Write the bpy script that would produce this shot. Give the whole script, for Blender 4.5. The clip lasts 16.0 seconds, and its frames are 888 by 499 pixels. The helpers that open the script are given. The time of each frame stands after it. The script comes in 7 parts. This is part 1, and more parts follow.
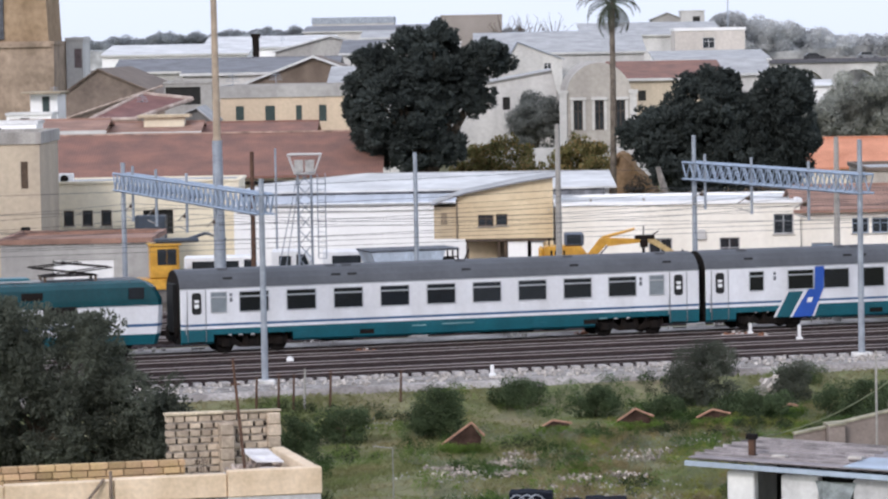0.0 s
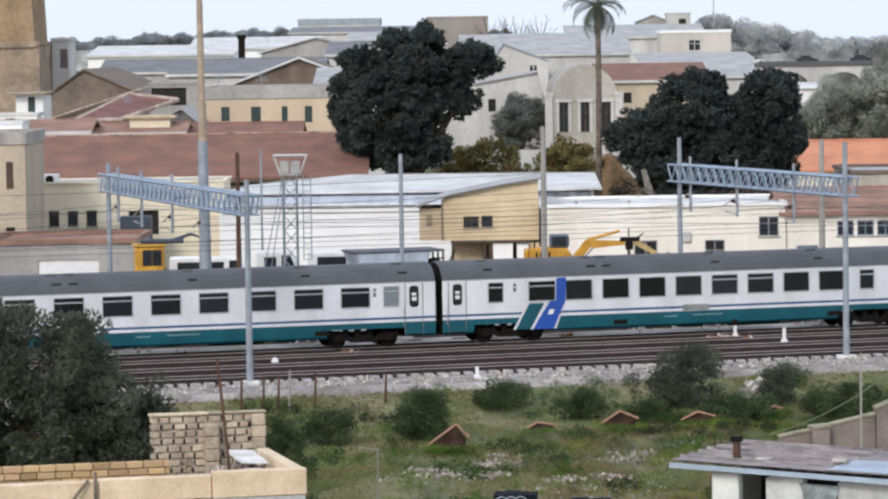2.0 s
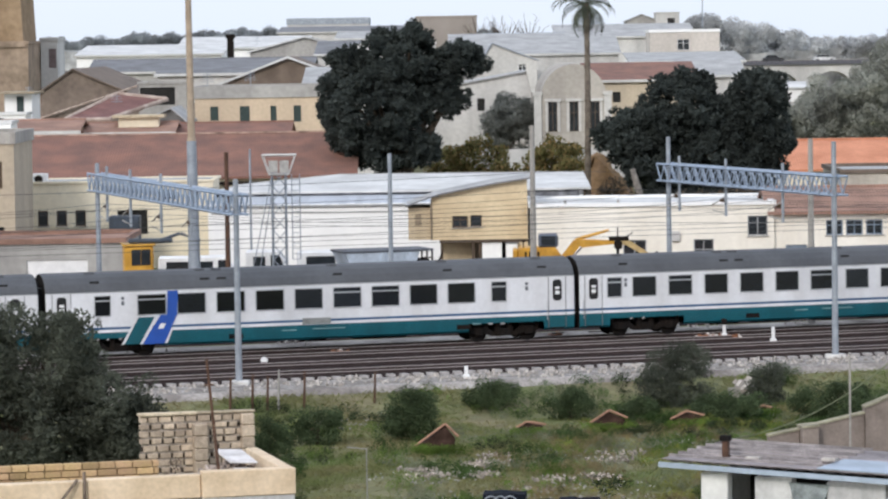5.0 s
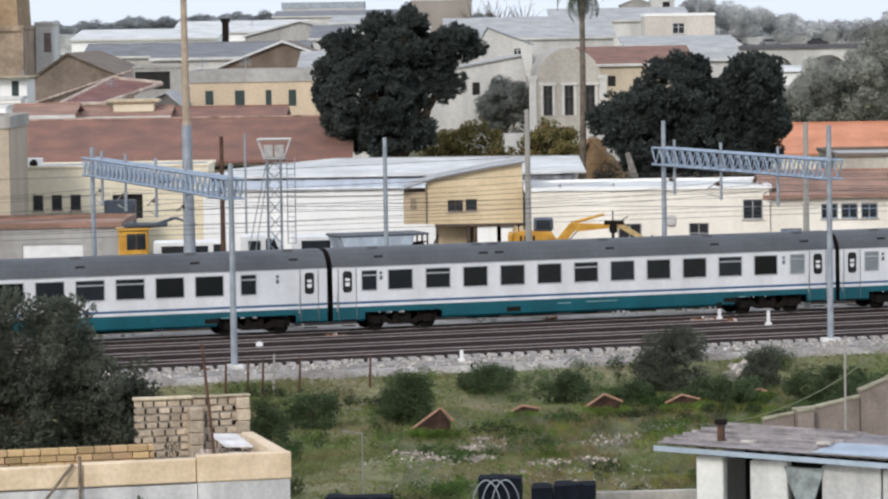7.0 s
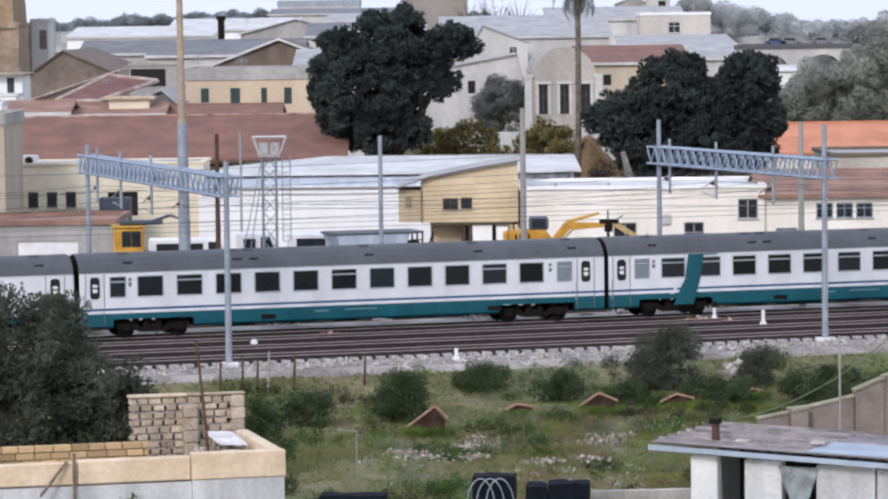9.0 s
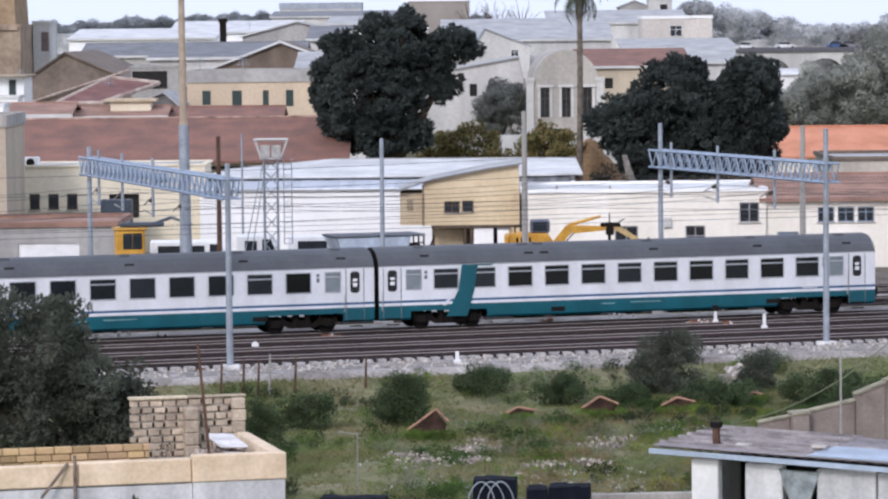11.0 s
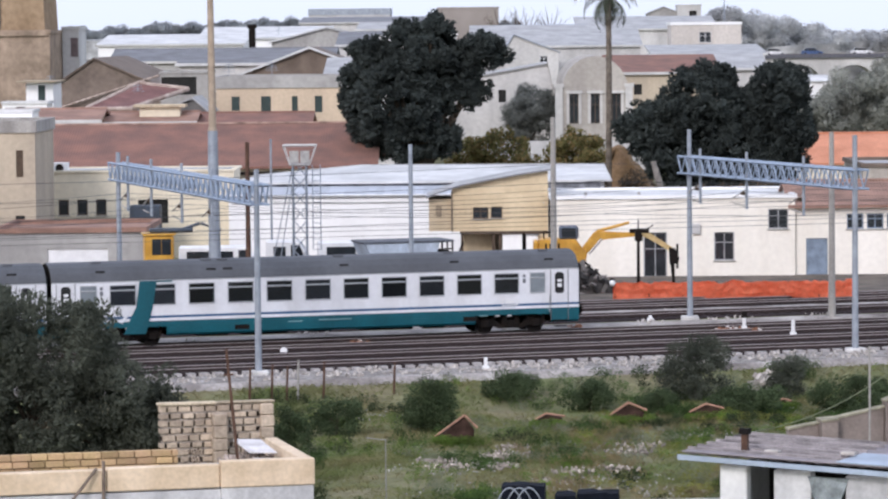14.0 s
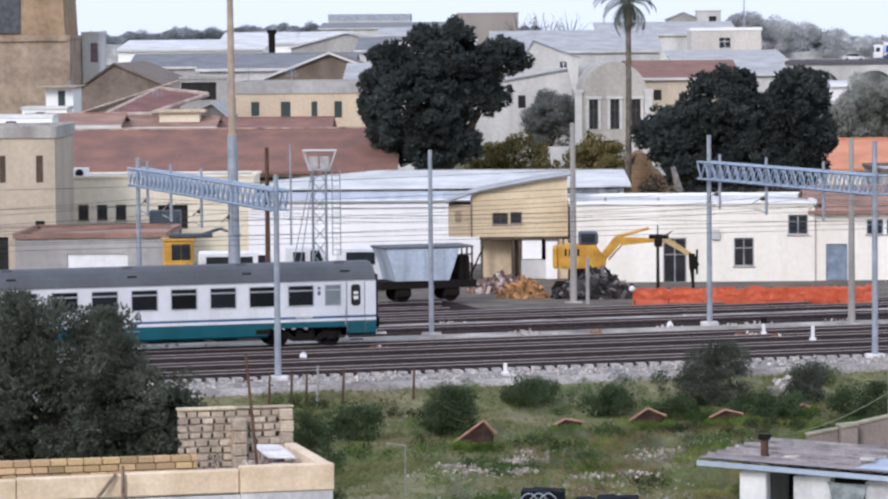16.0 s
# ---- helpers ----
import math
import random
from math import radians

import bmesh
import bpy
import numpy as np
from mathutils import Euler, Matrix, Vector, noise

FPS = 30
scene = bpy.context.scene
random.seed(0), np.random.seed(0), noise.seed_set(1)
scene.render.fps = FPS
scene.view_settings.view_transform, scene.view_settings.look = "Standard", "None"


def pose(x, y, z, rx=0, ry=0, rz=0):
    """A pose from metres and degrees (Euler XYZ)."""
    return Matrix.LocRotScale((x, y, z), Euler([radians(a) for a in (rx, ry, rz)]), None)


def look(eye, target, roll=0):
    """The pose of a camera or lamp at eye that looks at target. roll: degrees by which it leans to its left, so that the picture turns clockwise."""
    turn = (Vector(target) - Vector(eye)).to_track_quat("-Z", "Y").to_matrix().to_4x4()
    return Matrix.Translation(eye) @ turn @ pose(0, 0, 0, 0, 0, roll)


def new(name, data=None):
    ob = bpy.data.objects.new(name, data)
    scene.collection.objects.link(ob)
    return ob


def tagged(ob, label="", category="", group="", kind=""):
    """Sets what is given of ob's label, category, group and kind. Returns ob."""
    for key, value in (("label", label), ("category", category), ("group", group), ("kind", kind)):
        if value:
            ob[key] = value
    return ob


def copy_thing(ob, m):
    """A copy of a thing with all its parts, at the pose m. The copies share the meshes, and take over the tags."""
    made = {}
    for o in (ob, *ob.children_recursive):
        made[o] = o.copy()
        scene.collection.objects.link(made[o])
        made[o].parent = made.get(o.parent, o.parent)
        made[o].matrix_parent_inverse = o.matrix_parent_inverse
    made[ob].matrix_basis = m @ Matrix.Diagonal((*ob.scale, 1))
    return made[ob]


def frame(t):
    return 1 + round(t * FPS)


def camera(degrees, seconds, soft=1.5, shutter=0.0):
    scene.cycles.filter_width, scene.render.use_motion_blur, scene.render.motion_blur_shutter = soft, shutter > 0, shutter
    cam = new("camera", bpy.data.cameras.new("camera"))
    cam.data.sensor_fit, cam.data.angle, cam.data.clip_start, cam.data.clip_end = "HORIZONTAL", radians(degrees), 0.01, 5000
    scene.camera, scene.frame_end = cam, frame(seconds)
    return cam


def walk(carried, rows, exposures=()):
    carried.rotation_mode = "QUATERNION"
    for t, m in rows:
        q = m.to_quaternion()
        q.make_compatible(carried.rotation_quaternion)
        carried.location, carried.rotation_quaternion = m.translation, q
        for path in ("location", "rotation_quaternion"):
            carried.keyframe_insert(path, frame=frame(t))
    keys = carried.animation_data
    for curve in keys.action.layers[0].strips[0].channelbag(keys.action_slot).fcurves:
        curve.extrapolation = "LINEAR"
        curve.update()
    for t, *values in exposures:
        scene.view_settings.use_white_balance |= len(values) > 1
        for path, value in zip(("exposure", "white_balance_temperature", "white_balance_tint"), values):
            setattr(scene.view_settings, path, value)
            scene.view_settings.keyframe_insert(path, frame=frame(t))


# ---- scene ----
# ---------------------------------------------------------------- camera
EYE = Vector((0.0, 0.0, 14.46))
cam = camera(14.0, 16.0, soft=2.3)
# seconds, turn to the right, tilt down, roll (degrees)
TURNS = [
    (0.0, -0.5584, 3.2822, -1.0197), (0.5, -0.4904, 3.2796, -0.9232), (1.0, -0.4272, 3.2726, -0.8796),
    (1.5, -0.3755, 3.2663, -0.8646), (2.0, -0.3246, 3.2608, -0.8402), (2.5, -0.2782, 3.2608, -0.8001),
    (3.0, -0.2443, 3.2597, -0.8025), (3.5, -0.2136, 3.2570, -0.8296), (4.0, -0.1891, 3.2601, -0.8691),
    (6.5, -0.0946, 3.4025, -0.8439), (7.0, -0.0784, 3.5257, -0.9085), (7.5, -0.0600, 3.5756, -0.9090),
    (8.0, -0.0388, 3.5673, -0.8935), (8.5, -0.0154, 3.5620, -0.7984), (9.0, 0.0, 3.5533, -0.7257),
    (11.5, -0.0404, 3.4912, -0.5642), (12.0, -0.1029, 3.4743, -0.5735), (12.5, -0.1872, 3.4596, -0.5732),
    (13.0, -0.2822, 3.4436, -0.5746), (13.5, -0.3796, 3.4232, -0.5763), (14.0, -0.4743, 3.4068, -0.5338),
    (14.5, -0.5726, 3.3849, -0.5592), (15.0, -0.6655, 3.3668, -0.5516), (15.5, -0.7414, 3.3460, -0.4756),
    (16.0, -0.7830, 3.3174, -0.5092),
]


def aim(yaw, tilt, roll):
    a, b = radians(yaw), radians(tilt)
    way = Vector((math.sin(a) * math.cos(b), math.cos(a) * math.cos(b), -math.sin(b)))
    return look(EYE, EYE + way * 100, roll)


walk(cam, [(t, aim(*r)) for t, *r in TURNS], exposures=[(0.0, 0.20, 6450, 15), (2.0, 0.17, 6650, 11), (3.5, 0.17, 6620, 11), (7.0, 0.16, 6750, 10), (8.0, 0.18, 6500, 13), (9.0, 0.19, 6380, 16), (11.5, 0.21, 6250, 17), (13.0, 0.22, 6420, 17), (16.0, 0.23, 6250, 16)])

# ---------------------------------------------------------------- sky and sun
world = bpy.data.worlds.new("overcast_sky")
scene.world = world
world.use_nodes = True
wn, wl = world.node_tree.nodes, world.node_tree.links
wn.clear()
sky = wn.new("ShaderNodeTexSky")
sky.sky_type, sky.sun_disc = "NISHITA", False
sky.sun_elevation, sky.sun_rotation = radians(30), radians(204)
sky.dust_density, sky.air_density = 3.0, 1.0
bright = wn.new("ShaderNodeMix")
bright.data_type = "RGBA"
bright.inputs["Factor"].default_value = 0.72
bright.inputs["B"].default_value = (8.7, 9.8, 11.6, 1)
back = wn.new("ShaderNodeBackground")
back.inputs["Strength"].default_value = 0.112
wout = wn.new("ShaderNodeOutputWorld")
wl.new(sky.outputs[0], bright.inputs["A"])
wl.new(bright.outputs["Result"], back.inputs[0])
wl.new(back.outputs[0], wout.inputs[0])
sun = new("sun", bpy.data.lights.new("sun", "SUN"))
sun.data.energy, sun.data.angle, sun.data.color = 1.42, radians(14), (1.0, 0.98, 0.95)
# the cloud-veiled sun stands behind the viewer, to the left
sun.matrix_world = look((-40, -90, 58), (0, 0, 0))

# ---------------------------------------------------------------- materials
MATS = {}


def mat(name, color, rough=0.8, metal=0.0, var=0.18, scale=2.0, fine=25.0, bump=0.15, stain=None, island=0.0, streak=False, tint=None, through_light=0.0):
    """A surface with grain at two scales, stains and fine relief; coordinates in metres on the thing itself."""
    if name in MATS:
        return MATS[name]
    m = bpy.data.materials.new(name)
    m.use_nodes = True
    n, l = m.node_tree.nodes, m.node_tree.links
    b = n["Principled BSDF"]
    b.inputs["Roughness"].default_value, b.inputs["Metallic"].default_value = rough, metal
    if rough > 0.94:
        b.inputs["Specular IOR Level"].default_value = 0.15
    co = n.new("ShaderNodeTexCoord")
    mp = n.new("ShaderNodeMapping")
    if streak:
        mp.inputs["Scale"].default_value = (1, 1, 0.16)
    l.new(co.outputs["Object"], mp.inputs["Vector"])
    big, small = n.new("ShaderNodeTexNoise"), n.new("ShaderNodeTexNoise")
    big.inputs["Scale"].default_value, big.inputs["Detail"].default_value = scale, 5
    small.inputs["Scale"].default_value, small.inputs["Detail"].default_value = fine, 3
    l.new(mp.outputs[0], big.inputs["Vector"])
    l.new(co.outputs["Object"], small.inputs["Vector"])
    ramp = n.new("ShaderNodeValToRGB")
    ramp.color_ramp.elements[0].position, ramp.color_ramp.elements[1].position = 0.32, 0.68
    other = stain or tuple(c * (1 - 2 * var) for c in color)
    ramp.color_ramp.elements[0].color = (*other, 1)
    ramp.color_ramp.elements[1].color = (*[min(1, c * (1 + var * 0.5)) for c in color], 1)
    l.new(big.outputs["Fac"], ramp.inputs["Fac"])
    mixer = n.new("ShaderNodeMix")
    mixer.data_type, mixer.blend_type = "RGBA", "MULTIPLY"
    mixer.inputs["Factor"].default_value = 1.0
    grain = n.new("ShaderNodeMapRange")
    grain.inputs["From Min"].default_value, grain.inputs["From Max"].default_value = 0.3, 0.7
    grain.inputs["To Min"].default_value, grain.inputs["To Max"].default_value = 1 - var, 1 + var * 0.4
    l.new(small.outputs["Fac"], grain.inputs["Value"])
    l.new(ramp.outputs["Color"], mixer.inputs["A"])
    l.new(grain.outputs["Result"], mixer.inputs["B"])
    last = mixer.outputs["Result"]
    if island:
        geo = n.new("ShaderNodeNewGeometry")
        vary = n.new("ShaderNodeMapRange")
        vary.inputs["To Min"].default_value, vary.inputs["To Max"].default_value = 1 - island, 1 + island
        l.new(geo.outputs["Random Per Island"], vary.inputs["Value"])
        mult = n.new("ShaderNodeMix")
        mult.data_type, mult.blend_type = "RGBA", "MULTIPLY"
        mult.inputs["Factor"].default_value = 1.0
        l.new(last, mult.inputs["A"])
        l.new(vary.outputs["Result"], mult.inputs["B"])
        last = mult.outputs["Result"]
        if tint:
            pick = n.new("ShaderNodeMix")
            pick.data_type = "RGBA"
            step = n.new("ShaderNodeMapRange")
            step.inputs["From Min"].default_value, step.inputs["From Max"].default_value = 0.6, 0.9
            l.new(geo.outputs["Random Per Island"], step.inputs["Value"])
            l.new(step.outputs["Result"], pick.inputs["Factor"])
            l.new(last, pick.inputs["A"])
            pick.inputs["B"].default_value = (*tint, 1)
            last = pick.outputs["Result"]
    l.new(last, b.inputs["Base Color"])
    if through_light:  # thin leaves let light through
        tr, mx = n.new("ShaderNodeBsdfTranslucent"), n.new("ShaderNodeMixShader")
        mx.inputs[0].default_value = through_light
        l.new(last, tr.inputs["Color"])
        l.new(b.outputs[0], mx.inputs[1])
        l.new(tr.outputs[0], mx.inputs[2])
        l.new(mx.outputs[0], n["Material Output"].inputs["Surface"])
    if bump:
        bp = n.new("ShaderNodeBump")
        bp.inputs["Strength"].default_value, bp.inputs["Distance"].default_value = bump, 0.05
        l.new(small.outputs["Fac"], bp.inputs["Height"])
        l.new(bp.outputs["Normal"], b.inputs["Normal"])
    MATS[name] = m
    return m


def tile_mat(name, color, dark, wave=5.0):
    """Clay tile courses: rounded rows running down the slope, mottled tile by tile."""
    m = mat(name, color, 0.9, var=0.22, scale=0.5, fine=9.0, bump=0.0, stain=dark)
    n, l = m.node_tree.nodes, m.node_tree.links
    co = n.new("ShaderNodeTexCoord")
    w = n.new("ShaderNodeTexWave")
    w.wave_type, w.bands_direction = "BANDS", "X"
    w.inputs["Scale"].default_value, w.inputs["Distortion"].default_value = wave * 0.32, 0.6
    l.new(co.outputs["Object"], w.inputs["Vector"])
    bp = n.new("ShaderNodeBump")
    bp.inputs["Strength"].default_value, bp.inputs["Distance"].default_value = 0.4, 0.05
    l.new(w.outputs["Fac"], bp.inputs["Height"])
    l.new(bp.outputs["Normal"], n["Principled BSDF"].inputs["Normal"])
    return m


M_TEAL = mat("teal_paint", (0.003, 0.098, 0.128), 0.35, var=0.12, scale=0.7, fine=8, bump=0.02, streak=True)
M_WHITE = mat("grey_white_paint", (0.74, 0.75, 0.78), 0.38, var=0.06, scale=0.8, fine=6, bump=0.02, streak=True, stain=(0.64, 0.64, 0.655))
M_STRIPE = mat("dark_blue_stripe", (0.03, 0.10, 0.22), 0.4, var=0.1)
M_BLUE = mat("blue_paint", (0.02, 0.09, 0.42), 0.35, var=0.1, scale=1)
M_ROOF = mat("weathered_coach_roof", (0.084, 0.089, 0.10), 0.62, var=0.12, scale=0.6, fine=5, bump=0.03, stain=(0.064, 0.067, 0.075))
M_GLASS = mat("dark_coach_glass", (0.012, 0.014, 0.018), 0.12, var=0.2, scale=0.5, bump=0)


def by_object(m, low, high):
    """Lets each thing that wears this surface differ a little in tone."""
    n, l = m.node_tree.nodes, m.node_tree.links
    b = n["Principled BSDF"]
    src = b.inputs["Base Color"].links[0].from_socket
    info, rng, mul = n.new("ShaderNodeObjectInfo"), n.new("ShaderNodeMapRange"), n.new("ShaderNodeMix")
    rng.inputs["To Min"].default_value, rng.inputs["To Max"].default_value = low, high
    mul.data_type, mul.blend_type = "RGBA", "MULTIPLY"
    mul.inputs["Factor"].default_value = 1.0
    l.new(info.outputs["Random"], rng.inputs["Value"])
    l.new(src, mul.inputs["A"])
    l.new(rng.outputs["Result"], mul.inputs["B"])
    l.new(mul.outputs["Result"], b.inputs["Base Color"])
    return m


# Pane colours vary in place of interior reflections and curtains.
by_object(M_GLASS, 0.5, 2.4)
M_PALEGLASS = mat("frosted_glass", (0.22, 0.25, 0.27), 0.3, var=0.1, bump=0)
M_ALU = mat("aluminium_frame", (0.55, 0.56, 0.57), 0.4, 0.6, var=0.1, bump=0)
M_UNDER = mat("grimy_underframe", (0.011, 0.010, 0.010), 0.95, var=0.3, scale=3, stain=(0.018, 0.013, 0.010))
M_RUBBER = mat("black_rubber", (0.012, 0.012, 0.013), 0.8, var=0.2)
M_STEEL = mat("worn_steel", (0.35, 0.33, 0.31), 0.35, 0.9, var=0.15)
M_RAIL = mat("rusty_rail", (0.045, 0.027, 0.025), 0.9, 0.0, var=0.2, scale=0.3, stain=(0.03, 0.018, 0.017))
M_RAILTOP = mat("polished_rail_head", (0.38, 0.335, 0.325), 0.5, 0.2, var=0.1, bump=0)
M_BALLAST = mat("rust_stained_ballast", (0.034, 0.021, 0.021), 0.95, var=0.35, scale=1.2, fine=14, bump=0.9, stain=(0.018, 0.012, 0.012))
M_PALEBALLAST = mat("pale_limestone_ballast", (0.36, 0.34, 0.325), 0.95, var=0.4, scale=1.7, fine=6, bump=0.9, stain=(0.17, 0.15, 0.13))
M_SLEEPER = mat("concrete_sleeper", (0.46, 0.435, 0.42), 0.9, var=0.2, scale=3, fine=20)
M_PATH = mat("pale_walkway", (0.44, 0.41, 0.385), 0.95, var=0.3, scale=0.4, fine=6, stain=(0.14, 0.12, 0.11))
M_GALV = mat("galvanised_steel", (0.34, 0.375, 0.42), 0.5, 0.35, var=0.12, scale=2, fine=10, bump=0.03)
M_LATTICE = mat("blue_grey_lattice_paint", (0.30, 0.37, 0.47), 0.55, 0.1, var=0.12, bump=0.02)
M_CONC = mat("weathered_concrete", (0.40, 0.38, 0.35), 0.9, var=0.2, scale=0.7, fine=8, streak=True)
M_WIRE = mat("dark_wire", (0.05, 0.055, 0.06), 0.6, 0.3, var=0.1, bump=0)
M_RUST = mat("rusted_iron", (0.13, 0.07, 0.045), 0.85, 0.2, var=0.3, stain=(0.07, 0.035, 0.022))
M_CREAM = mat("cream_render", (0.78, 0.71, 0.56), 0.9, var=0.08, scale=0.35, fine=3, stain=(0.68, 0.60, 0.46), streak=True)
M_IVORY = mat("ivory_render", (0.88, 0.84, 0.76), 0.9, var=0.06, scale=0.35, fine=3, stain=(0.74, 0.69, 0.60), streak=True)
M_YELLOW = mat("ochre_render", (0.67, 0.55, 0.37), 0.9, var=0.1, scale=0.4, fine=4, stain=(0.52, 0.40, 0.25), streak=True)
M_BEIGE = mat("beige_render", (0.52, 0.44, 0.33), 0.9, var=0.12, scale=0.3, fine=3, stain=(0.38, 0.32, 0.25), streak=True)
M_OCHRE = mat("peach_render", (0.60, 0.48, 0.35), 0.9, var=0.1, scale=0.3, fine=3, stain=(0.48, 0.38, 0.28), streak=True)
M_GREY = mat("grey_render", (0.40, 0.39, 0.37), 0.9, var=0.15, scale=0.25, fine=2, stain=(0.26, 0.25, 0.24), streak=True)
M_PALEGREY = mat("pale_grey_render", (0.58, 0.57, 0.55), 0.9, var=0.12, scale=0.25, fine=2, stain=(0.42, 0.41, 0.40), streak=True)
M_WHITEWALL = mat("white_corrugated_wall", (0.88, 0.88, 0.87), 0.7, var=0.04, scale=0.3, fine=3, stain=(0.80, 0.80, 0.80), streak=True)
M_ROOFWHITE = mat("white_roof_sheet", (0.66, 0.66, 0.655), 0.8, var=0.12, scale=0.3, fine=2, stain=(0.47, 0.47, 0.465))
M_STONE = mat("brown_church_stone", (0.37, 0.285, 0.215), 0.95, var=0.25, scale=0.4, fine=1.5, stain=(0.26, 0.20, 0.15))
M_TUFA = mat("yellow_tufa_block", (0.50, 0.335, 0.20), 0.95, var=0.14, scale=1.5, fine=12, bump=0.4, stain=(0.50, 0.36, 0.18))
M_PALETUFA = mat("weathered_tufa_block", (0.62, 0.52, 0.38), 0.95, var=0.2, scale=1.5, fine=12, bump=0.5, stain=(0.44, 0.36, 0.26))
M_CAP = mat("cream_wall_coping", (0.74, 0.59, 0.43), 0.9, var=0.1, scale=1, fine=8, stain=(0.60, 0.46, 0.31))
M_WHITEWASH = mat("worn_whitewash", (0.62, 0.62, 0.62), 0.9, var=0.15, scale=0.9, fine=7, bump=0.3, stain=(0.40, 0.40, 0.41), streak=True)
M_GREEN = mat("green_shutter", (0.03, 0.055, 0.052), 0.6, var=0.1)
M_BROWNWOOD = mat("brown_wood", (0.10, 0.065, 0.04), 0.7, var=0.2)
M_PANE = mat("dark_window_pane", (0.03, 0.035, 0.04), 0.15, var=0.2, scale=1, bump=0)
# Near-black that stands in for the shade inside rooms and openings.
M_DARK = mat("painted_room_shade", (0.02, 0.019, 0.018), 0.9, var=0.2)
M_TILE = tile_mat("old_red_clay_tile", (0.245, 0.118, 0.086), (0.165, 0.088, 0.07))
M_TILE2 = tile_mat("faded_pink_clay_tile", (0.34, 0.20, 0.15), (0.22, 0.13, 0.10))
M_TILE3 = tile_mat("bright_orange_clay_tile", (0.60, 0.26, 0.155), (0.50, 0.20, 0.11))
M_TILE4 = tile_mat("brown_lichened_tile", (0.19, 0.145, 0.115), (0.12, 0.09, 0.07))
M_SHEETGREY = mat("grey_fibre_cement_sheet", (0.42, 0.42, 0.42), 0.85, var=0.15, scale=0.4, fine=3, stain=(0.30, 0.30, 0.30))
M_SHEETDARK = mat("dark_roof_sheet", (0.19, 0.195, 0.21), 0.8, var=0.15, scale=0.4, fine=3, stain=(0.14, 0.14, 0.15))
M_BLUESHEET = mat("blue_grey_painted_sheet", (0.36, 0.43, 0.52), 0.5, var=0.12, scale=1, fine=6)
M_MACHINE = mat("machine_yellow", (0.66, 0.36, 0.05), 0.45, var=0.15, scale=1, fine=6, stain=(0.45, 0.22, 0.02))
M_WAGON = mat("pale_blue_wagon_paint", (0.45, 0.52, 0.60), 0.55, var=0.15, scale=0.7, fine=5, stain=(0.27, 0.30, 0.35), streak=True)
M_ORANGE = mat("orange_plastic_mesh", (0.96, 0.31, 0.18), 0.7, var=0.14, scale=1.3, fine=7, bump=0.3, stain=(0.90, 0.24, 0.12))
# The tint paints highlights on the metal as paler pieces.
M_SCRAP = mat("dark_scrap", (0.04, 0.034, 0.031), 0.85, var=0.4, scale=2, island=0.6, tint=(0.19, 0.175, 0.165))
M_TIMBER = mat("broken_orange_timber", (0.50, 0.26, 0.11), 0.9, var=0.3, scale=2, island=0.4)
M_BARK = mat("grey_brown_bark", (0.10, 0.08, 0.06), 0.95, var=0.3, scale=3, fine=14, bump=0.5)
M_LEAF = mat("dark_green_leaves", (0.074, 0.088, 0.082), 0.95, var=0.3, scale=0.35, bump=0, island=0.15, through_light=0.3)
M_OLIVE = mat("grey_green_olive_leaves", (0.135, 0.15, 0.115), 0.95, var=0.3, scale=0.5, bump=0, island=0.15, through_light=0.35)
M_SHRUB = mat("mid_green_shrub_leaves", (0.10, 0.14, 0.068), 0.95, var=0.3, scale=0.8, bump=0, island=0.2, through_light=0.35)
M_YELLOWLEAF = mat("yellow_green_leaves", (0.24, 0.225, 0.09), 0.95, var=0.3, scale=0.6, bump=0, island=0.5, tint=(0.27, 0.18, 0.08), through_light=0.35)
M_PALM = mat("palm_frond", (0.06, 0.075, 0.04), 0.7, var=0.3, bump=0, island=0.4)
M_PALMTRUNK = mat("palm_trunk", (0.19, 0.16, 0.13), 0.95, var=0.25, scale=2, fine=9, bump=0.6)
M_GRASS = mat("wild_grass", (0.14, 0.19, 0.06), 0.95, var=0.3, scale=0.32, bump=0, island=0.12, stain=(0.29, 0.245, 0.13), through_light=0.45)
M_EARTHBANK = mat("orange_earth", (0.23, 0.155, 0.10), 0.95, var=0.25, scale=0.8, fine=5, stain=(0.22, 0.14, 0.07))
# Near-white grey base: distance haze is put into the leaf colour.
M_FARWOOD = mat("haze_painted_woodland", (0.70, 0.71, 0.71), 0.98, var=0.35, scale=0.06, fine=0.4, bump=0, island=0.02, through_light=0.45)
M_STONES = mat("pale_rubble", (0.52, 0.48, 0.44), 0.95, var=0.2, scale=2, island=0.3)
M_TARP = mat("dark_blue_tarpaulin", (0.010, 0.013, 0.022), 0.95, var=0.3, scale=2)
M_CLOTH = mat("grey_green_cloth", (0.30, 0.34, 0.35), 0.9, var=0.2, scale=4)
M_WHITEPL = mat("white_paint", (0.80, 0.80, 0.80), 0.6, var=0.06)
M_RED = mat("red_lamp_lens", (0.5, 0.03, 0.02), 0.3, var=0.1)

for m_ in (M_TUFA, M_PALETUFA):
    by_object(m_, 0.6, 1.15)

# ---------------------------------------------------------------- mesh helpers
TH = radians(18.0)
ORIGIN = Vector((0, 174.81, 0))


def tf(u, v, z=0.0):
    """A place given along the railway (u), across it away from the viewer (v), and over the rail heads."""
    return Vector((u * math.cos(TH) - v * math.sin(TH), ORIGIN.y + u * math.sin(TH) + v * math.cos(TH), z))


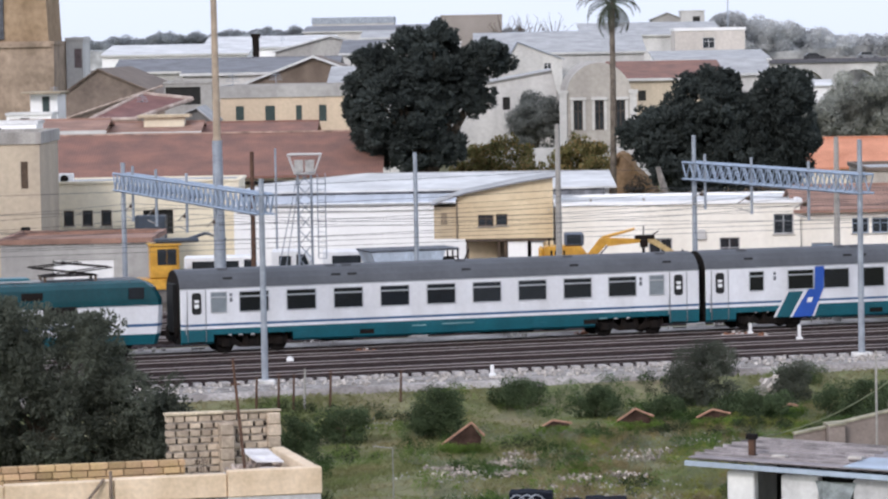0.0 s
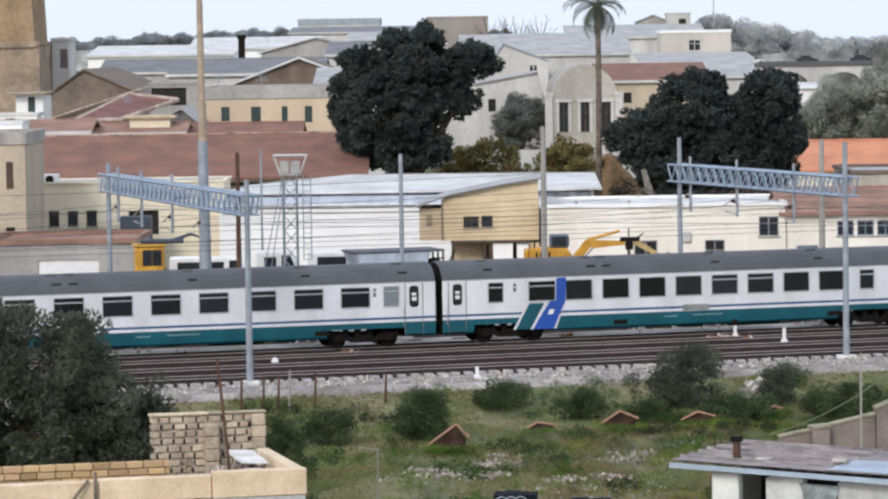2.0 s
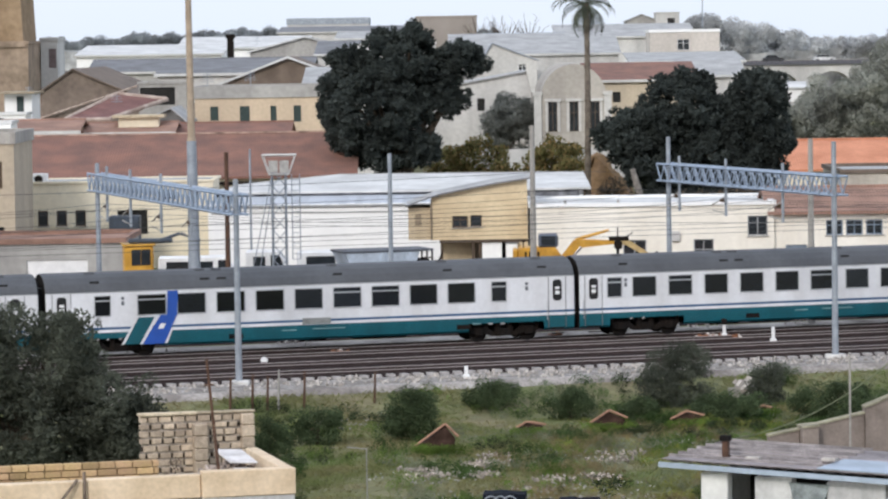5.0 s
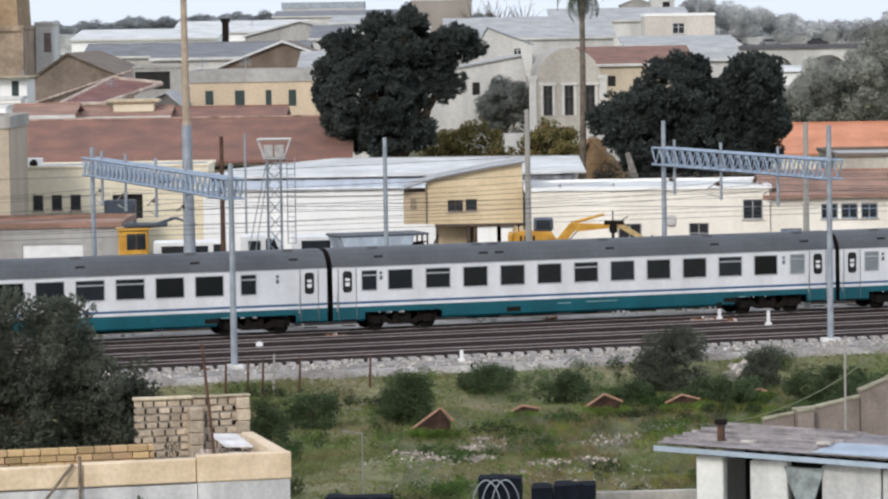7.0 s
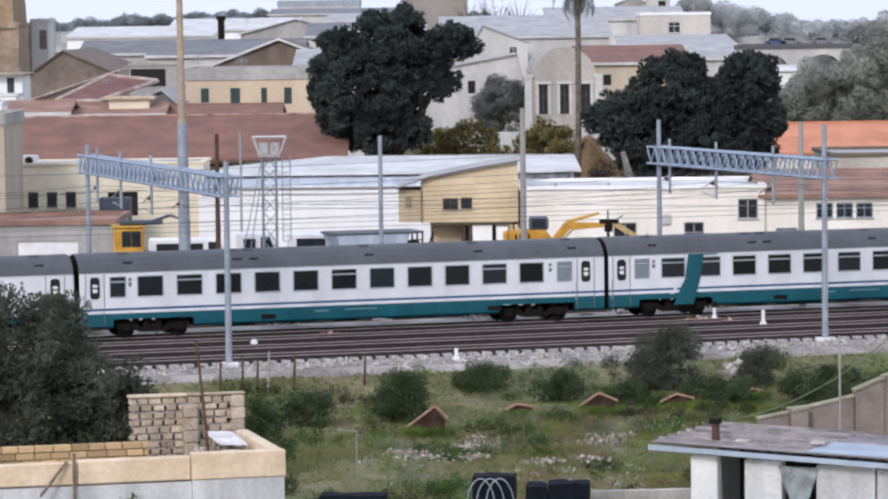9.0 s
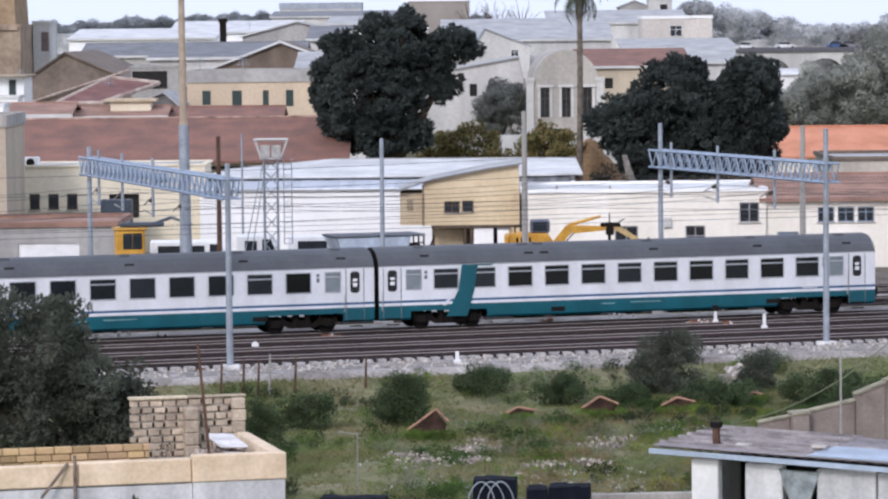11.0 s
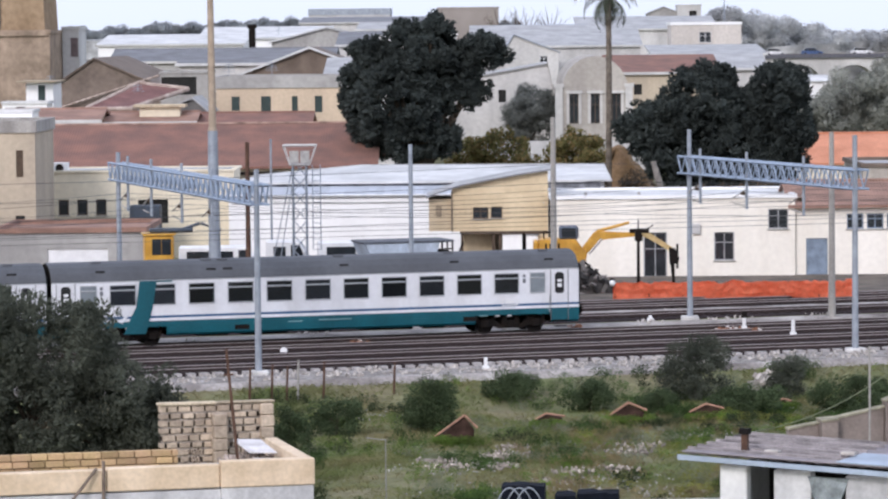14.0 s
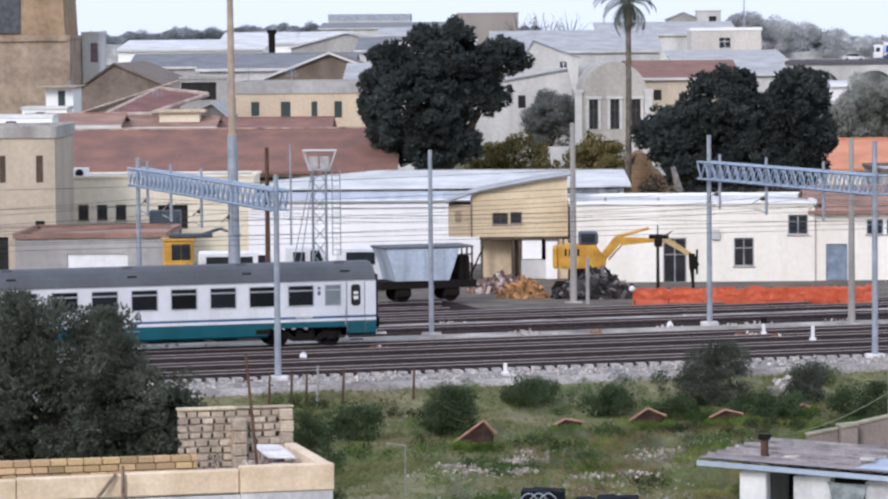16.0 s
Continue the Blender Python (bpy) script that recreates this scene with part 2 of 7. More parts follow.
def finish(name, bm, mats, smooth=False):
    me = bpy.data.meshes.new(name)
    bm.normal_update()
    bm.to_mesh(me)
    bm.free()
    for m in mats if isinstance(mats, (list, tuple)) else [mats]:
        me.materials.append(m)
    if smooth:
        me.polygons.foreach_set("use_smooth", [True] * len(me.polygons))
    return me


def part(name, bm, material, parent=None, label="", m=None, smooth=False):
    me = bm if isinstance(bm, bpy.types.Mesh) else finish(name, bm, material, smooth)
    ob = new(name, me)
    if parent:
        ob.parent = parent
    if m is not None:
        ob.matrix_basis = m
    if label:
        ob["label"] = label
    return ob


def thing(name, label, category, m=None, group="", kind=""):
    ob = new(name)
    ob.empty_display_size = 0.2
    if m is not None:
        ob.matrix_basis = m
    return tagged(ob, label, category, group, kind)


def box(bm, x0, x1, y0, y1, z0, z1, mi=0, bevel=0.0):
    vs = [bm.verts.new((x, y, z)) for z in (z0, z1) for y in (y0, y1) for x in (x0, x1)]
    fs = [bm.faces.new([vs[i] for i in q]) for q in ((0, 2, 3, 1), (4, 5, 7, 6), (0, 1, 5, 4), (2, 6, 7, 3), (0, 4, 6, 2), (1, 3, 7, 5))]
    for f in fs:
        f.material_index = mi
    if bevel:
        es = list({e for f in fs for e in f.edges})
        r = bmesh.ops.bevel(bm, geom=es, offset=bevel, segments=1, affect="EDGES")
        for f in r["faces"]:
            f.material_index = mi
    return fs


def rod(bm, a, b, r0, r1=None, n=8, mi=0):
    """A tapered round bar from a to b."""
    a, b = Vector(a), Vector(b)
    r1 = r0 if r1 is None else r1
    q = (b - a).to_track_quat("Z", "Y")
    rings = []
    for c, r in ((a, r0), (b, r1)):
        rings.append([bm.verts.new(c + q @ Vector((r * math.cos(k * math.tau / n), r * math.sin(k * math.tau / n), 0))) for k in range(n)])
    for k in range(n):
        bm.faces.new((rings[0][k], rings[0][(k + 1) % n], rings[1][(k + 1) % n], rings[1][k])).material_index = mi
    bm.faces.new(rings[0][::-1]).material_index = mi
    bm.faces.new(rings[1]).material_index = mi


def bar(bm, a, b, w, mi=0):
    rod(bm, a, b, w, w, 4, mi)


def prism(bm, pts, y0, y1, mi=0):
    """An outline in x and z, drawn out from y0 to y1."""
    f = [bm.verts.new((x, y0, z)) for x, z in pts]
    g = [bm.verts.new((x, y1, z)) for x, z in pts]
    n = len(pts)
    bm.faces.new(f).material_index = mi
    bm.faces.new(g[::-1]).material_index = mi
    for k in range(n):
        bm.faces.new((f[k], g[k], g[(k + 1) % n], f[(k + 1) % n])).material_index = mi


def BM():
    return bmesh.new()


def boxpart(name, parent, dims, material, label="", bevel=0.0, m=None):
    bm = BM()
    box(bm, *dims, bevel=bevel)
    return part(name, bm, material, parent, label, m)


def wire(name, pts, r, material):
    cu = bpy.data.curves.new(name, "CURVE")
    cu.dimensions, cu.bevel_depth, cu.bevel_resolution = "3D", r, 1
    sp = cu.splines.new("POLY")
    sp.points.add(len(pts) - 1)
    for q, p in zip(sp.points, pts):
        q.co = (*p, 1)
    cu.materials.append(material)
    return new(name, cu)


def sag(a, b, drop, n=12):
    a, b = Vector(a), Vector(b)
    return [a.lerp(b, k / n) - Vector((0, 0, drop * 4 * (k / n) * (1 - k / n))) for k in range(n + 1)]


# ---------------------------------------------------------------- ground
def lateral(x, y):
    return -x * math.sin(TH) + (y - ORIGIN.y) * math.cos(TH)


def ground_z(x, y):
    v = lateral(x, y)
    z = -0.24
    if v < -19.8:
        k = min(1, (-19.8 - v) / 5)
        z -= 0.85 * k * k * (3 - 2 * k)
        z += (0.22 * noise.noise(Vector((x * 0.25, y * 0.25, 1))) + 0.08 * noise.noise(Vector((x * 0.9, y * 0.9, 4)))) * k
    return z


def ground_sheet():
    """One sheet from below the viewer to the horizon, finer over the waste ground beside the line."""
    xs = sorted({*np.linspace(-3000, -60, 14).round(2), *np.linspace(-60, 60, 100).round(2), *np.linspace(60, 3000, 14).round(2)})
    ys = sorted({*np.linspace(-200, 96, 8).round(2), *np.linspace(96, 172, 110).round(2), *np.linspace(172, 4000, 22).round(2)})
    verts = [(x, y, ground_z(x, y)) for y in ys for x in xs]
    w = len(xs)
    faces = [(j * w + i, j * w + i + 1, (j + 1) * w + i + 1, (j + 1) * w + i) for j in range(len(ys) - 1) for i in range(w - 1)]
    me = bpy.data.meshes.new("ground")
    me.from_pydata(verts, [], faces)
    me.polygons.foreach_set("use_smooth", [True] * len(me.polygons))
    m = mat("waste_ground", (0.125, 0.15, 0.062), 0.95, var=0.3, scale=0.22, fine=2.2, bump=0.5, stain=(0.24, 0.205, 0.13))
    me.materials.append(m)
    return tagged(new("ground", me), "weedy earth and trodden grass beside the railway", "ground", kind="structure")


ground_sheet()


def strip(name, label, v0, v1, z, material, u0=-130, u1=180, wob=0.0, category="ballast"):
    """A low bed laid along the line, with sloping shoulders."""
    bm = BM()
    n = 90
    rows = []
    for k in range(n + 1):
        u = u0 + (u1 - u0) * k / n
        a = v0 + wob * noise.noise(Vector((u * 0.35, 3.1, v0)))
        b = v1 + wob * noise.noise(Vector((u * 0.35, 7.7, v1)))
        rows.append([bm.verts.new(tf(u, *p)) for p in ((a - 0.5, -0.32), (a, z), (b, z), (b + 0.5, -0.32))])
    for r, s in zip(rows, rows[1:]):
        for k in range(3):
            bm.faces.new((r[k], s[k], s[k + 1], r[k + 1]))
    return tagged(part(name, bm, material), label, category, kind="structure")


strip("ballast_bed", "rust-stained dark ballast under the near tracks", -14.1, 2.2, -0.15, M_BALLAST, wob=0.3)
strip("ballast_shoulder", "pale limestone ballast shoulder along the near track", -19.0, -14.7, -0.17, M_PALEBALLAST, wob=0.5)
strip("cable_duct_path", "pale trodden walkway between tracks", 3.8, 4.9, -0.16, M_PATH, wob=0.5, category="path")
strip("ballast_bed_sidings", "dark ballast under the yard sidings", 6.3, 18.4, -0.17, M_BALLAST, wob=0.4)
strip("platform_strip", "pale concrete strip between sidings", 10.3, 11.5, -0.10, M_PATH, wob=0.2, category="path")
strip("ballast_bed_yard", "dark oily ballast of the back sidings", 19.0, 28.6, -0.165, M_BALLAST, u1=6, wob=0.5)
strip("yard_ground", "dusty grey-brown yard before the depot", 19.2, 64, -0.185, mat("yard_dust", (0.17, 0.145, 0.12), 0.95, var=0.25, scale=0.5, fine=5, stain=(0.10, 0.087, 0.075)), wob=0.4, category="yard")
strip("kerb_of_ballast", "low grey stone edge between ballast and grass", -19.95, -19.6, -0.02, M_PATH, wob=0.12, category="edge")


def track(v, label, u0=-120, u1=170):
    """One track: two rails with foot, web and head, and its sleepers."""
    t = thing("railway_track", label, "railway track", m=Matrix.Translation(tf(0, v)) @ pose(0, 0, 0, 0, 0, 18), group="tracks of the line", kind="structure")
    for side in (-0.7175, 0.7175):
        bm = BM()
        box(bm, u0, u1, side - 0.075, side + 0.075, -0.145, -0.12)
        box(bm, u0, u1, side - 0.012, side + 0.012, -0.12, -0.04)
        box(bm, u0, u1, side - 0.036, side + 0.036, -0.04, -0.004)
        rail = part("rail", bm, M_RAIL, t, "steel rail with rusty web")
        boxpart("rail_head", rail, (u0, u1, side - 0.0375, side + 0.0375, -0.034, 0.002), M_RAILTOP, "polished running surface")
    bm = BM()
    u = u0
    while u < u1:
        box(bm, u, u + 0.25, -1.9 if v < -10 else -1.2, 1.2, -0.19, -0.118)
        u += 0.62
    tagged(part("sleepers", bm, mat("brown_sleeper", (0.04, 0.027, 0.025), 0.95, var=0.3, scale=3), t), kind="stuff")
    if v < -10:
        bm = BM()
        u = u0
        while u < u1:
            box(bm, u - 0.04, u + 0.29, -2.35, -1.92, -0.19, -0.08)
            u += 0.62
        tagged(part("sleeper_ends", bm, M_SLEEPER, t, "pale concrete sleeper ends"), kind="stuff")
    return t


for v, lab in ((0.0, "track on which the train runs"), (-3.7, "track beside the train with rusty ballast"), (-8.0, "middle track with rusty ballast"), (-12.2, "nearest track with pale sleeper ends"),
               (8.6, "yard siding with dull rails"), (13.6, "yard siding beside the concrete strip"), (17.0, "rusty siding before the orange netting")):
    track(v, lab)
track(20.8, "rusty dead-end siding in the yard", u1=4)
track(25.5, "siding on which the hopper wagon stands", u1=5)

# ---------------------------------------------------------------- train
S = (-15.3907, -6.435702, 0.023073, 0.000456, -0.000013)


def train_at(t):
    return sum(c * t ** k for k, c in enumerate(S))


PROFILE = [(-1.30, 0.50), (-1.40, 0.60), (-1.412, 0.93), (-1.415, 1.20), (-1.415, 1.34), (-1.415, 1.45), (-1.41, 3.08), (-1.36, 3.22), (-1.20, 3.50), (-0.9, 3.76), (-0.5, 3.92), (0, 3.98)]
BANDS = [0, 0, 0, 1, 2, 1, 3, 3, 3, 3, 3]


def coach_body(length, x0, ends=0.17, tail=0.18):
    """The welded shell: coloured bands on its sides and a rounded roof."""
    bm = BM()
    prof = PROFILE + [(-y, z) for y, z in PROFILE[-2::-1]]
    bands = BANDS + BANDS[::-1]
    xs = (x0 + ends, x0 + ends + 0.06, 1.75, 5.6, length - 5.6, length - 1.75, x0 + length - tail - 0.06, x0 + length - tail)
    rings = []
    for i, x in enumerate(xs):
        k = 0.985 if i in (0, 7) else 1.0
        rings.append([bm.verts.new((x, y * k, 2.2 + (z - 2.2) * k)) for y, z in prof])
    n = len(prof)
    for j, (r, s) in enumerate(zip(rings, rings[1:])):
        cut = 2 if j in (2, 4) else 0  # the skirt is cut away over the bogies
        for k in range(cut, n - 1 - cut):
            bm.faces.new((r[k], s[k], s[k + 1], r[k + 1])).material_index = bands[k]
        bm.faces.new((r[n - 1 - cut], s[n - 1 - cut], s[cut], r[cut])).material_index = 4
    for ring in (rings[0][::-1], rings[-1]):
        bm.faces.new(ring).material_index = 4
    return finish("body", bm, [M_TEAL, M_WHITE, M_STRIPE, M_ROOF, M_UNDER])


def window_meshes(w, h=1.0):
    """Frame with rounded corners, pane, and the bar of a drop light; front towards -y."""
    bm = BM()
    box(bm, 0, w, -0.03, 0.0, 0, 0.045), box(bm, 0, w, -0.03, 0, h - 0.045, h)
    box(bm, 0, 0.045, -0.028, 0, 0.04, h - 0.04), box(bm, w - 0.045, w, -0.028, 0, 0.04, h - 0.04)
    fr = finish("window_frame", bm, M_ALU)
    bm = BM()
    box(bm, 0.03, w - 0.03, -0.016, 0.004, 0.03, h - 0.03)
    gl = finish("pane", bm, M_GLASS)
    bm = BM()
    box(bm, 0.05, w - 0.05, -0.035, -0.012, h * 0.70, h * 0.70 + 0.075, bevel=0.01)
    return fr, gl, finish("drop_light_bar", bm, M_ALU)


WIN = {w: window_meshes(w) for w in (1.47, 1.41, 1.27, 0.80)}
bm_ = BM()
box(bm_, 0.03, 0.77, -0.018, 0.004, 0.03, 0.97)
FROST = finish("pane", bm_, M_PALEGLASS)
bm_ = BM()
prism(bm_, [(0.1, 0), (0.36, 0), (0.46, 0.1), (0.46, 0.92), (0.36, 1.02), (0.1, 1.02), (0, 0.92), (0, 0.1)], -0.02, 0.004)
DOORPANE = finish("door_window", bm_, M_RUBBER)
bm_ = BM()
prism(bm_, [(0.14, 0.3), (0.32, 0.3), (0.35, 0.36), (0.35, 0.48), (0.12, 0.48), (0.12, 0.36)], -0.03, -0.02)
prism(bm_, [(0.14, 0.55), (0.33, 0.55), (0.35, 0.6), (0.35, 0.68), (0.12, 0.68), (0.12, 0.6)], -0.03, -0.02)
DOORMARK = finish("door_notice", bm_, M_WHITEPL)
bm_ = BM()
for za, zb, k in ((0.62, 1.2, 0), (1.2, 1.34, 1), (1.34, 1.45, 2), (1.45, 3.02, 1)):
    box(bm_, 0, 0.82, -0.016, 0.002, za, zb, k)
DOOR = finish("door", bm_, [M_TEAL, M_WHITE, M_STRIPE])
bm_ = BM()
box(bm_, 0, 0.03, -0.022, 0.006, 0.6, 3.05)
DOORSEAM = finish("door_seam", bm_, mat("grey_door_seam", (0.22, 0.22, 0.23), 0.7))
bm_ = BM()
box(bm_, 0, 0.14, -0.012, 0.002, 0, 0.2)
box(bm_, 0.0, 0.14, -0.012, 0.002, 0.26, 0.40)
SIGN = finish("class_sign", bm_, mat("grey_sign", (0.16, 0.17, 0.19), 0.5))
bm_ = BM()
for k in range(2):
    rod(bm_, (0, -0.80 + 1.6 * k - 0.065, 0), (0, -0.80 + 1.6 * k + 0.065, 0), 0.45, 0.45, 20)
rod(bm_, (0, -0.8, 0), (0, 0.8, 0), 0.08, 0.08, 8)
for a in range(4):
    rod(bm_, (0.25 * math.cos(a * 1.57), -0.88, 0.25 * math.sin(a * 1.57)), (0.25 * math.cos(a * 1.57), -0.86, 0.25 * math.sin(a * 1.57)), 0.05, 0.05, 6)
WHEELS = finish("wheelset", bm_, M_UNDER)
bm_ = BM()
for y in (-1.0, 1.0):
    prism(bm_, [(-1.75, 0.5), (-1.6, 0.68), (-0.9, 0.72), (-0.5, 0.42), (0.5, 0.42), (0.9, 0.72), (1.6, 0.68), (1.75, 0.5), (1.6, 0.36), (0.9, 0.36), (0.6, 0.24), (-0.6, 0.24), (-0.9, 0.36), (-1.6, 0.36)], y - 0.07, y + 0.07)
    for x in (-1.28, 1.28):
        box(bm_, x - 0.2, x + 0.2, y - 0.16, y + 0.16, 0.28, 0.66, bevel=0.04)
        rod(bm_, (x - 0.42, y, 0.5), (x - 0.42, y, 0.86), 0.09), rod(bm_, (x + 0.42, y, 0.5), (x + 0.42, y, 0.86), 0.09)
    rod(bm_, (-0.3, y, 0.3), (-0.3, y, 0.95), 0.16, 0.16, 10), rod(bm_, (0.3, y, 0.3), (0.3, y, 0.95), 0.16, 0.16, 10)
box(bm_, -0.45, 0.45, -1.1, 1.1, 0.4, 0.62)
BOGIE = finish("bogie_frame", bm_, M_UNDER)
WHEEL_PARTS = []


def bogie(parent, x, base=1.28, three=False):
    b = new("bogie", BOGIE)
    b.parent, b.matrix_basis = parent, pose(x, 0, 0.03)
    for dx in (-base, base):
        w = new("wheelset", WHEELS)
        w.parent, w.matrix_basis = b, pose(dx, 0, 0.42)
        WHEEL_PARTS.append((w, dx))
    return b


def put(name, me, parent, m, label=""):
    ob = new(name, me)
    ob.parent, ob.matrix_basis = parent, m
    if label:
        ob["label"] = label
    return ob


def window(c, x, w, bar_on, pane=None, side=-1):
    m = pose(x, -1.412, 1.945) if side < 0 else pose(x + w, 1.412, 1.945, 0, 0, 180)
    f = put("window_frame", WIN[w][0], c, m)
    put("pane", pane or WIN[w][1], f, Matrix())
    if bar_on:
        put("drop_light_bar", WIN[w][2], f, Matrix())


def slab_on_side(name, c, pts, material, y=-1.422, label=""):
    """A painted field on the near side of a coach, from its outline in x and z."""
    bm = BM()
    prism(bm, pts, y, y + 0.012)
    return part(name, bm, material, c, label)


def coach(label, windows, small, doors, signs, seed, tail=0.18):
    rnd = random.Random(seed)
    c = thing("passenger_coach", label, "railway coach", group="coaches of the train")
    put("body", coach_body(26.4, 0, tail=tail), c, Matrix())
    for side in (-1, 1):
        for k, (x, w, kind) in enumerate(windows):
            window(c, x, w, kind, side=side)
        for x, frost in small:
            window(c, x, 0.80, True, FROST if frost else None, side)
        for x in doors:
            end = x < 13
            m = pose(x, -1.412, 0) if side < 0 else pose(x + 0.46, 1.412, 0, 0, 0, 180)
            d = put("door", DOOR, c, m @ pose(-0.18, 0, 0))
            put("door_window", DOORPANE, d, pose(0.18, -0.008, 1.9))
            put("door_notice", DOORMARK, d, pose(0.18, -0.008, 1.9))
            put("door_seam", DOORSEAM, d, pose(-0.05, 0, 0)), put("door_seam", DOORSEAM, d, pose(0.84, 0, 0))
            bm = BM()
            box(bm, 0.1, 0.75, -0.1, 0.06, 0.55, 0.6), box(bm, 0.12, 0.73, -0.16, 0.04, 0.3, 0.34)
            part("step", bm, M_UNDER, d)
            rod_bm = BM()
            rod(rod_bm, (-0.12, -0.06, 1.0), (-0.12, -0.06, 1.9), 0.018)
            part("handrail", rod_bm, M_ALU, d)
    for x in signs:
        put("class_sign", SIGN, c, pose(x, -1.418, 2.45))
    # gangways, buffers and couplings
    for x, s in ((0.30, -1), (26.10, 1)):
        bm = BM()
        for k in range(4):
            a = x + s * (0.02 + 0.075 * k)
            box(bm, min(a, a + s * 0.05), max(a, a + s * 0.05), -0.72 + 0.02 * (k % 2), 0.72 - 0.02 * (k % 2), 1.05, 3.35 - 0.02 * (k % 2), bevel=0.02)
        part("gangway_bellows", bm, M_RUBBER, c)
        for y in (-0.87, 0.87):
            bm = BM()
            rod(bm, (x, y, 1.06), (x + s * 0.2, y, 1.06), 0.1, 0.1, 10), rod(bm, (x + s * 0.2, y, 1.06), (x + s * 0.27, y, 1.06), 0.26, 0.24, 14)
            part("buffer", bm, M_UNDER, c)
        bm = BM()
        bar(bm, (x, 0, 0.98), (x + s * 0.28, 0, 0.9), 0.06)
        part("coupling", bm, M_UNDER, c)
        for y in (-0.45, 0.45):
            bm = BM()
            rod(bm, (x, y, 0.9), (x + s * 0.2, y * 1.1, 0.45), 0.03)
            part("brake_hose", bm, M_RUBBER, c)
    for x in (3.7, 22.7):
        bogie(c, x)
    # underframe gear
    for x, w, y in ((7.2, 1.5, -0.95), (9.4, 2.2, -1.0), (12.6, 1.2, -0.9), (15.2, 2.6, -1.0), (18.4, 1.0, -0.95)):
        boxpart("equipment_box", c, (x, x + w, y, -y, 0.36 + rnd.random() * 0.1, 0.6), M_UNDER, bevel=0.03)
    # hatches on the skirt, roof vents
    for x in (5.8, 8.9, 17.6, 20.2):
        boxpart("skirt_hatch", c, (x, x + 0.7, -1.425, -1.40, 0.68, 0.9), M_UNDER if x in (8.9, 20.2) else M_TEAL)
    for x in (2.2, 7.5, 8.3, 14, 19.5, 24.3):
        boxpart("roof_vent", c, (x, x + 0.5, -0.55, -0.2, 3.86, 4.0), M_ROOF, bevel=0.04)
        boxpart("roof_grille", c, (x + 0.1, x + 0.55, -1.2, -1.16, 3.46, 3.60), M_RUBBER)
    bm = BM()
    for y in (-1.425, 1.402):
        box(bm, 0.2, 26.36 - tail, y, y + 0.023, 3.075, 3.115)
    part("rain_gutter", bm, M_ALU, c)
    # lettering too small to read: pale bars
    for x, w, z in ((11.5, 0.7, 0.95), (13.0, 1.6, 0.98), (21.0, 0.4, 0.9)):
        boxpart("small_lettering", c, (x, x + w, -1.424, -1.41, z, z + 0.045), mat("pale_teal_lettering", (0.25, 0.42, 0.43), 0.5))
    return c


nine = [(3.0 + 2.31 * k, 1.47, k in (0, 1, 2, 3, 4, 5, 6, 7, 8)) for k in range(9)]
COACH_A = coach("grey-white passenger coach with teal skirt and nine wide windows", nine, [(1.62, True), (23.6, True)], [0.72, 24.9], [2.55, 23.1], 1)
eleven = [(2.9 + 1.8915 * k, 1.27, k in (1, 5, 9)) for k in range(11)]
bw = [(4.5 + 1.905 * k, 1.41, k in (0, 5, 6)) for k in range(9)]
COACH_B = coach("grey-white passenger coach with slanted blue band and teal skirt", bw, [(2.45, False), (21.95, False)], [0.68, 25.1], [3.75, 23.7], 2)
COACH_C = coach("grey-white passenger coach with teal skirt and eleven windows", eleven, [(1.58, False), (23.75, True)], [0.66, 25.02], [2.5, 23.35], 3)
COACH_D = coach("last grey-white coach with slanted teal band near its front", [(2.9 + 1.886 * k, 1.27, True) for k in range(11)], [(1.5, True), (23.57, True)], [0.6, 24.86], [2.45, 23.22], 4, tail=0.30)
slab_on_side("blue_band", COACH_B, [(4.72, 0.6), (5.78, 0.6), (6.40, 1.95), (6.46, 3.06), (5.96, 3.06), (5.92, 1.95), (5.62, 1.95)], M_BLUE, y=-1.46, label="slanted blue band")
slab_on_side("teal_band", COACH_B, [(3.85, 0.62), (4.6, 0.62), (5.35, 1.86), (4.55, 1.86)], M_TEAL, y=-1.43, label="slanted teal band")
slab_on_side("white_band", COACH_B, [(4.6, 0.6), (4.73, 0.6), (5.52, 1.9), (5.36, 1.9)], M_WHITE, y=-1.44)
slab_on_side("white_band", COACH_B, [(5.77, 0.6), (5.92, 0.6), (6.2, 1.3), (6.08, 1.36)], M_WHITE, y=-1.44)
slab_on_side("white_band", COACH_B, [(3.72, 0.62), (3.86, 0.62), (4.56, 1.86), (4.45, 1.86)], M_WHITE, y=-1.44)
slab_on_side("emblem", COACH_B, [(5.48, 1.30), (5.74, 1.30), (5.84, 1.54), (5.58, 1.54)], M_WHITEPL, y=-1.475, label="pale emblem on the band")
slab_on_side("teal_band", COACH_D, [(3.55, 0.62), (4.6, 0.62), (4.95, 1.86), (5.15, 3.06), (4.33, 3.06), (4.15, 1.86), (3.95, 1.5)], M_TEAL, y=-1.46, label="slanted teal band")
slab_on_side("white_band", COACH_D, [(3.35, 1.15), (3.52, 1.15), (4.1, 1.86), (3.95, 1.86)], M_WHITE, y=-1.44)
slab_on_side("teal_cornice", COACH_D, [(4.33, 3.02), (5.9, 3.02), (5.9, 3.09), (4.33, 3.09)], M_TEAL, y=-1.44)
bm_ = BM()
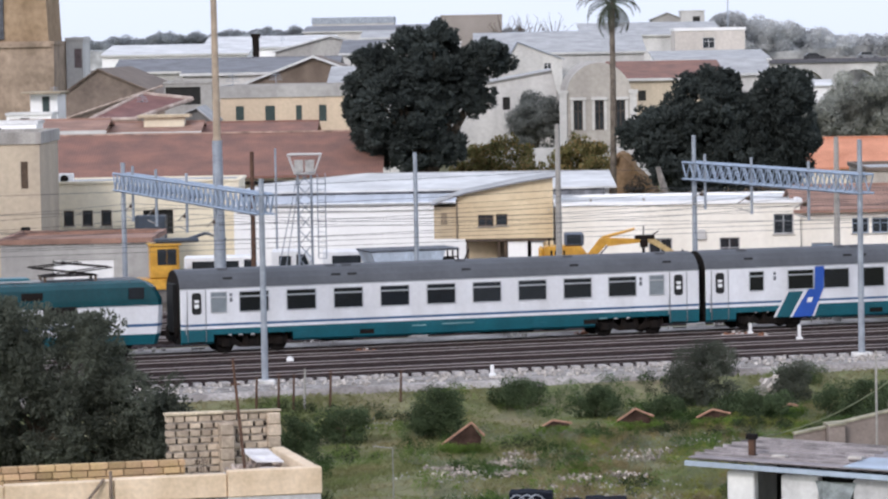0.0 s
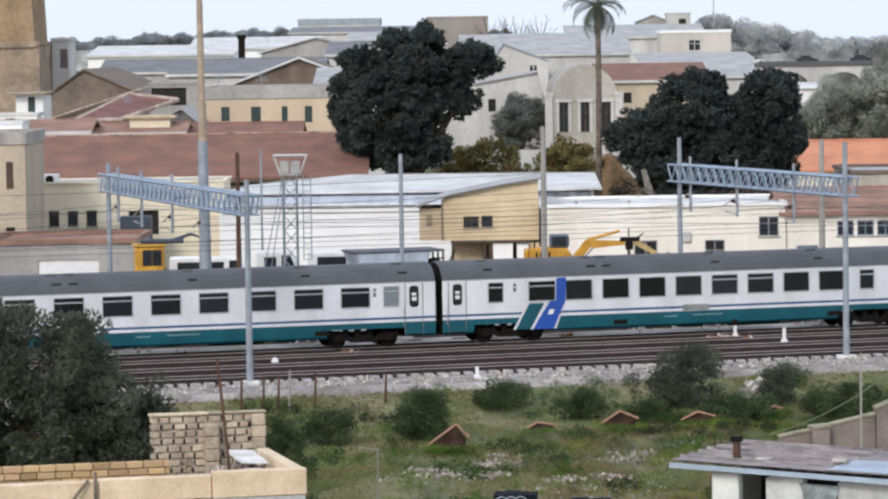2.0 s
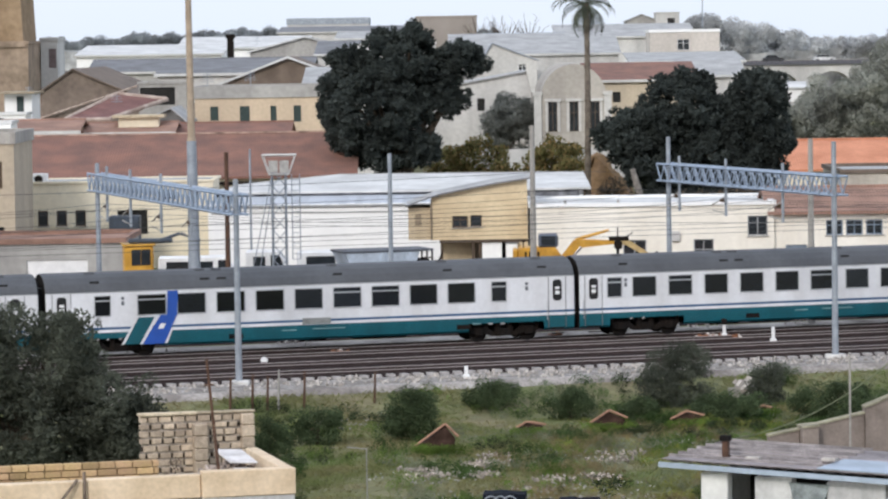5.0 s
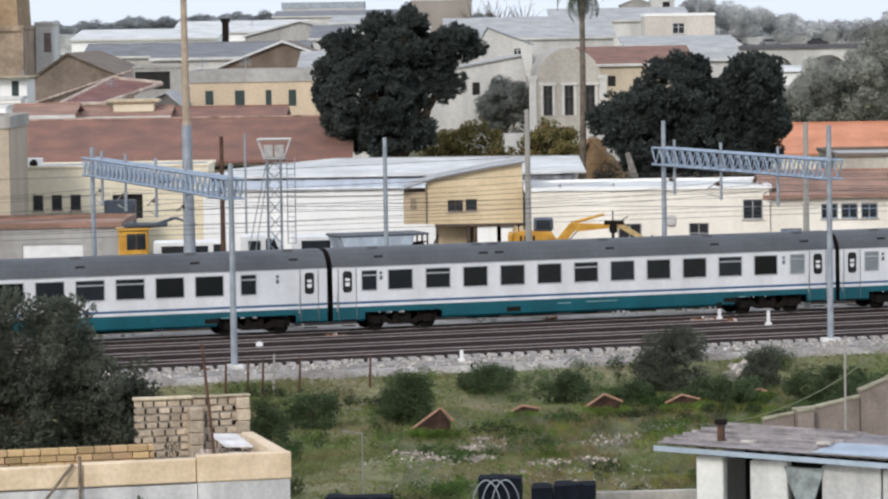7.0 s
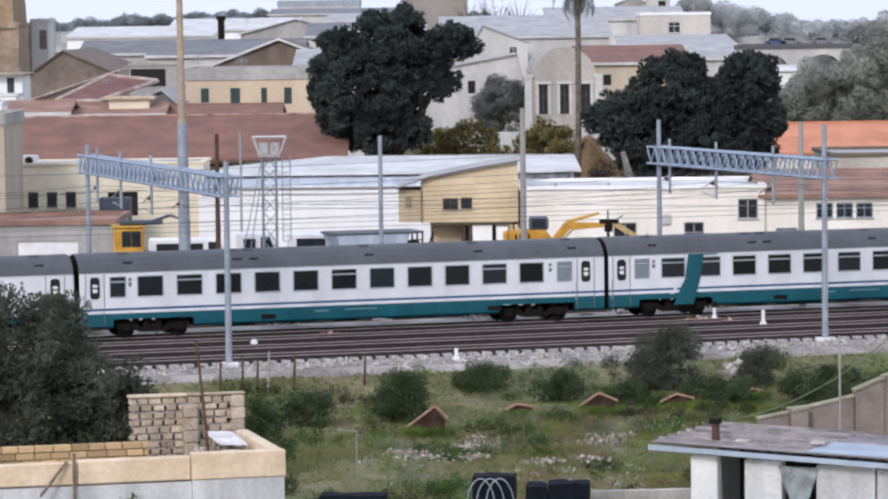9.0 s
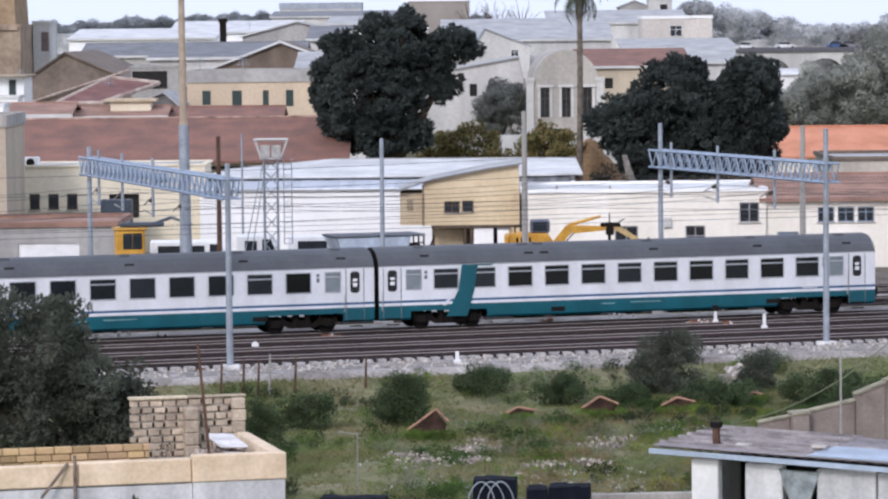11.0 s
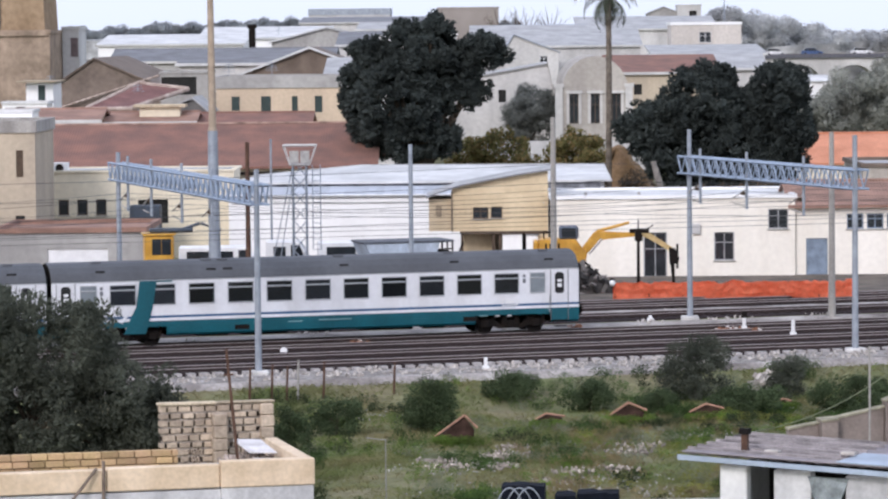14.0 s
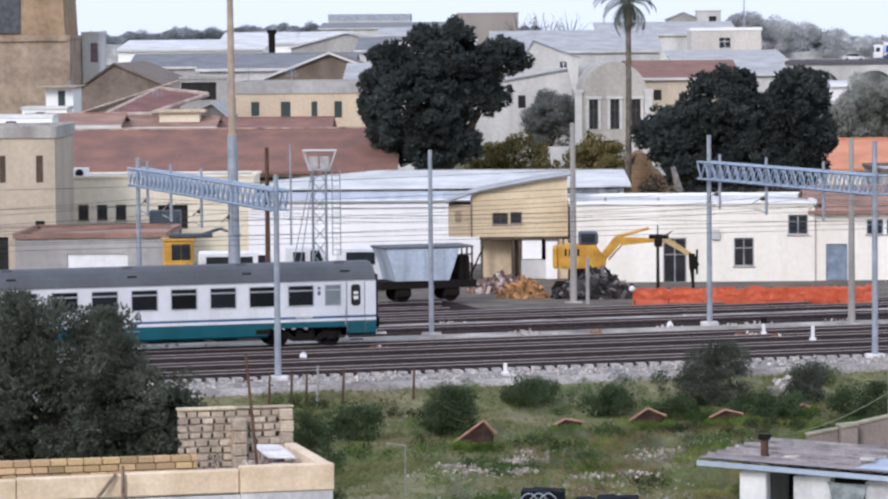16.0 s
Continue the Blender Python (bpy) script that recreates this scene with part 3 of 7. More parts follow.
for x0, x1, z0, z1 in ((22.15, 22.95, 1.38, 1.42), (22.15, 22.95, 1.66, 1.70), (22.15, 22.2, 1.4, 1.68), (22.9, 22.95, 1.4, 1.68), (22.35, 22.75, 1.48, 1.6)):
    box(bm_, x0, x1, -1.435, -1.41, z0, z1)
part("stencilled_panel", bm_, M_WHITEPL, COACH_D, "white outlined panel")
for y in (-1.05, 1.05):
    boxpart("tail_lamp", COACH_D, (26.1, 26.16, y - 0.09, y + 0.09, 1.55, 1.75), M_RED, "red tail lamp", bevel=0.02)
boxpart("nameplate", COACH_B, (12.5, 13.9, -1.428, -1.41, 1.22, 1.52), mat("grey_plate", (0.30, 0.31, 0.30), 0.6), "grey plate on the side")


def locomotive():
    """Electric locomotive, teal above and white below, its cab leaning back at the ends."""
    c = thing("electric_locomotive", "electric locomotive with teal upper body and white lower sides", "locomotive")
    bm = BM()
    rows = [(0.62, 17.85, 1.40), (1.10, 18.0, 1.45), (1.45, 18.06, 1.45), (1.58, 18.08, 1.45), (2.42, 18.12, 1.45), (2.75, 18.1, 1.45), (3.30, 17.8, 1.43), (3.52, 17.5, 1.30), (3.64, 17.2, 1.05)]
    bands = [0, 1, 2, 1, 5, 5, 5, 5]
    L0 = 18.3
    rings = [[bm.verts.new(p) for p in ((L0 - e + 0.25, -w, z), (L0 - e, -w * 0.8, z), (L0 - e, w * 0.8, z), (L0 - e + 0.25, w, z), (e - 0.25, w, z), (e, w * 0.8, z), (e, -w * 0.8, z), (e - 0.25, -w, z))] for z, e, w in rows]
    for lo, hi, b in zip(rings, rings[1:], bands):
        for k in range(8):
            bm.faces.new((lo[k], hi[k], hi[(k + 1) % 8], lo[(k + 1) % 8])).material_index = b
    bm.faces.new(rings[0]).material_index = 4
    bm.faces.new(rings[-1][::-1]).material_index = 3
    bmesh.ops.recalc_face_normals(bm, faces=bm.faces)
    deep = mat("dark_teal_paint", (0.003, 0.058, 0.072), 0.25, var=0.12, scale=0.7, fine=8, bump=0.02, streak=True)
    put("body", finish("body", bm, [M_TEAL, M_WHITE, M_STRIPE, M_ROOF, M_UNDER, deep]), c, Matrix())
    for y in (-1.462, 1.442):
        boxpart("cant_rail", c, (0.9, 17.4, y, y + 0.02, 2.40, 2.45), M_ALU)
    for x in (1.9, 15.6):
        boxpart("cab_door", c, (x, x + 0.7, -1.468, -1.44, 1.15, 2.38), M_WHITE)
        bm = BM()
        rod(bm, (x - 0.1, -1.5, 1.2), (x - 0.1, -1.5, 2.3), 0.02)
        part("handrail", bm, M_ALU, c)
    for x in (0.95, 16.45):
        boxpart("cab_side_window", c, (x, x + 0.75, -1.475, -1.44, 2.75, 3.3), M_GLASS, bevel=0.02)
    for x in (0.1, 17.35):
        boxpart("cab_front_window", c, (x, x + 0.5, -1.3, 1.3, 2.72, 3.28), M_GLASS, bevel=0.05)
    for x in (4.2, 7.0, 9.6, 12.4):
        boxpart("side_grille", c, (x, x + 1.6, -1.475, -1.44, 1.75, 2.5), M_UNDER)
    for x in (5.0, 8.2, 11.4):
        boxpart("side_vent", c, (x, x + 1.0, -1.47, -1.44, 2.85, 3.2), M_UNDER)
    boxpart("roof_locker", c, (5.2, 9.3, -0.8, 0.8, 3.6, 4.0), M_ROOF, bevel=0.08)
    boxpart("roof_walkway", c, (5.0, 12.4, -1.0, -0.82, 3.68, 3.76), M_ALU)
    boxpart("roof_locker", c, (10.4, 12.0, -0.7, 0.7, 3.6, 3.85), M_TEAL, bevel=0.08)
    for x0 in (2.6, 12.6):
        pan = boxpart("pantograph", c, (x0, x0 + 2.6, -0.62, 0.62, 3.86, 3.92), M_UNDER, "folded pantograph")
        for x in (x0 + 0.1, x0 + 2.5):
            for y in (-0.55, 0.55):
                bm = BM()
                rod(bm, (x, y, 3.6), (x, y, 3.87), 0.08, 0.06)
                part("insulator", bm, M_BROWNWOOD, pan)
        for y in (-0.55, 0.55):
            for a, b in (((x0 + 0.2, 3.9), (x0 + 3.3, 4.22)), ((x0 + 3.3, 4.22), (x0 + 0.7, 4.5)), ((x0 + 2.5, 3.9), (x0 - 0.5, 4.3)), ((x0 - 0.5, 4.3), (x0 + 1.9, 4.5))):
                bm = BM()
                rod(bm, (a[0], y, a[1]), (b[0], y * 0.9, b[1]), 0.035, 0.03, 6)
                part("arm", bm, M_UNDER, pan)
        for x in (0.8, 1.2):
            bm = BM()
            rod(bm, (x0 + x, -0.85, 4.5), (x0 + x, 0.85, 4.5), 0.035, 0.035, 6)
            part("contact_strip", bm, M_UNDER, pan)
    for x in (3.4, 9.15, 14.9):
        bogie(c, x)
    for x, s in ((0.2, -1), (18.1, 1)):
        for y in (-0.87, 0.87):
            bm = BM()
            rod(bm, (x, y, 1.06), (x + s * 0.25, y, 1.06), 0.1, 0.1, 10), rod(bm, (x + s * 0.25, y, 1.06), (x + s * 0.32, y, 1.06), 0.26, 0.24, 14)
            part("buffer", bm, M_UNDER, c)
    for x in (6.2, 12.0):
        boxpart("equipment_box", c, (x - 1, x + 1, -1.1, 1.1, 0.3, 0.66), M_UNDER, bevel=0.04)
    return c


LOCO = locomotive()


# ---------------------------------------------------------------- buildings
def facade(w, h, openings, depth=0.25):
    """A wall face of w by h with openings through it and their reveals."""
    bm = BM()
    xs = sorted({0, w, *[o[0] for o in openings], *[o[1] for o in openings]})
    zs = sorted({0, h, *[o[2] for o in openings], *[o[3] for o in openings]})
    for xa, xb in zip(xs, xs[1:]):
        for za, zb in zip(zs, zs[1:]):
            mx, mz = (xa + xb) / 2, (za + zb) / 2
            if any(o[0] < mx < o[1] and o[2] < mz < o[3] for o in openings):
                continue
            bm.faces.new([bm.verts.new(p) for p in ((xa, 0, za), (xb, 0, za), (xb, 0, zb), (xa, 0, zb))])
    quads = [((0, 0, 0), (0, 0, h), (0, depth, h), (0, depth, 0)), ((w, 0, 0), (w, depth, 0), (w, depth, h), (w, 0, h)), ((0, 0, h), (w, 0, h), (w, depth, h), (0, depth, h))]
    for a, b, c, d, *_ in openings:
        quads += [((a, 0, c), (a, depth, c), (a, depth, d), (a, 0, d)), ((b, 0, c), (b, 0, d), (b, depth, d), (b, depth, c)),
                  ((a, 0, c), (b, 0, c), (b, depth, c), (a, depth, c)), ((a, 0, d), (a, depth, d), (b, depth, d), (b, 0, d))]
    for q in quads:
        bm.faces.new([bm.verts.new(p) for p in q])
    bmesh.ops.remove_doubles(bm, verts=bm.verts, dist=0.001)
    bmesh.ops.recalc_face_normals(bm, faces=bm.faces)
    return bm


def fill_opening(h, o, frame_mat=None):
    a, b, c, d, kind = o
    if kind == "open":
        # A thin panel carries the unlit room's shade in its colour.
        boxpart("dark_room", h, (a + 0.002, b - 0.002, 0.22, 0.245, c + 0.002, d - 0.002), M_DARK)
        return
    if kind == "shutter":
        s = boxpart("window_shutter", h, (a + 0.01, b - 0.01, 0.08, 0.13, c + 0.01, d - 0.01), frame_mat or M_GREEN)
        bm = BM()
        n = max(3, int((d - c) / 0.12))
        for k in range(n):
            z = c + 0.05 + (d - c - 0.1) * k / n
            box(bm, a + 0.06, b - 0.06, 0.06, 0.08, z, z + 0.06)
        part("slats", bm, frame_mat or M_GREEN, s)
        return
    if kind == "panel":
        boxpart("door_leaf", h, (a + 0.01, b - 0.01, 0.1, 0.16, c + 0.01, d - 0.01), frame_mat or M_WHITEPL)
        return
    f = BM()
    fw = 0.07
    box(f, a, b, 0.10, 0.18, c, c + fw), box(f, a, b, 0.10, 0.18, d - fw, d), box(f, a, a + fw, 0.11, 0.17, c + fw, d - fw), box(f, b - fw, b, 0.11, 0.17, c + fw, d - fw)
    if b - a > 0.8:
        box(f, (a + b) / 2 - 0.035, (a + b) / 2 + 0.035, 0.105, 0.175, c + fw, d - fw)
        box(f, a + fw, b - fw, 0.108, 0.172, c + (d - c) * 0.62, c + (d - c) * 0.62 + 0.06)
    w = part("window_frame", f, frame_mat or M_WHITEPL, h)
    boxpart("pane", w, (a + fw * 0.5, b - fw * 0.5, 0.135, 0.15, c + fw * 0.5, d - fw * 0.5), M_PANE)
    # Shade behind the pane, painted on a thin sheet.
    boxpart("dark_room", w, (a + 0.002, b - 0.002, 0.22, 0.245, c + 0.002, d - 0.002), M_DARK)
    boxpart("sill", h, (a - 0.08, b + 0.08, -0.08, 0.1, c - 0.07, c - 0.004), M_CONC)


def house(name, label, x0, x1, y0, y1, z0, z1, wall, openings=(), roof=None, yaw=0.0, frame_mat=None, category="building", kind="", side_open=()):
    """A building by its front's ends, its depth and its wall's foot and top. Openings are in metres from the front's left foot."""
    w, dp, h = x1 - x0, y1 - y0, z1 - z0
    t = thing(name, label, category, m=pose(x0, y0, z0, 0, 0, yaw), kind=kind)
    wl_ = part("front_wall", facade(w, h, openings), wall, t)
    bm = BM()
    box(bm, 0, w, 0.26, dp, 0, h - 0.002)
    part("wall", bm, wall, t)
    for o in openings:
        fill_opening(t, o, frame_mat)
    r = roof or {}
    k = r.get("kind")
    m = r.get("mat", M_TILE)
    ov = r.get("over", 0.35)
    if k == "flat":
        p = r.get("parapet", 0.3)
        bm = BM()
        box(bm, -0.12, w + 0.12, -0.12, 0.2, h, h + p), box(bm, -0.12, w + 0.12, dp - 0.2, dp + 0.12, h, h + p)
        box(bm, -0.12, 0.2, 0.2, dp - 0.2, h, h + p), box(bm, w - 0.2, w + 0.12, 0.2, dp - 0.2, h, h + p)
        part("parapet", bm, r.get("trim", wall), t)
        boxpart("roof", t, (0.2, w - 0.2, 0.2, dp - 0.2, h, h + 0.06), m)
    elif k == "gable":  # ridge along the front
        rise, back_ = r["rise"], r.get("ridge", 0.5) * dp
        bm = BM()
        t0 = r.get("thick", 0.18)
        outline = [(-ov, h - ov * rise / back_), (back_, h + rise), (dp + ov, h - ov * rise / (dp - back_))]
        top = [(y, z + t0) for y, z in outline]
        pts = outline + top[::-1]
        a = [bm.verts.new((-ov, y, z)) for y, z in pts]
        b = [bm.verts.new((w + ov, y, z)) for y, z in pts]
        n = len(pts)
        bm.faces.new(a[::-1][0:0] or [a[0], a[1], a[4], a[5]]), bm.faces.new([a[1], a[2], a[3], a[4]])
        bm.faces.new([b[5], b[4], b[1], b[0]]), bm.faces.new([b[4], b[3], b[2], b[1]])
        for i in range(n):
            bm.faces.new((a[i], a[(i + 1) % n], b[(i + 1) % n], b[i]))
        bmesh.ops.recalc_face_normals(bm, faces=bm.faces)
        part("roof", bm, m, t)
        for x in (0.0, w - 0.25):
            bm = BM()
            f = [bm.verts.new((x, y, z)) for y, z in ((0.01, h - 0.01), (back_, h + rise - 0.01), (dp, h - 0.01))]
            g = [bm.verts.new((x + 0.25, y, z)) for y, z in ((0.01, h - 0.01), (back_, h + rise - 0.01), (dp, h - 0.01))]
            bm.faces.new(f), bm.faces.new(g[::-1])
            for i in range(3):
                bm.faces.new((f[i], f[(i + 1) % 3], g[(i + 1) % 3], g[i]))
            part("gable_wall", bm, wall, t)
        bm = BM()
        rod(bm, (-ov, back_, h + rise + t0), (w + ov, back_, h + rise + t0), 0.13, 0.13, 6)
        part("ridge", bm, r.get("ridge_mat", m), t)
    elif k == "front_gable":  # ridge runs away from the viewer
        rise, rx = r["rise"], r.get("ridge", 0.5) * w
        bm = BM()
        prism(bm, [(0, h - 0.004), (w, h - 0.004), (rx, h + rise)], 0.0, dp)
        part("gable_wall", bm, wall, t)
        t0 = 0.16
        bm = BM()
        s0, s1 = rise / rx if rx else 0, rise / (w - rx) if w > rx else 0
        prism(bm, [(-ov, h - ov * s0 + 0.004), (rx, h + rise + 0.004), (rx, h + rise + t0), (-ov, h - ov * s0 + t0)], -ov, dp + ov)
        prism(bm, [(rx, h + rise + 0.004), (w + ov, h - ov * s1 + 0.004), (w + ov, h - ov * s1 + t0), (rx, h + rise + t0)], -ov, dp + ov)
        part("roof", bm, m, t)
    elif k == "shed":  # one slope rising to the back
        rise, t0 = r["rise"], 0.16
        bm = BM()
        pts = [(-ov, h - ov * rise / dp), (dp + ov, h + rise + ov * rise / dp)]
        vs = [bm.verts.new((x, y, z + dz)) for dz in (0.004, t0) for (y, z) in pts for x in (-ov, w + ov)]
        for q in ((0, 2, 3, 1), (4, 5, 7, 6), (0, 1, 5, 4), (2, 6, 7, 3), (0, 4, 6, 2), (1, 3, 7, 5)):
            bm.faces.new([vs[i] for i in q])
        part("roof", bm, m, t)
        for x in (0.0, w - 0.25):
            bm = BM()
            f = [bm.verts.new((x, y, z)) for y, z in ((0.01, h - 0.01), (dp, h + rise - 0.01), (dp, h - 0.01))]
            g = [bm.verts.new((x + 0.25, y, z)) for y, z in ((0.01, h - 0.01), (dp, h + rise - 0.01), (dp, h - 0.01))]
            bm.faces.new(f), bm.faces.new(g[::-1])
            for i in range(3):
                bm.faces.new((f[i], f[(i + 1) % 3], g[(i + 1) % 3], g[i]))
            part("gable_wall", bm, wall, t)
        boxpart("back_wall", t, (0.25, w - 0.25, dp - 0.25, dp, h - 0.01, h + rise - 0.02), wall)
    return t


G = -0.24
# long ivory service building behind the orange netting
SERVICE = house("service_building", "long ivory rendered railway building with flat white roof", 4.7, 19.3, 217, 228, G, 4.48, M_IVORY,
      [(5.5, 6.9, 0.0, 2.7, "win"), (7.45, 7.6, 0.5, 2.0, "open"), (9.75, 10.95, 0.98, 2.68, "win"), (13.0, 14.2, 2.85, 4.05, "win")],
      roof={"kind": "flat", "parapet": 0.22, "mat": M_ROOFWHITE, "trim": M_WHITEWALL}, frame_mat=mat("grey_frame", (0.35, 0.36, 0.37), 0.6))
house("pink_tiled_house", "ivory house with faded pink tile roof and a row of windows", 19.34, 34, 217.3, 226, G, 3.95, M_IVORY,
      [(0.65, 1.95, 0.0, 2.25, "panel"), (3.1, 4.1, 2.8, 3.7, "win"), (4.3, 5.3, 2.8, 3.7, "win"), (5.5, 6.5, 2.8, 3.7, "win"), (9, 10, 2.8, 3.7, "win")],
      roof={"kind": "gable", "rise": 1.15, "mat": M_TILE2, "over": 0.45}, frame_mat=mat("blue_grey_door", (0.22, 0.28, 0.36), 0.6))
boxpart("roof_pipe", SERVICE, (2.0, 2.15, 1.0, 1.15, 4.76, 5.1), M_CONC)
boxpart("roof_pipe", SERVICE, (5.2, 5.35, 1.0, 1.15, 4.76, 5.1), M_CONC)
boxpart("wall_cabinet", SERVICE, (8.4, 8.9, -0.22, -0.004, 2.6, 3.2), M_PALEGREY, "grey wall cabinet", bevel=0.02)

# ochre depot front and white warehouse
DEPOT = thing("depot_building", "ochre rendered depot, upper storey over an open undercroft", "building", m=pose(-2.74, 221, G))
# upper storey with its roof line rising in three steps
part("front_wall", facade(5.9, 2.25, [(1.3, 2.25, 0.75, 1.47, "win"), (2.4, 3.1, 0.80, 1.5, "win")]), M_YELLOW, DEPOT, m=pose(1.4, 0, 2.64))
for o_ in ((2.7, 3.65, 3.39, 4.11, "win"), (3.8, 4.5, 3.44, 4.14, "win")):
    fill_opening(DEPOT, o_, M_BROWNWOOD)
boxpart("side_bay", DEPOT, (0.0, 1.396, 0.25, 5.4, 2.66, 4.62), mat("ochre_bay_render", (0.62, 0.51, 0.36), 0.9, var=0.1, scale=0.5, stain=(0.48, 0.38, 0.25), streak=True))
boxpart("bay_shutter", DEPOT, (0.42, 0.8, 0.2, 0.248, 3.55, 4.25), mat("tan_shutter", (0.36, 0.28, 0.19), 0.8, var=0.2))
boxpart("wall", DEPOT, (1.4, 7.3, 0.26, 5.4, 2.66, 4.88), M_YELLOW)
boxpart("rain_pipe", DEPOT, (1.36, 1.46, -0.1, -0.004, 2.64, 5.1), mat("pipe_paint", (0.22, 0.17, 0.12), 0.7))
bm_ = BM()
prism(bm_, [(1.4, 4.892), (7.3, 4.892), (7.3, 6.30), (5.4, 6.05), (1.95, 5.42), (1.4, 5.2)], 0.0, 5.4)
part("gable", bm_, M_YELLOW, DEPOT)
for (xa, za), (xb, zb) in (((-0.15, 4.70), (0.35, 4.92)), ((0.35, 4.92), (1.95, 5.44)), ((1.95, 5.44), (5.4, 6.07)), ((5.4, 6.07), (7.75, 6.40))):
    bm_ = BM()
    prism(bm_, [(xa, za), (xb, zb), (xb, zb + 0.09), (xa, za + 0.09)], -0.3, 5.6)
    part("roof_panel", bm_, M_SHEETGREY, DEPOT, "grey sheet roof with thin dark edge")
    bm_ = BM()
    prism(bm_, [(xa, za - 0.02), (xb, zb - 0.02), (xb, zb + 0.06), (xa, za + 0.06)], -0.41, -0.36)
    part("roof_edge", bm_, M_SHEETDARK, DEPOT)
# undercroft: beams, posts, and the wall set back
boxpart("floor_slab", DEPOT, (1.9, 7.3, 0.0, 5.4, 2.46, 2.636), M_BROWNWOOD)
boxpart("back_wall", DEPOT, (1.95, 3.85, 1.6, 1.9, 0, 2.45), M_YELLOW)
boxpart("back_wall", DEPOT, (3.87, 4.5, 3.6, 3.8, 0, 2.45), M_BEIGE)
# Added white panel in place of a sunlit wall seen through a gap.
boxpart("white_panel", DEPOT, (4.5, 5.7, 0.12, 0.2, 1.25, 2.44), M_WHITEWALL, "white panel standing in for a sunlit gap through the depot")
boxpart("low_wall", DEPOT, (4.45, 5.94, 0.1, 0.3, 0, 1.2), M_PALEGREY)
# The undercroft's deep shade is painted on this panel.
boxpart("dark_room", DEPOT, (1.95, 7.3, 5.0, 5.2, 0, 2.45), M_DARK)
for x in (1.95, 3.88, 4.28):
    boxpart("post", DEPOT, (x, x + 0.16, 0.1, 0.3, 0, 2.455), M_BROWNWOOD)
boxpart("white_pier", DEPOT, (5.95, 6.65, -0.3, 0.5, 0, 2.38), M_WHITEWALL, "whitewashed pier", bevel=0.02)
boxpart("pier_cap", DEPOT, (5.9, 6.75, -0.36, 0.56, 2.384, 2.455), M_SHEETDARK)
boxpart("wall", DEPOT, (6.66, 7.3, 0.0, 0.4, 0, 2.455), M_YELLOW)
boxpart("lamp_bracket", DEPOT, (7.0, 7.05, -0.7, -0.004, 4.35, 4.4), M_GALV)
# long warehouse: lower lean-to roof, step with painted shadow, pale upper roof with a hipped end
WARE = house("white_warehouse", "long white corrugated warehouse with stepped pale roof", -16.0, -0.75, 236, 243, G, 4.05, M_WHITEWALL, [], roof=None)
bm_ = BM()
vs_ = [bm_.verts.new(p) for p in ((0, -0.12, 4.2), (0.512, -0.12, 4.2), (0.512, 7.0, 4.5), (0, 7.0, 4.5))]
up_ = [bm_.verts.new(v.co + Vector((0, 0, 0.05))) for v in vs_]
bm_.faces.new(vs_[::-1]), bm_.faces.new(up_)
for i in range(4):
    bm_.faces.new((vs_[i], vs_[(i + 1) % 4], up_[(i + 1) % 4], up_[i]))
SHEET = finish("roof_sheet", bm_, by_object(mat("bluish_white_sheet", (0.52, 0.55, 0.60), 0.7, var=0.12, scale=0.5, fine=3, stain=(0.42, 0.45, 0.5)), 0.86, 1.08))
for k in range(30):
    put("roof_sheet", SHEET, WARE, pose(-0.3 + 0.52 * k, 0, 0.012 * (k % 2)))
boxpart("gutter", WARE, (-0.3, 15.3, -0.22, -0.125, 4.16, 4.26), M_SHEETGREY)
boxpart("wall_conduit", WARE, (0.2, 13.5, -0.06, -0.004, 3.72, 3.78), M_SHEETGREY)
# The jagged shadow of the roof step is put into this strip's mottled colour.
boxpart("clerestory", WARE, (0.0, 24.5, 7.02, 7.4, 4.0, 4.86), mat("painted_step_shadow", (0.20, 0.21, 0.235), 0.8, var=0.4, scale=0.8, fine=2, stain=(0.09, 0.095, 0.11)), "dark mottled strip, shadow painted in the roof step")
bm_ = BM()
v_ = [bm_.verts.new(p) for p in ((-0.5, 6.8, 4.72), (25.3, 6.8, 4.72), (25.3, 20, 5.28), (8.0, 20, 5.34), (0.6, 20, 4.7))]
w_ = [bm_.verts.new(v.co + Vector((0, 0, 0.14))) for v in v_]
bm_.faces.new(v_[::-1])
for q in ((0, 1, 3), (1, 2, 3), (0, 3, 4)):
    bm_.faces.new([w_[i] for i in q])
for i in range(5):
    bm_.faces.new((v_[i], v_[(i + 1) % 5], w_[(i + 1) % 5], w_[i]))
part("upper_roof", bm_, M_ROOFWHITE, WARE, "pale upper roof with hipped end")
bm_ = BM()
rod(bm_, (8.0, 20, 5.48), (25.3, 20, 5.42), 0.08, 0.08, 6), rod(bm_, (0.6, 20, 4.84), (8.0, 20, 5.48), 0.07, 0.07, 6)
part("ridge", bm_, M_SHEETGREY, WARE)
boxpart("rear_wall", WARE, (0.6, 24.8, 7.42, 19.8, 0, 4.7), M_WHITEWALL)

# cream block, long red roof, beige house and garage on the left
house("cream_block", "cream rendered workshop with small square windows", -28.3, -15.9, 240, 246.5, G, 5.5, M_CREAM,
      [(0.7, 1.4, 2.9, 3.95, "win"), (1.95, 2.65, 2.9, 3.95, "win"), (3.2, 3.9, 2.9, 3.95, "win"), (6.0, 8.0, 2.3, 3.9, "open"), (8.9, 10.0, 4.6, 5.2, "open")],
      roof={"kind": "flat", "parapet": 0.15, "mat": M_SHEETGREY}, frame_mat=M_BROWNWOOD)
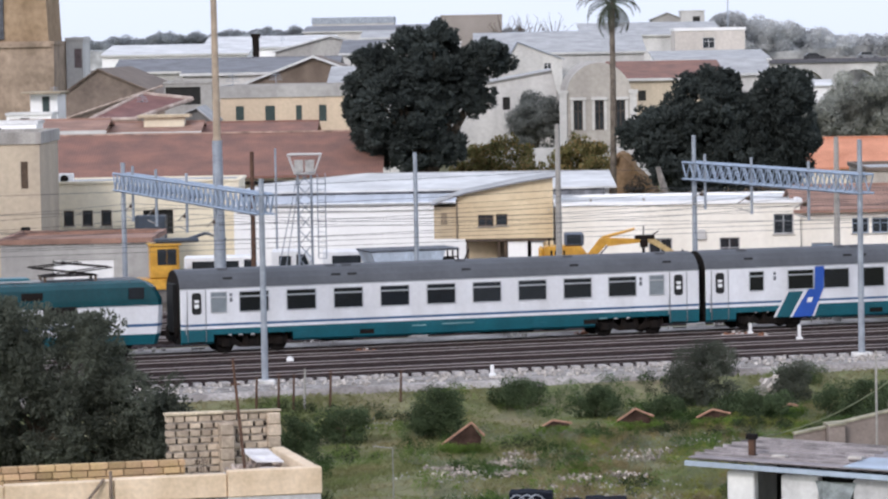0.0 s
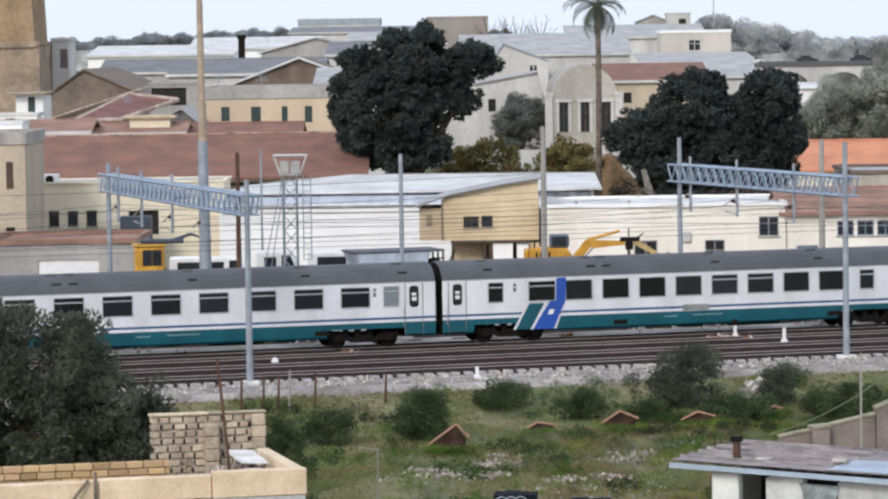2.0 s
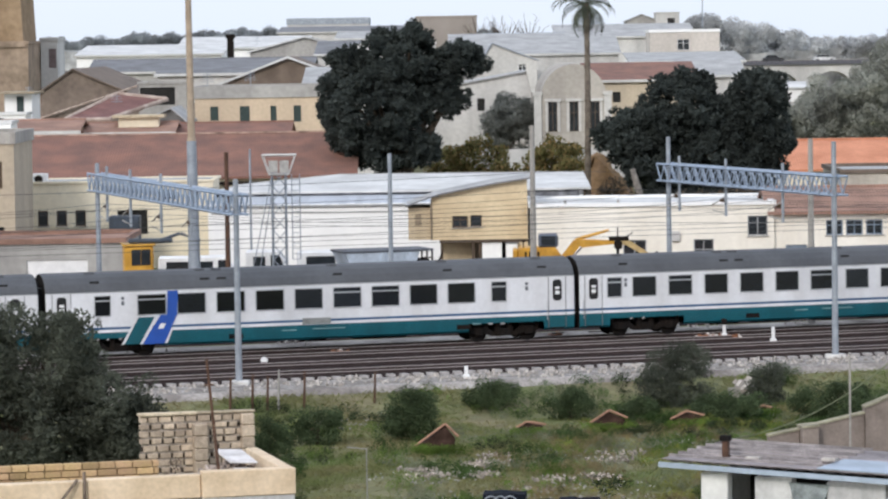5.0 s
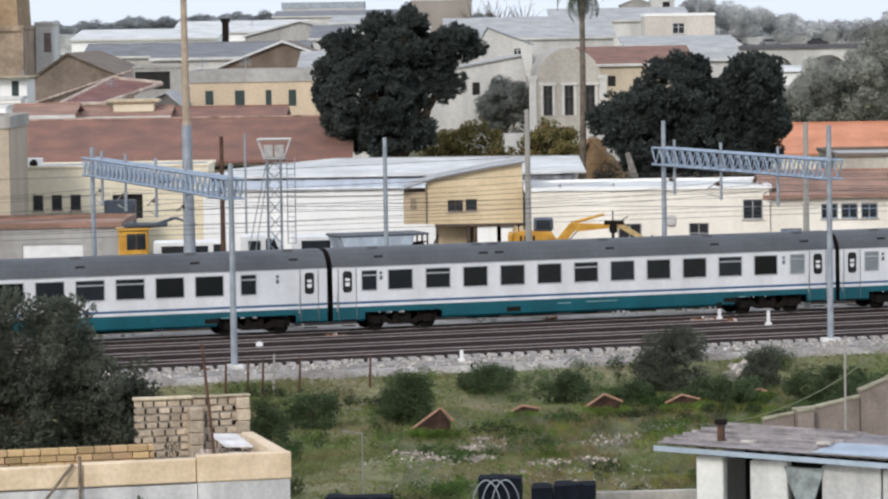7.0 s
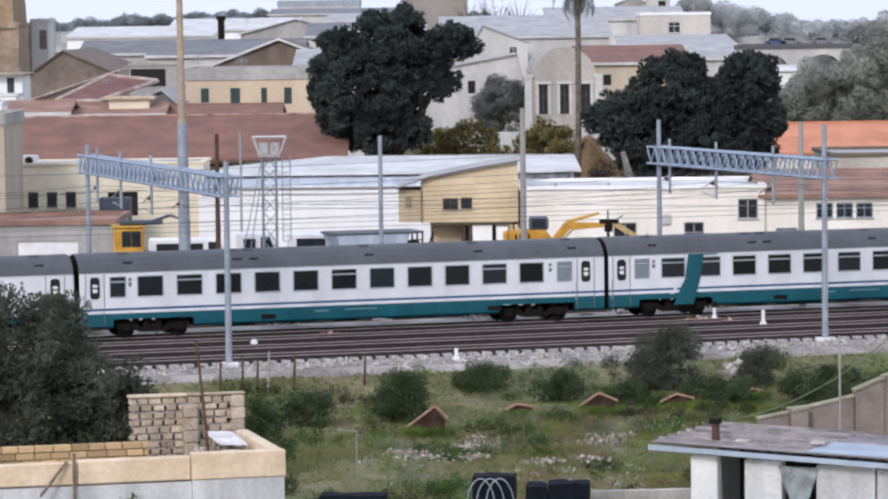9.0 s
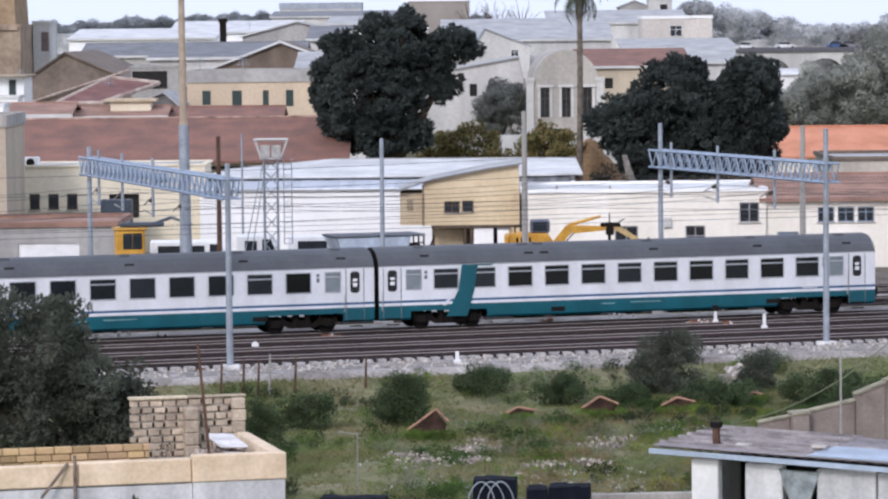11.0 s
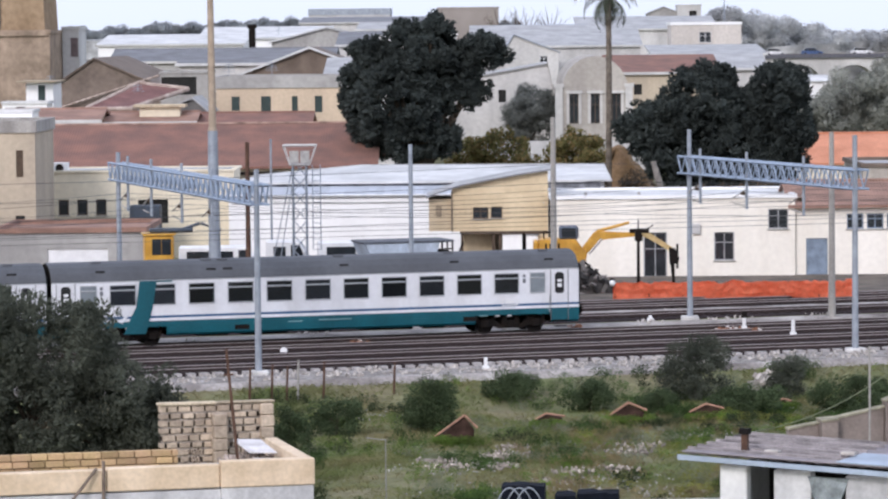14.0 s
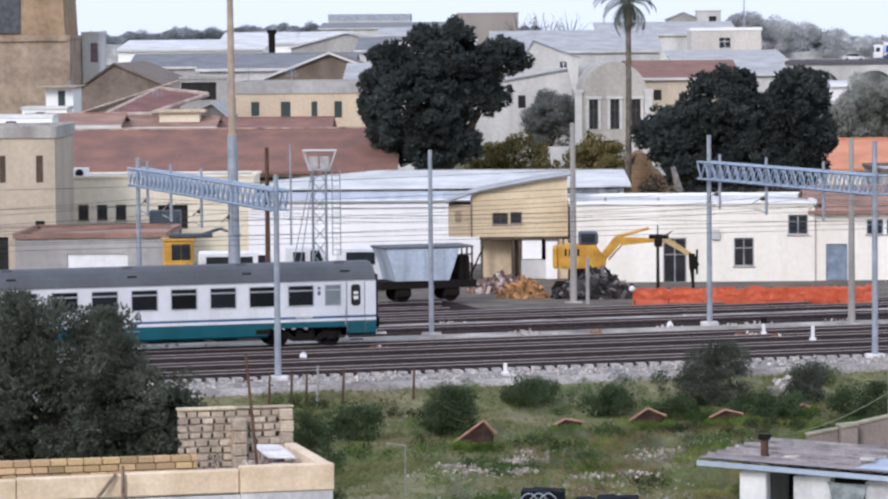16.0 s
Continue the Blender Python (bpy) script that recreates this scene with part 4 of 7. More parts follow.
house("long_tiled_hall", "long hall under an old red clay tile roof", -35.9, -7.4, 263, 283, G, 4.95, M_CREAM, [], roof={"kind": "gable", "rise": 2.75, "mat": M_TILE, "ridge_mat": mat("mortared_ridge_tile", (0.45, 0.31, 0.25), 0.95, var=0.3, scale=1), "over": 0.5})
# Near-black strip: the gutter, plus the eave gap's shade put into its colour.
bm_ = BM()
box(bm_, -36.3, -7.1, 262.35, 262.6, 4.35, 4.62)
tagged(part("eave_board", bm_, M_UNDER), "dark strip for the gutter and shaded gap under the tiled hall's eave", "eave board", kind="structure")
house("beige_house", "tall beige rendered house with heavy parapet", -40, -27.4, 226, 236, G, 8.55, M_BEIGE,
      [(11.4, 11.85, 6.0, 7.7, "shutter"), (9.1, 9.5, 6.0, 7.7, "shutter"), (11.3, 11.9, 2.9, 3.6, "open"), (8.9, 9.6, 0.2, 2.6, "open")], roof={"kind": "flat", "parapet": 0.75, "mat": M_SHEETGREY, "trim": M_CONC}, frame_mat=M_BROWNWOOD)
GARAGE = house("garage_block", "low garage with terracotta roof edge and white door", -28.4, -19.5, 214, 224, G, 2.9, M_GREY,
      [(3.1, 6.7, 0, 2.2, "panel")], roof={"kind": "flat", "parapet": 0.32, "mat": M_TILE2, "trim": M_TILE2})

# the town behind
house("town_house", "peach two-storey house with dark shutters and concrete parapet", -23.4, -11.6, 330, 345, G, 9.7, M_OCHRE,
      [(1.4, 2.15, 7.9, 9.2, "shutter"), (4.1, 5.0, 7.55, 9.2, "shutter"), (6.9, 7.45, 7.7, 9.2, "shutter"), (9.0, 9.7, 7.7, 9.2, "shutter")], roof={"kind": "flat", "parapet": 1.1, "mat": M_SHEETGREY, "trim": M_GREY})
CHURCH = house("church", "massive brown stone church front with tapering upper stage", -68, -49.0, 420, 440, G, 15.0, M_STONE, [(6.5, 9.5, 5.5, 7.6, "open")], roof={"kind": "flat", "parapet": 0.4, "mat": M_SHEETGREY}, category="church")
bm_ = BM()
prism(bm_, [(2, 15.3), (18.4, 15.3), (17.7, 30), (2, 30)], 0.6, 14)
part("upper_stage", bm_, mat("ochre_stone", (0.36, 0.26, 0.17), 0.95, var=0.2, scale=0.3, fine=1.5, stain=(0.26, 0.18, 0.11)), CHURCH)
# Solid panel for the opening, with its inner shade put into the colour.
boxpart("bell_opening", CHURCH, (9, 13.2, 0.35, 0.62, 15.9, 24), mat("shadowed_louvre", (0.09, 0.095, 0.11), 0.8, var=0.2), "dark louvred opening")
boxpart("cornice", CHURCH, (1.6, 18.7, -0.3, 0.55, 14.95, 15.4), M_STONE)
house("side_tower_house", "narrow pale house beside the church", -48.9, -46.9, 432, 440, G, 15.4, M_PALEGREY, [(0.95, 1.85, 12.4, 14.7, "shutter")], roof={"kind": "flat", "parapet": 0.4, "mat": M_TILE4}, frame_mat=mat("dusky_pink_shutter", (0.20, 0.15, 0.15), 0.7, var=0.15))
house("brown_gabled_hall", "gabled hall with brown weathered gable and tile roof", -44.8, -26.5, 360, 395, G, 7.5, mat("brown_lichened_render", (0.22, 0.175, 0.145), 0.95, var=0.2, scale=0.3, fine=2, stain=(0.15, 0.12, 0.10)), [], roof={"kind": "front_gable", "rise": 4.8, "ridge": 0.39, "mat": M_TILE4})
CABIN = house("white_cabin", "small white house with dark green door under a slab", -42.6, -40.0, 345, 352, G, 10.2, M_WHITEWALL, [(1.15, 1.85, 7.4, 10.2, "shutter")])
boxpart("roof_slab", CABIN, (-0.8, 3.0, -1.2, 7.2, 10.45, 10.62), M_PALETUFA, bevel=0.03)
for k, (xa, xb, ya, za) in enumerate(((-44.0, -39.8, 338, 8.3), (-41.0, -35.6, 292, 8.45), (-40.2, -34.9, 288, 7.75))):
    house("white_terrace", "small whitewashed roof terrace with pale parapet", xa, xb, ya, ya + 4.5, G, za, M_WHITEWALL, [((xb - xa) * 0.3, (xb - xa) * 0.3 + 0.9, za - G - 0.75, za - G - 0.25, "open")], roof={"kind": "flat", "parapet": 0.25, "mat": M_PALEGREY, "trim": M_ROOFWHITE})
M_VERGE = mat("pale_mortar_verge", (0.50, 0.42, 0.37), 0.95, var=0.3, scale=1, stain=(0.32, 0.24, 0.20))
RED = thing("low_red_house", "low house with dusky red roof between pale verges", "house", m=pose(-33.2, 314, G))
boxpart("wall", RED, (0.4, 7.5, 0.6, 9, 0, 8.1), M_PALEGREY)
bm_ = BM()
v_ = [bm_.verts.new(p) for p in ((-0.2, 0.0, 8.45), (3.6, 0.0, 8.45), (7.9, 7.0, 9.9), (3.7, 7.0, 10.45))]
w_ = [bm_.verts.new(v.co + Vector((0, 0, 0.15))) for v in v_]
bm_.faces.new(v_[::-1]), bm_.faces.new(w_[:3]), bm_.faces.new((w_[0], w_[2], w_[3]))
for i in range(4):
    bm_.faces.new((v_[i], v_[(i + 1) % 4], w_[(i + 1) % 4], w_[i]))
part("roof", bm_, mat("dusky_red_roof", (0.20, 0.095, 0.085), 0.85, var=0.15, scale=0.8, fine=4), RED)
for a_, b_ in (((-0.4, 0, 8.55), (3.6, 7, 10.6)), ((3.5, -0.1, 8.55), (7.9, 7, 10.05)), ((3.7, 7, 10.6), (7.9, 7, 10.1)), ((-0.6, -0.1, 8.5), (3.6, -0.1, 8.5))):
    for k in range(9):
        bm_ = BM()
        rod(bm_, Vector(a_).lerp(Vector(b_), k / 9), Vector(a_).lerp(Vector(b_), (k + 1.1) / 9), 0.17, 0.21, 7)
        part("verge_tile", bm_, M_VERGE, RED)
house("grey_gabled_house", "grey gabled house with pale verge", -27.1, -23.5, 318, 329, G, 8.0, mat("dark_grey_render", (0.17, 0.165, 0.16), 0.92, var=0.2, scale=0.4), [(1.9, 2.6, 7.3, 8.0, "open")], roof={"kind": "front_gable", "rise": 1.0, "ridge": 0.68, "mat": M_SHEETGREY})
house("lean_to_house", "house with open dark loggia and white end wall", -30.2, -25.6, 350, 359, G, 10.9, M_GREY, [(0.1, 3.5, 9.1, 10.8, "open")], roof={"kind": "flat", "parapet": 0.2, "mat": M_SHEETGREY})
for i, (x0, x1, y0, z0, z1, wall, rk, rise, rm) in enumerate((
        (-39.0, -31.2, 300, G, 7.5, M_CREAM, "gable", 0.8, M_TILE2), (-31.0, -23.6, 304, G, 7.2, M_WHITEWALL, "gable", 0.7, M_TILE2),
        (-23.4, -14.0, 306, G, 6.7, M_CREAM, "gable", 1.0, M_TILE), (-34, -20, 420, G, 11.2, M_PALEGREY, "shed", 1.4, M_SHEETDARK),
        (-27, -9, 400, G, 9.6, M_TILE4, "front_gable", 3.4, M_TILE4), (-15.5, -5.5, 385, G, 10.2, M_PALEGREY, "shed", 1.6, M_SHEETGREY),
        (-62, -38, 600, G, 13.1, M_WHITEWALL, "shed", 1.6, M_ROOFWHITE), (-49, -26, 650, G, 14.0, M_WHITEWALL, "shed", 2.0, M_ROOFWHITE),
        (-31, -14, 560, G, 13.4, M_GREY, "front_gable", 2.2, M_SHEETDARK), (-20, -6, 540, G, 12.9, M_PALEGREY, "shed", 1.9, M_SHEETDARK),
        (-52, -20, 520, G, 10.8, M_GREY, "gable", 1.7, M_SHEETDARK), (-12, -2, 470, G, 14.2, M_WHITEWALL, "flat", 0, M_SHEETGREY),
        (-36, -8, 760, G, 17.0, M_PALEGREY, "shed", 1.2, M_SHEETDARK), (-22, -5, 700, G, 15.4, M_PALEGREY, "shed", 1.4, M_SHEETGREY),
        (0, 26, 560, G, 12.4, M_PALEGREY, "shed", 3.2, M_SHEETGREY), (6, 20, 620, G, 13.6, M_PALEGREY, "shed", 2.2, mat("blue_grey_sheet", (0.33, 0.36, 0.42), 0.7, var=0.12, scale=0.3)),
        (20, 46, 680, G, 15.0, M_PALEGREY, "shed", 2.4, M_SHEETGREY), (26, 42, 520, G, 11.2, M_WHITEWALL, "shed", 1.2, M_SHEETGREY),
        (17.0, 30.5, 448, G, 9.4, M_BEIGE, "shed", 2.0, M_TILE), (30, 38, 470, G, 9.6, M_PALEGREY, "shed", 1.8, M_SHEETGREY))):
    spec = {"kind": rk, "rise": rise, "mat": rm, "parapet": 0.3, "over": 0.4}
    ops = [] if i % 3 else [((x1 - x0) * f, (x1 - x0) * f + 1.0, z1 - 2.4, z1 - 1.1, "open") for f in (0.22, 0.7)]
    what = {M_TILE: "red tile", M_TILE2: "faded pink tile", M_TILE4: "brown tile", M_SHEETDARK: "dark sheet", M_SHEETGREY: "grey sheet", M_ROOFWHITE: "white sheet"}.get(rm, "blue-grey sheet")
    look_ = {M_CREAM: "cream", M_WHITEWALL: "white", M_PALEGREY: "pale grey", M_GREY: "grey", M_BEIGE: "beige", M_TILE4: "brown"}[wall]
    tw = house("town_house", f"{look_} town building with {what} roof among crowded roofs", x0, x1, y0, y0 + min(22, (x1 - x0) * 1.2), z0, z1, wall, ops, spec)
    w_ = x1 - x0
    if rk in ("shed", "gable"):
        boxpart("fascia", tw, (-0.45, w_ + 0.45, -0.5, -0.42, z1 - z0 - 0.16, z1 - z0 + 0.16), M_ROOFWHITE if i % 2 else M_PALEGREY)
    elif rk == "front_gable":
        bm = BM()
        for xa, za, xb, zb in ((-0.4, z1 - z0 - 0.4 * rise / (w_ / 2), w_ / 2, z1 - z0 + rise), (w_ / 2, z1 - z0 + rise, w_ + 0.4, z1 - z0 - 0.4 * rise / (w_ / 2))):
            prism(bm, [(xa, za), (xb, zb), (xb, zb + 0.26), (xa, za + 0.26)], -0.5, -0.42)
        part("verge", bm, M_TILE2 if i % 2 else M_ROOFWHITE, tw)

# aerials, tanks and roof clutter of the town
rt = random.Random(21)
for k, (x, y, z, kind) in enumerate(((-28.4, 306, 8.0, "slab"), (-22.4, 333, 10.6, "aerial"), (-18.5, 334, 10.7, "aerial"), (-29.5, 319, 8.9, "aerial"), 
                                (-40.5, 347, 9.5, "aerial"), (-12, 388, 10.6, "aerial"), (24, 690, 16.0, "aerial"), (-35, 655, 14.6, "aerial"))):
    if kind == "aerial":
        a_ = thing("roof_aerial", "thin television aerial on a town roof", "aerial", m=pose(x, y, z - 2.6))
        bm = BM()
        rod(bm, (0, 0, 0), (0, 0, 4.0), 0.04, 0.03, 6)
        part("mast", bm, M_GALV, a_)
        bm = BM()
        for j in range(4):
            rod(bm, (-0.6 + 0.08 * j, 0, 3.2 + 0.22 * j), (0.6 - 0.08 * j, 0, 3.2 + 0.22 * j), 0.025, 0.025, 5)
        part("dipole", bm, M_GALV, a_)
    else:
        a_ = thing("roof_shelter", "low pale roof shelter with a flat slab", "roof shelter", m=pose(x, y, z - 1.4))
        boxpart("slab", a_, (-0.3, 4.1, -0.3, 2.3, 1.9, 2.15), M_PALETUFA, bevel=0.03)
        boxpart("walls", a_, (0.2, 3.6, 0.1, 2.0, 0, 1.9), M_CREAM)
bm = BM()
for j in range(16):
    f_ = j / 16
    rod(bm, (-41.7 + 10.6 * f_, 359.6, 7.3 + 3.35 * f_), (-41.7 + 10.6 * (f_ + 0.055), 359.6, 7.3 + 3.35 * (f_ + 0.055)), 0.10, 0.13, 7)
tagged(part("verge_tiles", bm, M_VERGE), "row of pale verge tiles on the brown gable", "verge", kind="structure")

CHIM = thing("chimney", "dark brick chimney on a town roof", "chimney", m=pose(-34.0, 560, G))
boxpart("stack", CHIM, (-0.5, 0.5, -0.5, 0.5, 0, 15.9), M_UNDER)
boxpart("cap", CHIM, (-0.7, 0.7, -0.7, 0.7, 15.9, 16.5), M_UNDER)


def chapel():
    """Old rendered front with a rounded gable and three tall white-framed windows."""
    ops = [(1.2, 2.2, 4.7, 8.0, "win"), (3.55, 4.55, 4.7, 8.0, "win"), (5.9, 6.9, 4.7, 8.0, "win")]
    t = house("old_mill_front", "grey old mill front with rounded gable and tall windows", 9.5, 17.4, 400, 430, G, 8.45, mat("warm_grey_render", (0.43, 0.40, 0.36), 0.92, var=0.15, scale=0.25, fine=2, stain=(0.30, 0.275, 0.25), streak=True), ops, None, frame_mat=M_BROWNWOOD)
    bm = BM()
    pts = [(0.45, 8.7)] + [(4.05 - 3.6 * math.cos(math.pi * k / 14), 8.7 + 3.45 * math.sin(math.pi * k / 14) ** 1.1) for k in range(1, 14)] + [(7.65, 8.7)]
    prism(bm, pts, 0.0, 29.5)
    part("rounded_gable", bm, MATS["warm_grey_render"], t)
    for a, b, c, d, _ in ops:
        bm = BM()
        box(bm, a - 0.4, b + 0.4, -0.25, -0.004, d + 0.02, d + 0.32), box(bm, a - 0.3, a - 0.02, -0.12, -0.004, c, d), box(bm, b + 0.02, b + 0.3, -0.12, -0.004, c, d)
        part("window_surround", bm, M_PALEGREY, t, "pale window surround")
    for x in (-0.35, 7.4):
        boxpart("corner_pier", t, (x, x + 0.8, -0.25, 0.6, 0, 8.7), M_PALEGREY), boxpart("pier_cap", t, (x - 0.12, x + 0.92, -0.35, 0.7, 8.7, 9.1), M_PALEGREY)
    return t


chapel()
house("grey_barn", "large plain barn wall with pale grey sheet roof", -5.5, 9.6, 432, 450, G, 8.3, M_PALEGREY, [(8.6, 9.5, 6.5, 8.0, "open")], roof={"kind": "front_gable", "rise": 2.5, "ridge": 0.96, "mat": M_SHEETGREY})
house("orange_roof_house", "house with bright orange clay tile roof", 27.0, 44, 296, 310, G, 3.6, M_CREAM, [], roof={"kind": "gable", "rise": 2.1, "mat": M_TILE3})
house("beige_annex", "weathered beige flat-roofed annex below the orange roof", 28.2, 46, 262, 275, G, 4.55, mat("weathered_beige", (0.50, 0.46, 0.40), 0.9, var=0.15, scale=0.4, fine=3, stain=(0.36, 0.32, 0.28), streak=True), [(2.2, 2.9, 2.6, 3.8, "open"), (4.4, 5.1, 2.6, 3.8, "open"), (7.0, 7.7, 2.6, 3.8, "open")], roof={"kind": "flat", "parapet": 0.3, "mat": M_SHEETGREY, "trim": M_TILE4})
house("white_hut", "small whitewashed hut among the shrubs below the viaduct", 41.8, 46.2, 470, 474, G, 7.9, M_WHITEWALL, [(0.9, 1.5, 6.6, 7.6, "open")], roof={"kind": "shed", "rise": 0.6, "mat": M_ROOFWHITE})
house("blue_roofed_workshop", "white workshop with steep blue-grey sheet roof and pale verge", 4.6, 13.0, 546, 556, G, 11.6, M_PALEGREY, [(5.6, 6.8, 10.3, 11.3, "win")], roof={"kind": "front_gable", "rise": 2.6, "ridge": 0.2, "mat": MATS["blue_grey_sheet"]})
# skyline
house("roof_pavilion", "glazed grey roof pavilion on the skyline", -36, -18, 800, 815, G, 18.9, M_PALEGREY, [(1, 17, 15.8, 17.8, "win")], roof={"kind": "flat", "parapet": 1.4, "mat": M_SHEETGREY, "trim": mat("blue_grey_wall", (0.36, 0.40, 0.45), 0.8, var=0.15)})
house("block_house", "plain beige-grey block on the skyline", -7.6, 5.9, 800, 812, G, 20.0, mat("taupe_render", (0.34, 0.30, 0.27), 0.9, var=0.12, scale=0.1), [], roof={"kind": "flat", "parapet": 0.4, "mat": M_SHEETGREY})
FLAT = house("flat_block", "pale flat-roofed building with a satellite dish", 33.0, 44.6, 600, 612, G, 15.6, mat("pale_pinkish_render", (0.62, 0.57, 0.52), 0.9, var=0.12, scale=0.2, fine=2, stain=(0.48, 0.44, 0.40), streak=True), [(4.6, 6.6, 12.9, 14.7, "win")], roof={"kind": "flat", "parapet": 0.5, "mat": M_ROOFWHITE, "trim": M_WHITEWALL})
house("domed_pavilion", "grey skyline house with rounded roof", 39.0, 46.0, 802, 812, G, 18.6, M_GREY, [(1, 2.2, 15, 17, "open")], roof={"kind": "front_gable", "rise": 1.4, "mat": M_SHEETGREY})
house("stair_tower", "small stair tower house with dark window", 45.4, 50.6, 800, 808, G, 20.2, M_PALEGREY, [(2.6, 4.2, 17.2, 19.4, "open")], roof={"kind": "flat", "parapet": 0.3, "mat": M_SHEETGREY})
bm_ = BM()
rod(bm_, (42.2, 606, 15), (42.2, 606, 26), 0.12, 0.05, 6)
tagged(part("aerial_mast", bm_, M_GALV), "thin aerial mast on the skyline", "aerial")


def viaduct():
    """Stone road viaduct: arches, deck and parapet."""
    t = thing("viaduct", "grey stone road viaduct with round arches", "bridge", m=pose(40, 702, G))
    span, pier, top = 8.4, 2.0, 9.4
    for k in range(14):
        x = 8 + k * (span + pier)
        bm = BM()
        pts = [(x, 0), (x + pier / 2, 0)]
        r = span / 2
        cx, spring = x + pier / 2 + r, top - 1.3 - r
        pts = [(x - pier / 2, 0), (x + pier / 2, 0)] + [(cx - r * math.cos(math.pi * i / 12), spring + r * math.sin(math.pi * i / 12)) for i in range(13)] + [(x + pier / 2 + span, top), (x - pier / 2, top)]
        prism(bm, [(x + pier / 2 + span, top), (x - pier / 2, top), (x - pier / 2, 0), (x + pier / 2, 0)] + [(cx - r * math.cos(math.pi * i / 12), spring + r * math.sin(math.pi * i / 12)) for i in range(13)], 0, 9)
        part("arch", bm, M_PALEGREY, t)
    boxpart("abutment", t, (-130, 6.9, 0, 9, 0, top), M_PALEGREY)
    boxpart("deck", t, (-130, 190, -0.5, 9.5, top, top + 0.45), mat("dark_parapet", (0.12, 0.12, 0.14), 0.8, var=0.2))
    boxpart("parapet", t, (-130, 190, -0.5, -0.2, top + 0.46, top + 0.85), mat("dark_parapet", (0.12, 0.12, 0.14), 0.8, var=0.2))
    boxpart("parapet", t, (-130, 190, 9.2, 9.5, top + 0.46, top + 0.95), M_CONC)
    return t


viaduct()

# ---------------------------------------------------------------- masts and overhead line
def gantry(label, u_near, v_near, u_far, v_far, top_near, top_far, z_hi, posts):
    """A lattice portal over the tracks on two round posts, with drop arms and insulators."""
    t = thing("signal_gantry", label, "catenary portal", group="portals over the line")
    a, b = tf(u_near, v_near, -0.25), tf(u_far, v_far, -0.25)
    for p, tp in ((a, top_near), (b, top_far)):
        bm = BM()
        rod(bm, p, (p.x, p.y, tp), 0.15, 0.11, 12)
        post = part("post", bm, M_GALV, t)
        bm = BM()
        box(bm, p.x - 0.45, p.x + 0.45, p.y - 0.45, p.y + 0.45, -0.3, -0.02, bevel=0.06)
        part("footing", bm, mat("whitewashed_footing", (0.72, 0.70, 0.67), 0.9, var=0.2), t)
    d = (b - a).normalized()
    across = Vector((-d.y, d.x, 0))
    n = int((b - a).length / 0.95)
    chords = []
    lo, hi = z_hi - 0.85, z_hi
    s, e = a - d * 0.7, b + d * 0.7
    for k, (off, z) in enumerate(((-0.36, lo), (0.36, lo), (-0.36, hi), (0.36, hi))):
        bm = BM()
        p, q = s + across * off, e + across * off
        bar(bm, (p.x, p.y, z), (q.x, q.y, z), 0.062)
        part("chord", bm, M_LATTICE, t)
    step = (e - s).length / n
    turn = math.degrees(math.atan2(d.y, d.x))
    bm = BM()
    bar(bm, (0, 0, 0), (step * 0.5, 0, lo - hi), 0.042)
    slant = finish("diagonal", bm, M_LATTICE)
    bm = BM()
    bar(bm, (step * 0.5, 0, lo - hi), (step, 0, 0), 0.042)
    rising = finish("diagonal", bm, M_LATTICE)
    bm = BM()
    bar(bm, (0, -0.36, 0), (0, 0.36, 0), 0.03)
    tie = finish("cross_tie", bm, M_LATTICE)
    for k in range(n):
        p = s.lerp(e, k / n)
        for off in (-0.36, 0.36):
            q = p + across * off
            put("diagonal", slant, t, pose(q.x, q.y, hi, 0, 0, turn))
            put("diagonal", rising, t, pose(q.x, q.y, hi, 0, 0, turn))
        for z in (lo, hi):
            put("cross_tie", tie, t, pose(p.x, p.y, z, 0, 0, turn))
    for k in posts:
        p = s.lerp(e, k)
        bm = BM()
        rod(bm, (p.x, p.y, z_hi + 0.45), (p.x, p.y, lo - 1.5), 0.07, 0.07, 8)
        arm = part("drop_post", bm, M_GALV, t)
        bm = BM()
        e1 = Vector((math.cos(TH), math.sin(TH), 0))
        for z0, z1 in ((lo - 0.5, lo - 1.0), (lo - 1.4, lo - 1.25)):
            p2 = p + across * 0.1 + d * 1.5
            rod(bm, (p.x, p.y, z0), (p2.x, p2.y, z1), 0.03)
        part("cantilever", bm, M_CONC, arm)
        bm = BM()
        for j in range(5):
            c = p + d * (0.25 + 0.09 * j)
            rod(bm, (c.x, c.y, lo - 0.75), (c.x + d.x * 0.05, c.y + d.y * 0.05, lo - 0.75), 0.09, 0.06, 8)
        part("insulator", bm, M_BROWNWOOD, arm)
    return t


gantry("blue-grey lattice portal on round posts over the tracks", -14.70, -14.9, -14.3, 14.6, 8.7, 8.6, 8.05, (0.3, 0.5, 0.72, 0.9))
gantry("blue-grey lattice portal with taller round posts over the tracks", 13.44, -14.9, 13.4, 5.6, 9.7, 9.5, 8.12, (0.30, 0.62, 0.9))


def pole(name, label, x, y, top, r0, r1, material, foot=True, lean=(0, 0)):
    t = thing(name, label, "pole", m=pose(x, y, -0.25))
    bm = BM()
    rod(bm, (0, 0, 0), (lean[0], lean[1], top + 0.25), r0, r1, 12)
    part("shaft", bm, material, t)
    if foot:
        bm = BM()
        box(bm, -0.5, 0.5, -0.4, 0.4, -0.05, 0.14, bevel=0.05)
        part("footing", bm, M_PATH, t)
    return t


P_MID = pole("catenary_pole", "slim galvanised catenary pole between the tracks", -3.12, 180.0, 9.0, 0.13, 0.1, M_GALV)
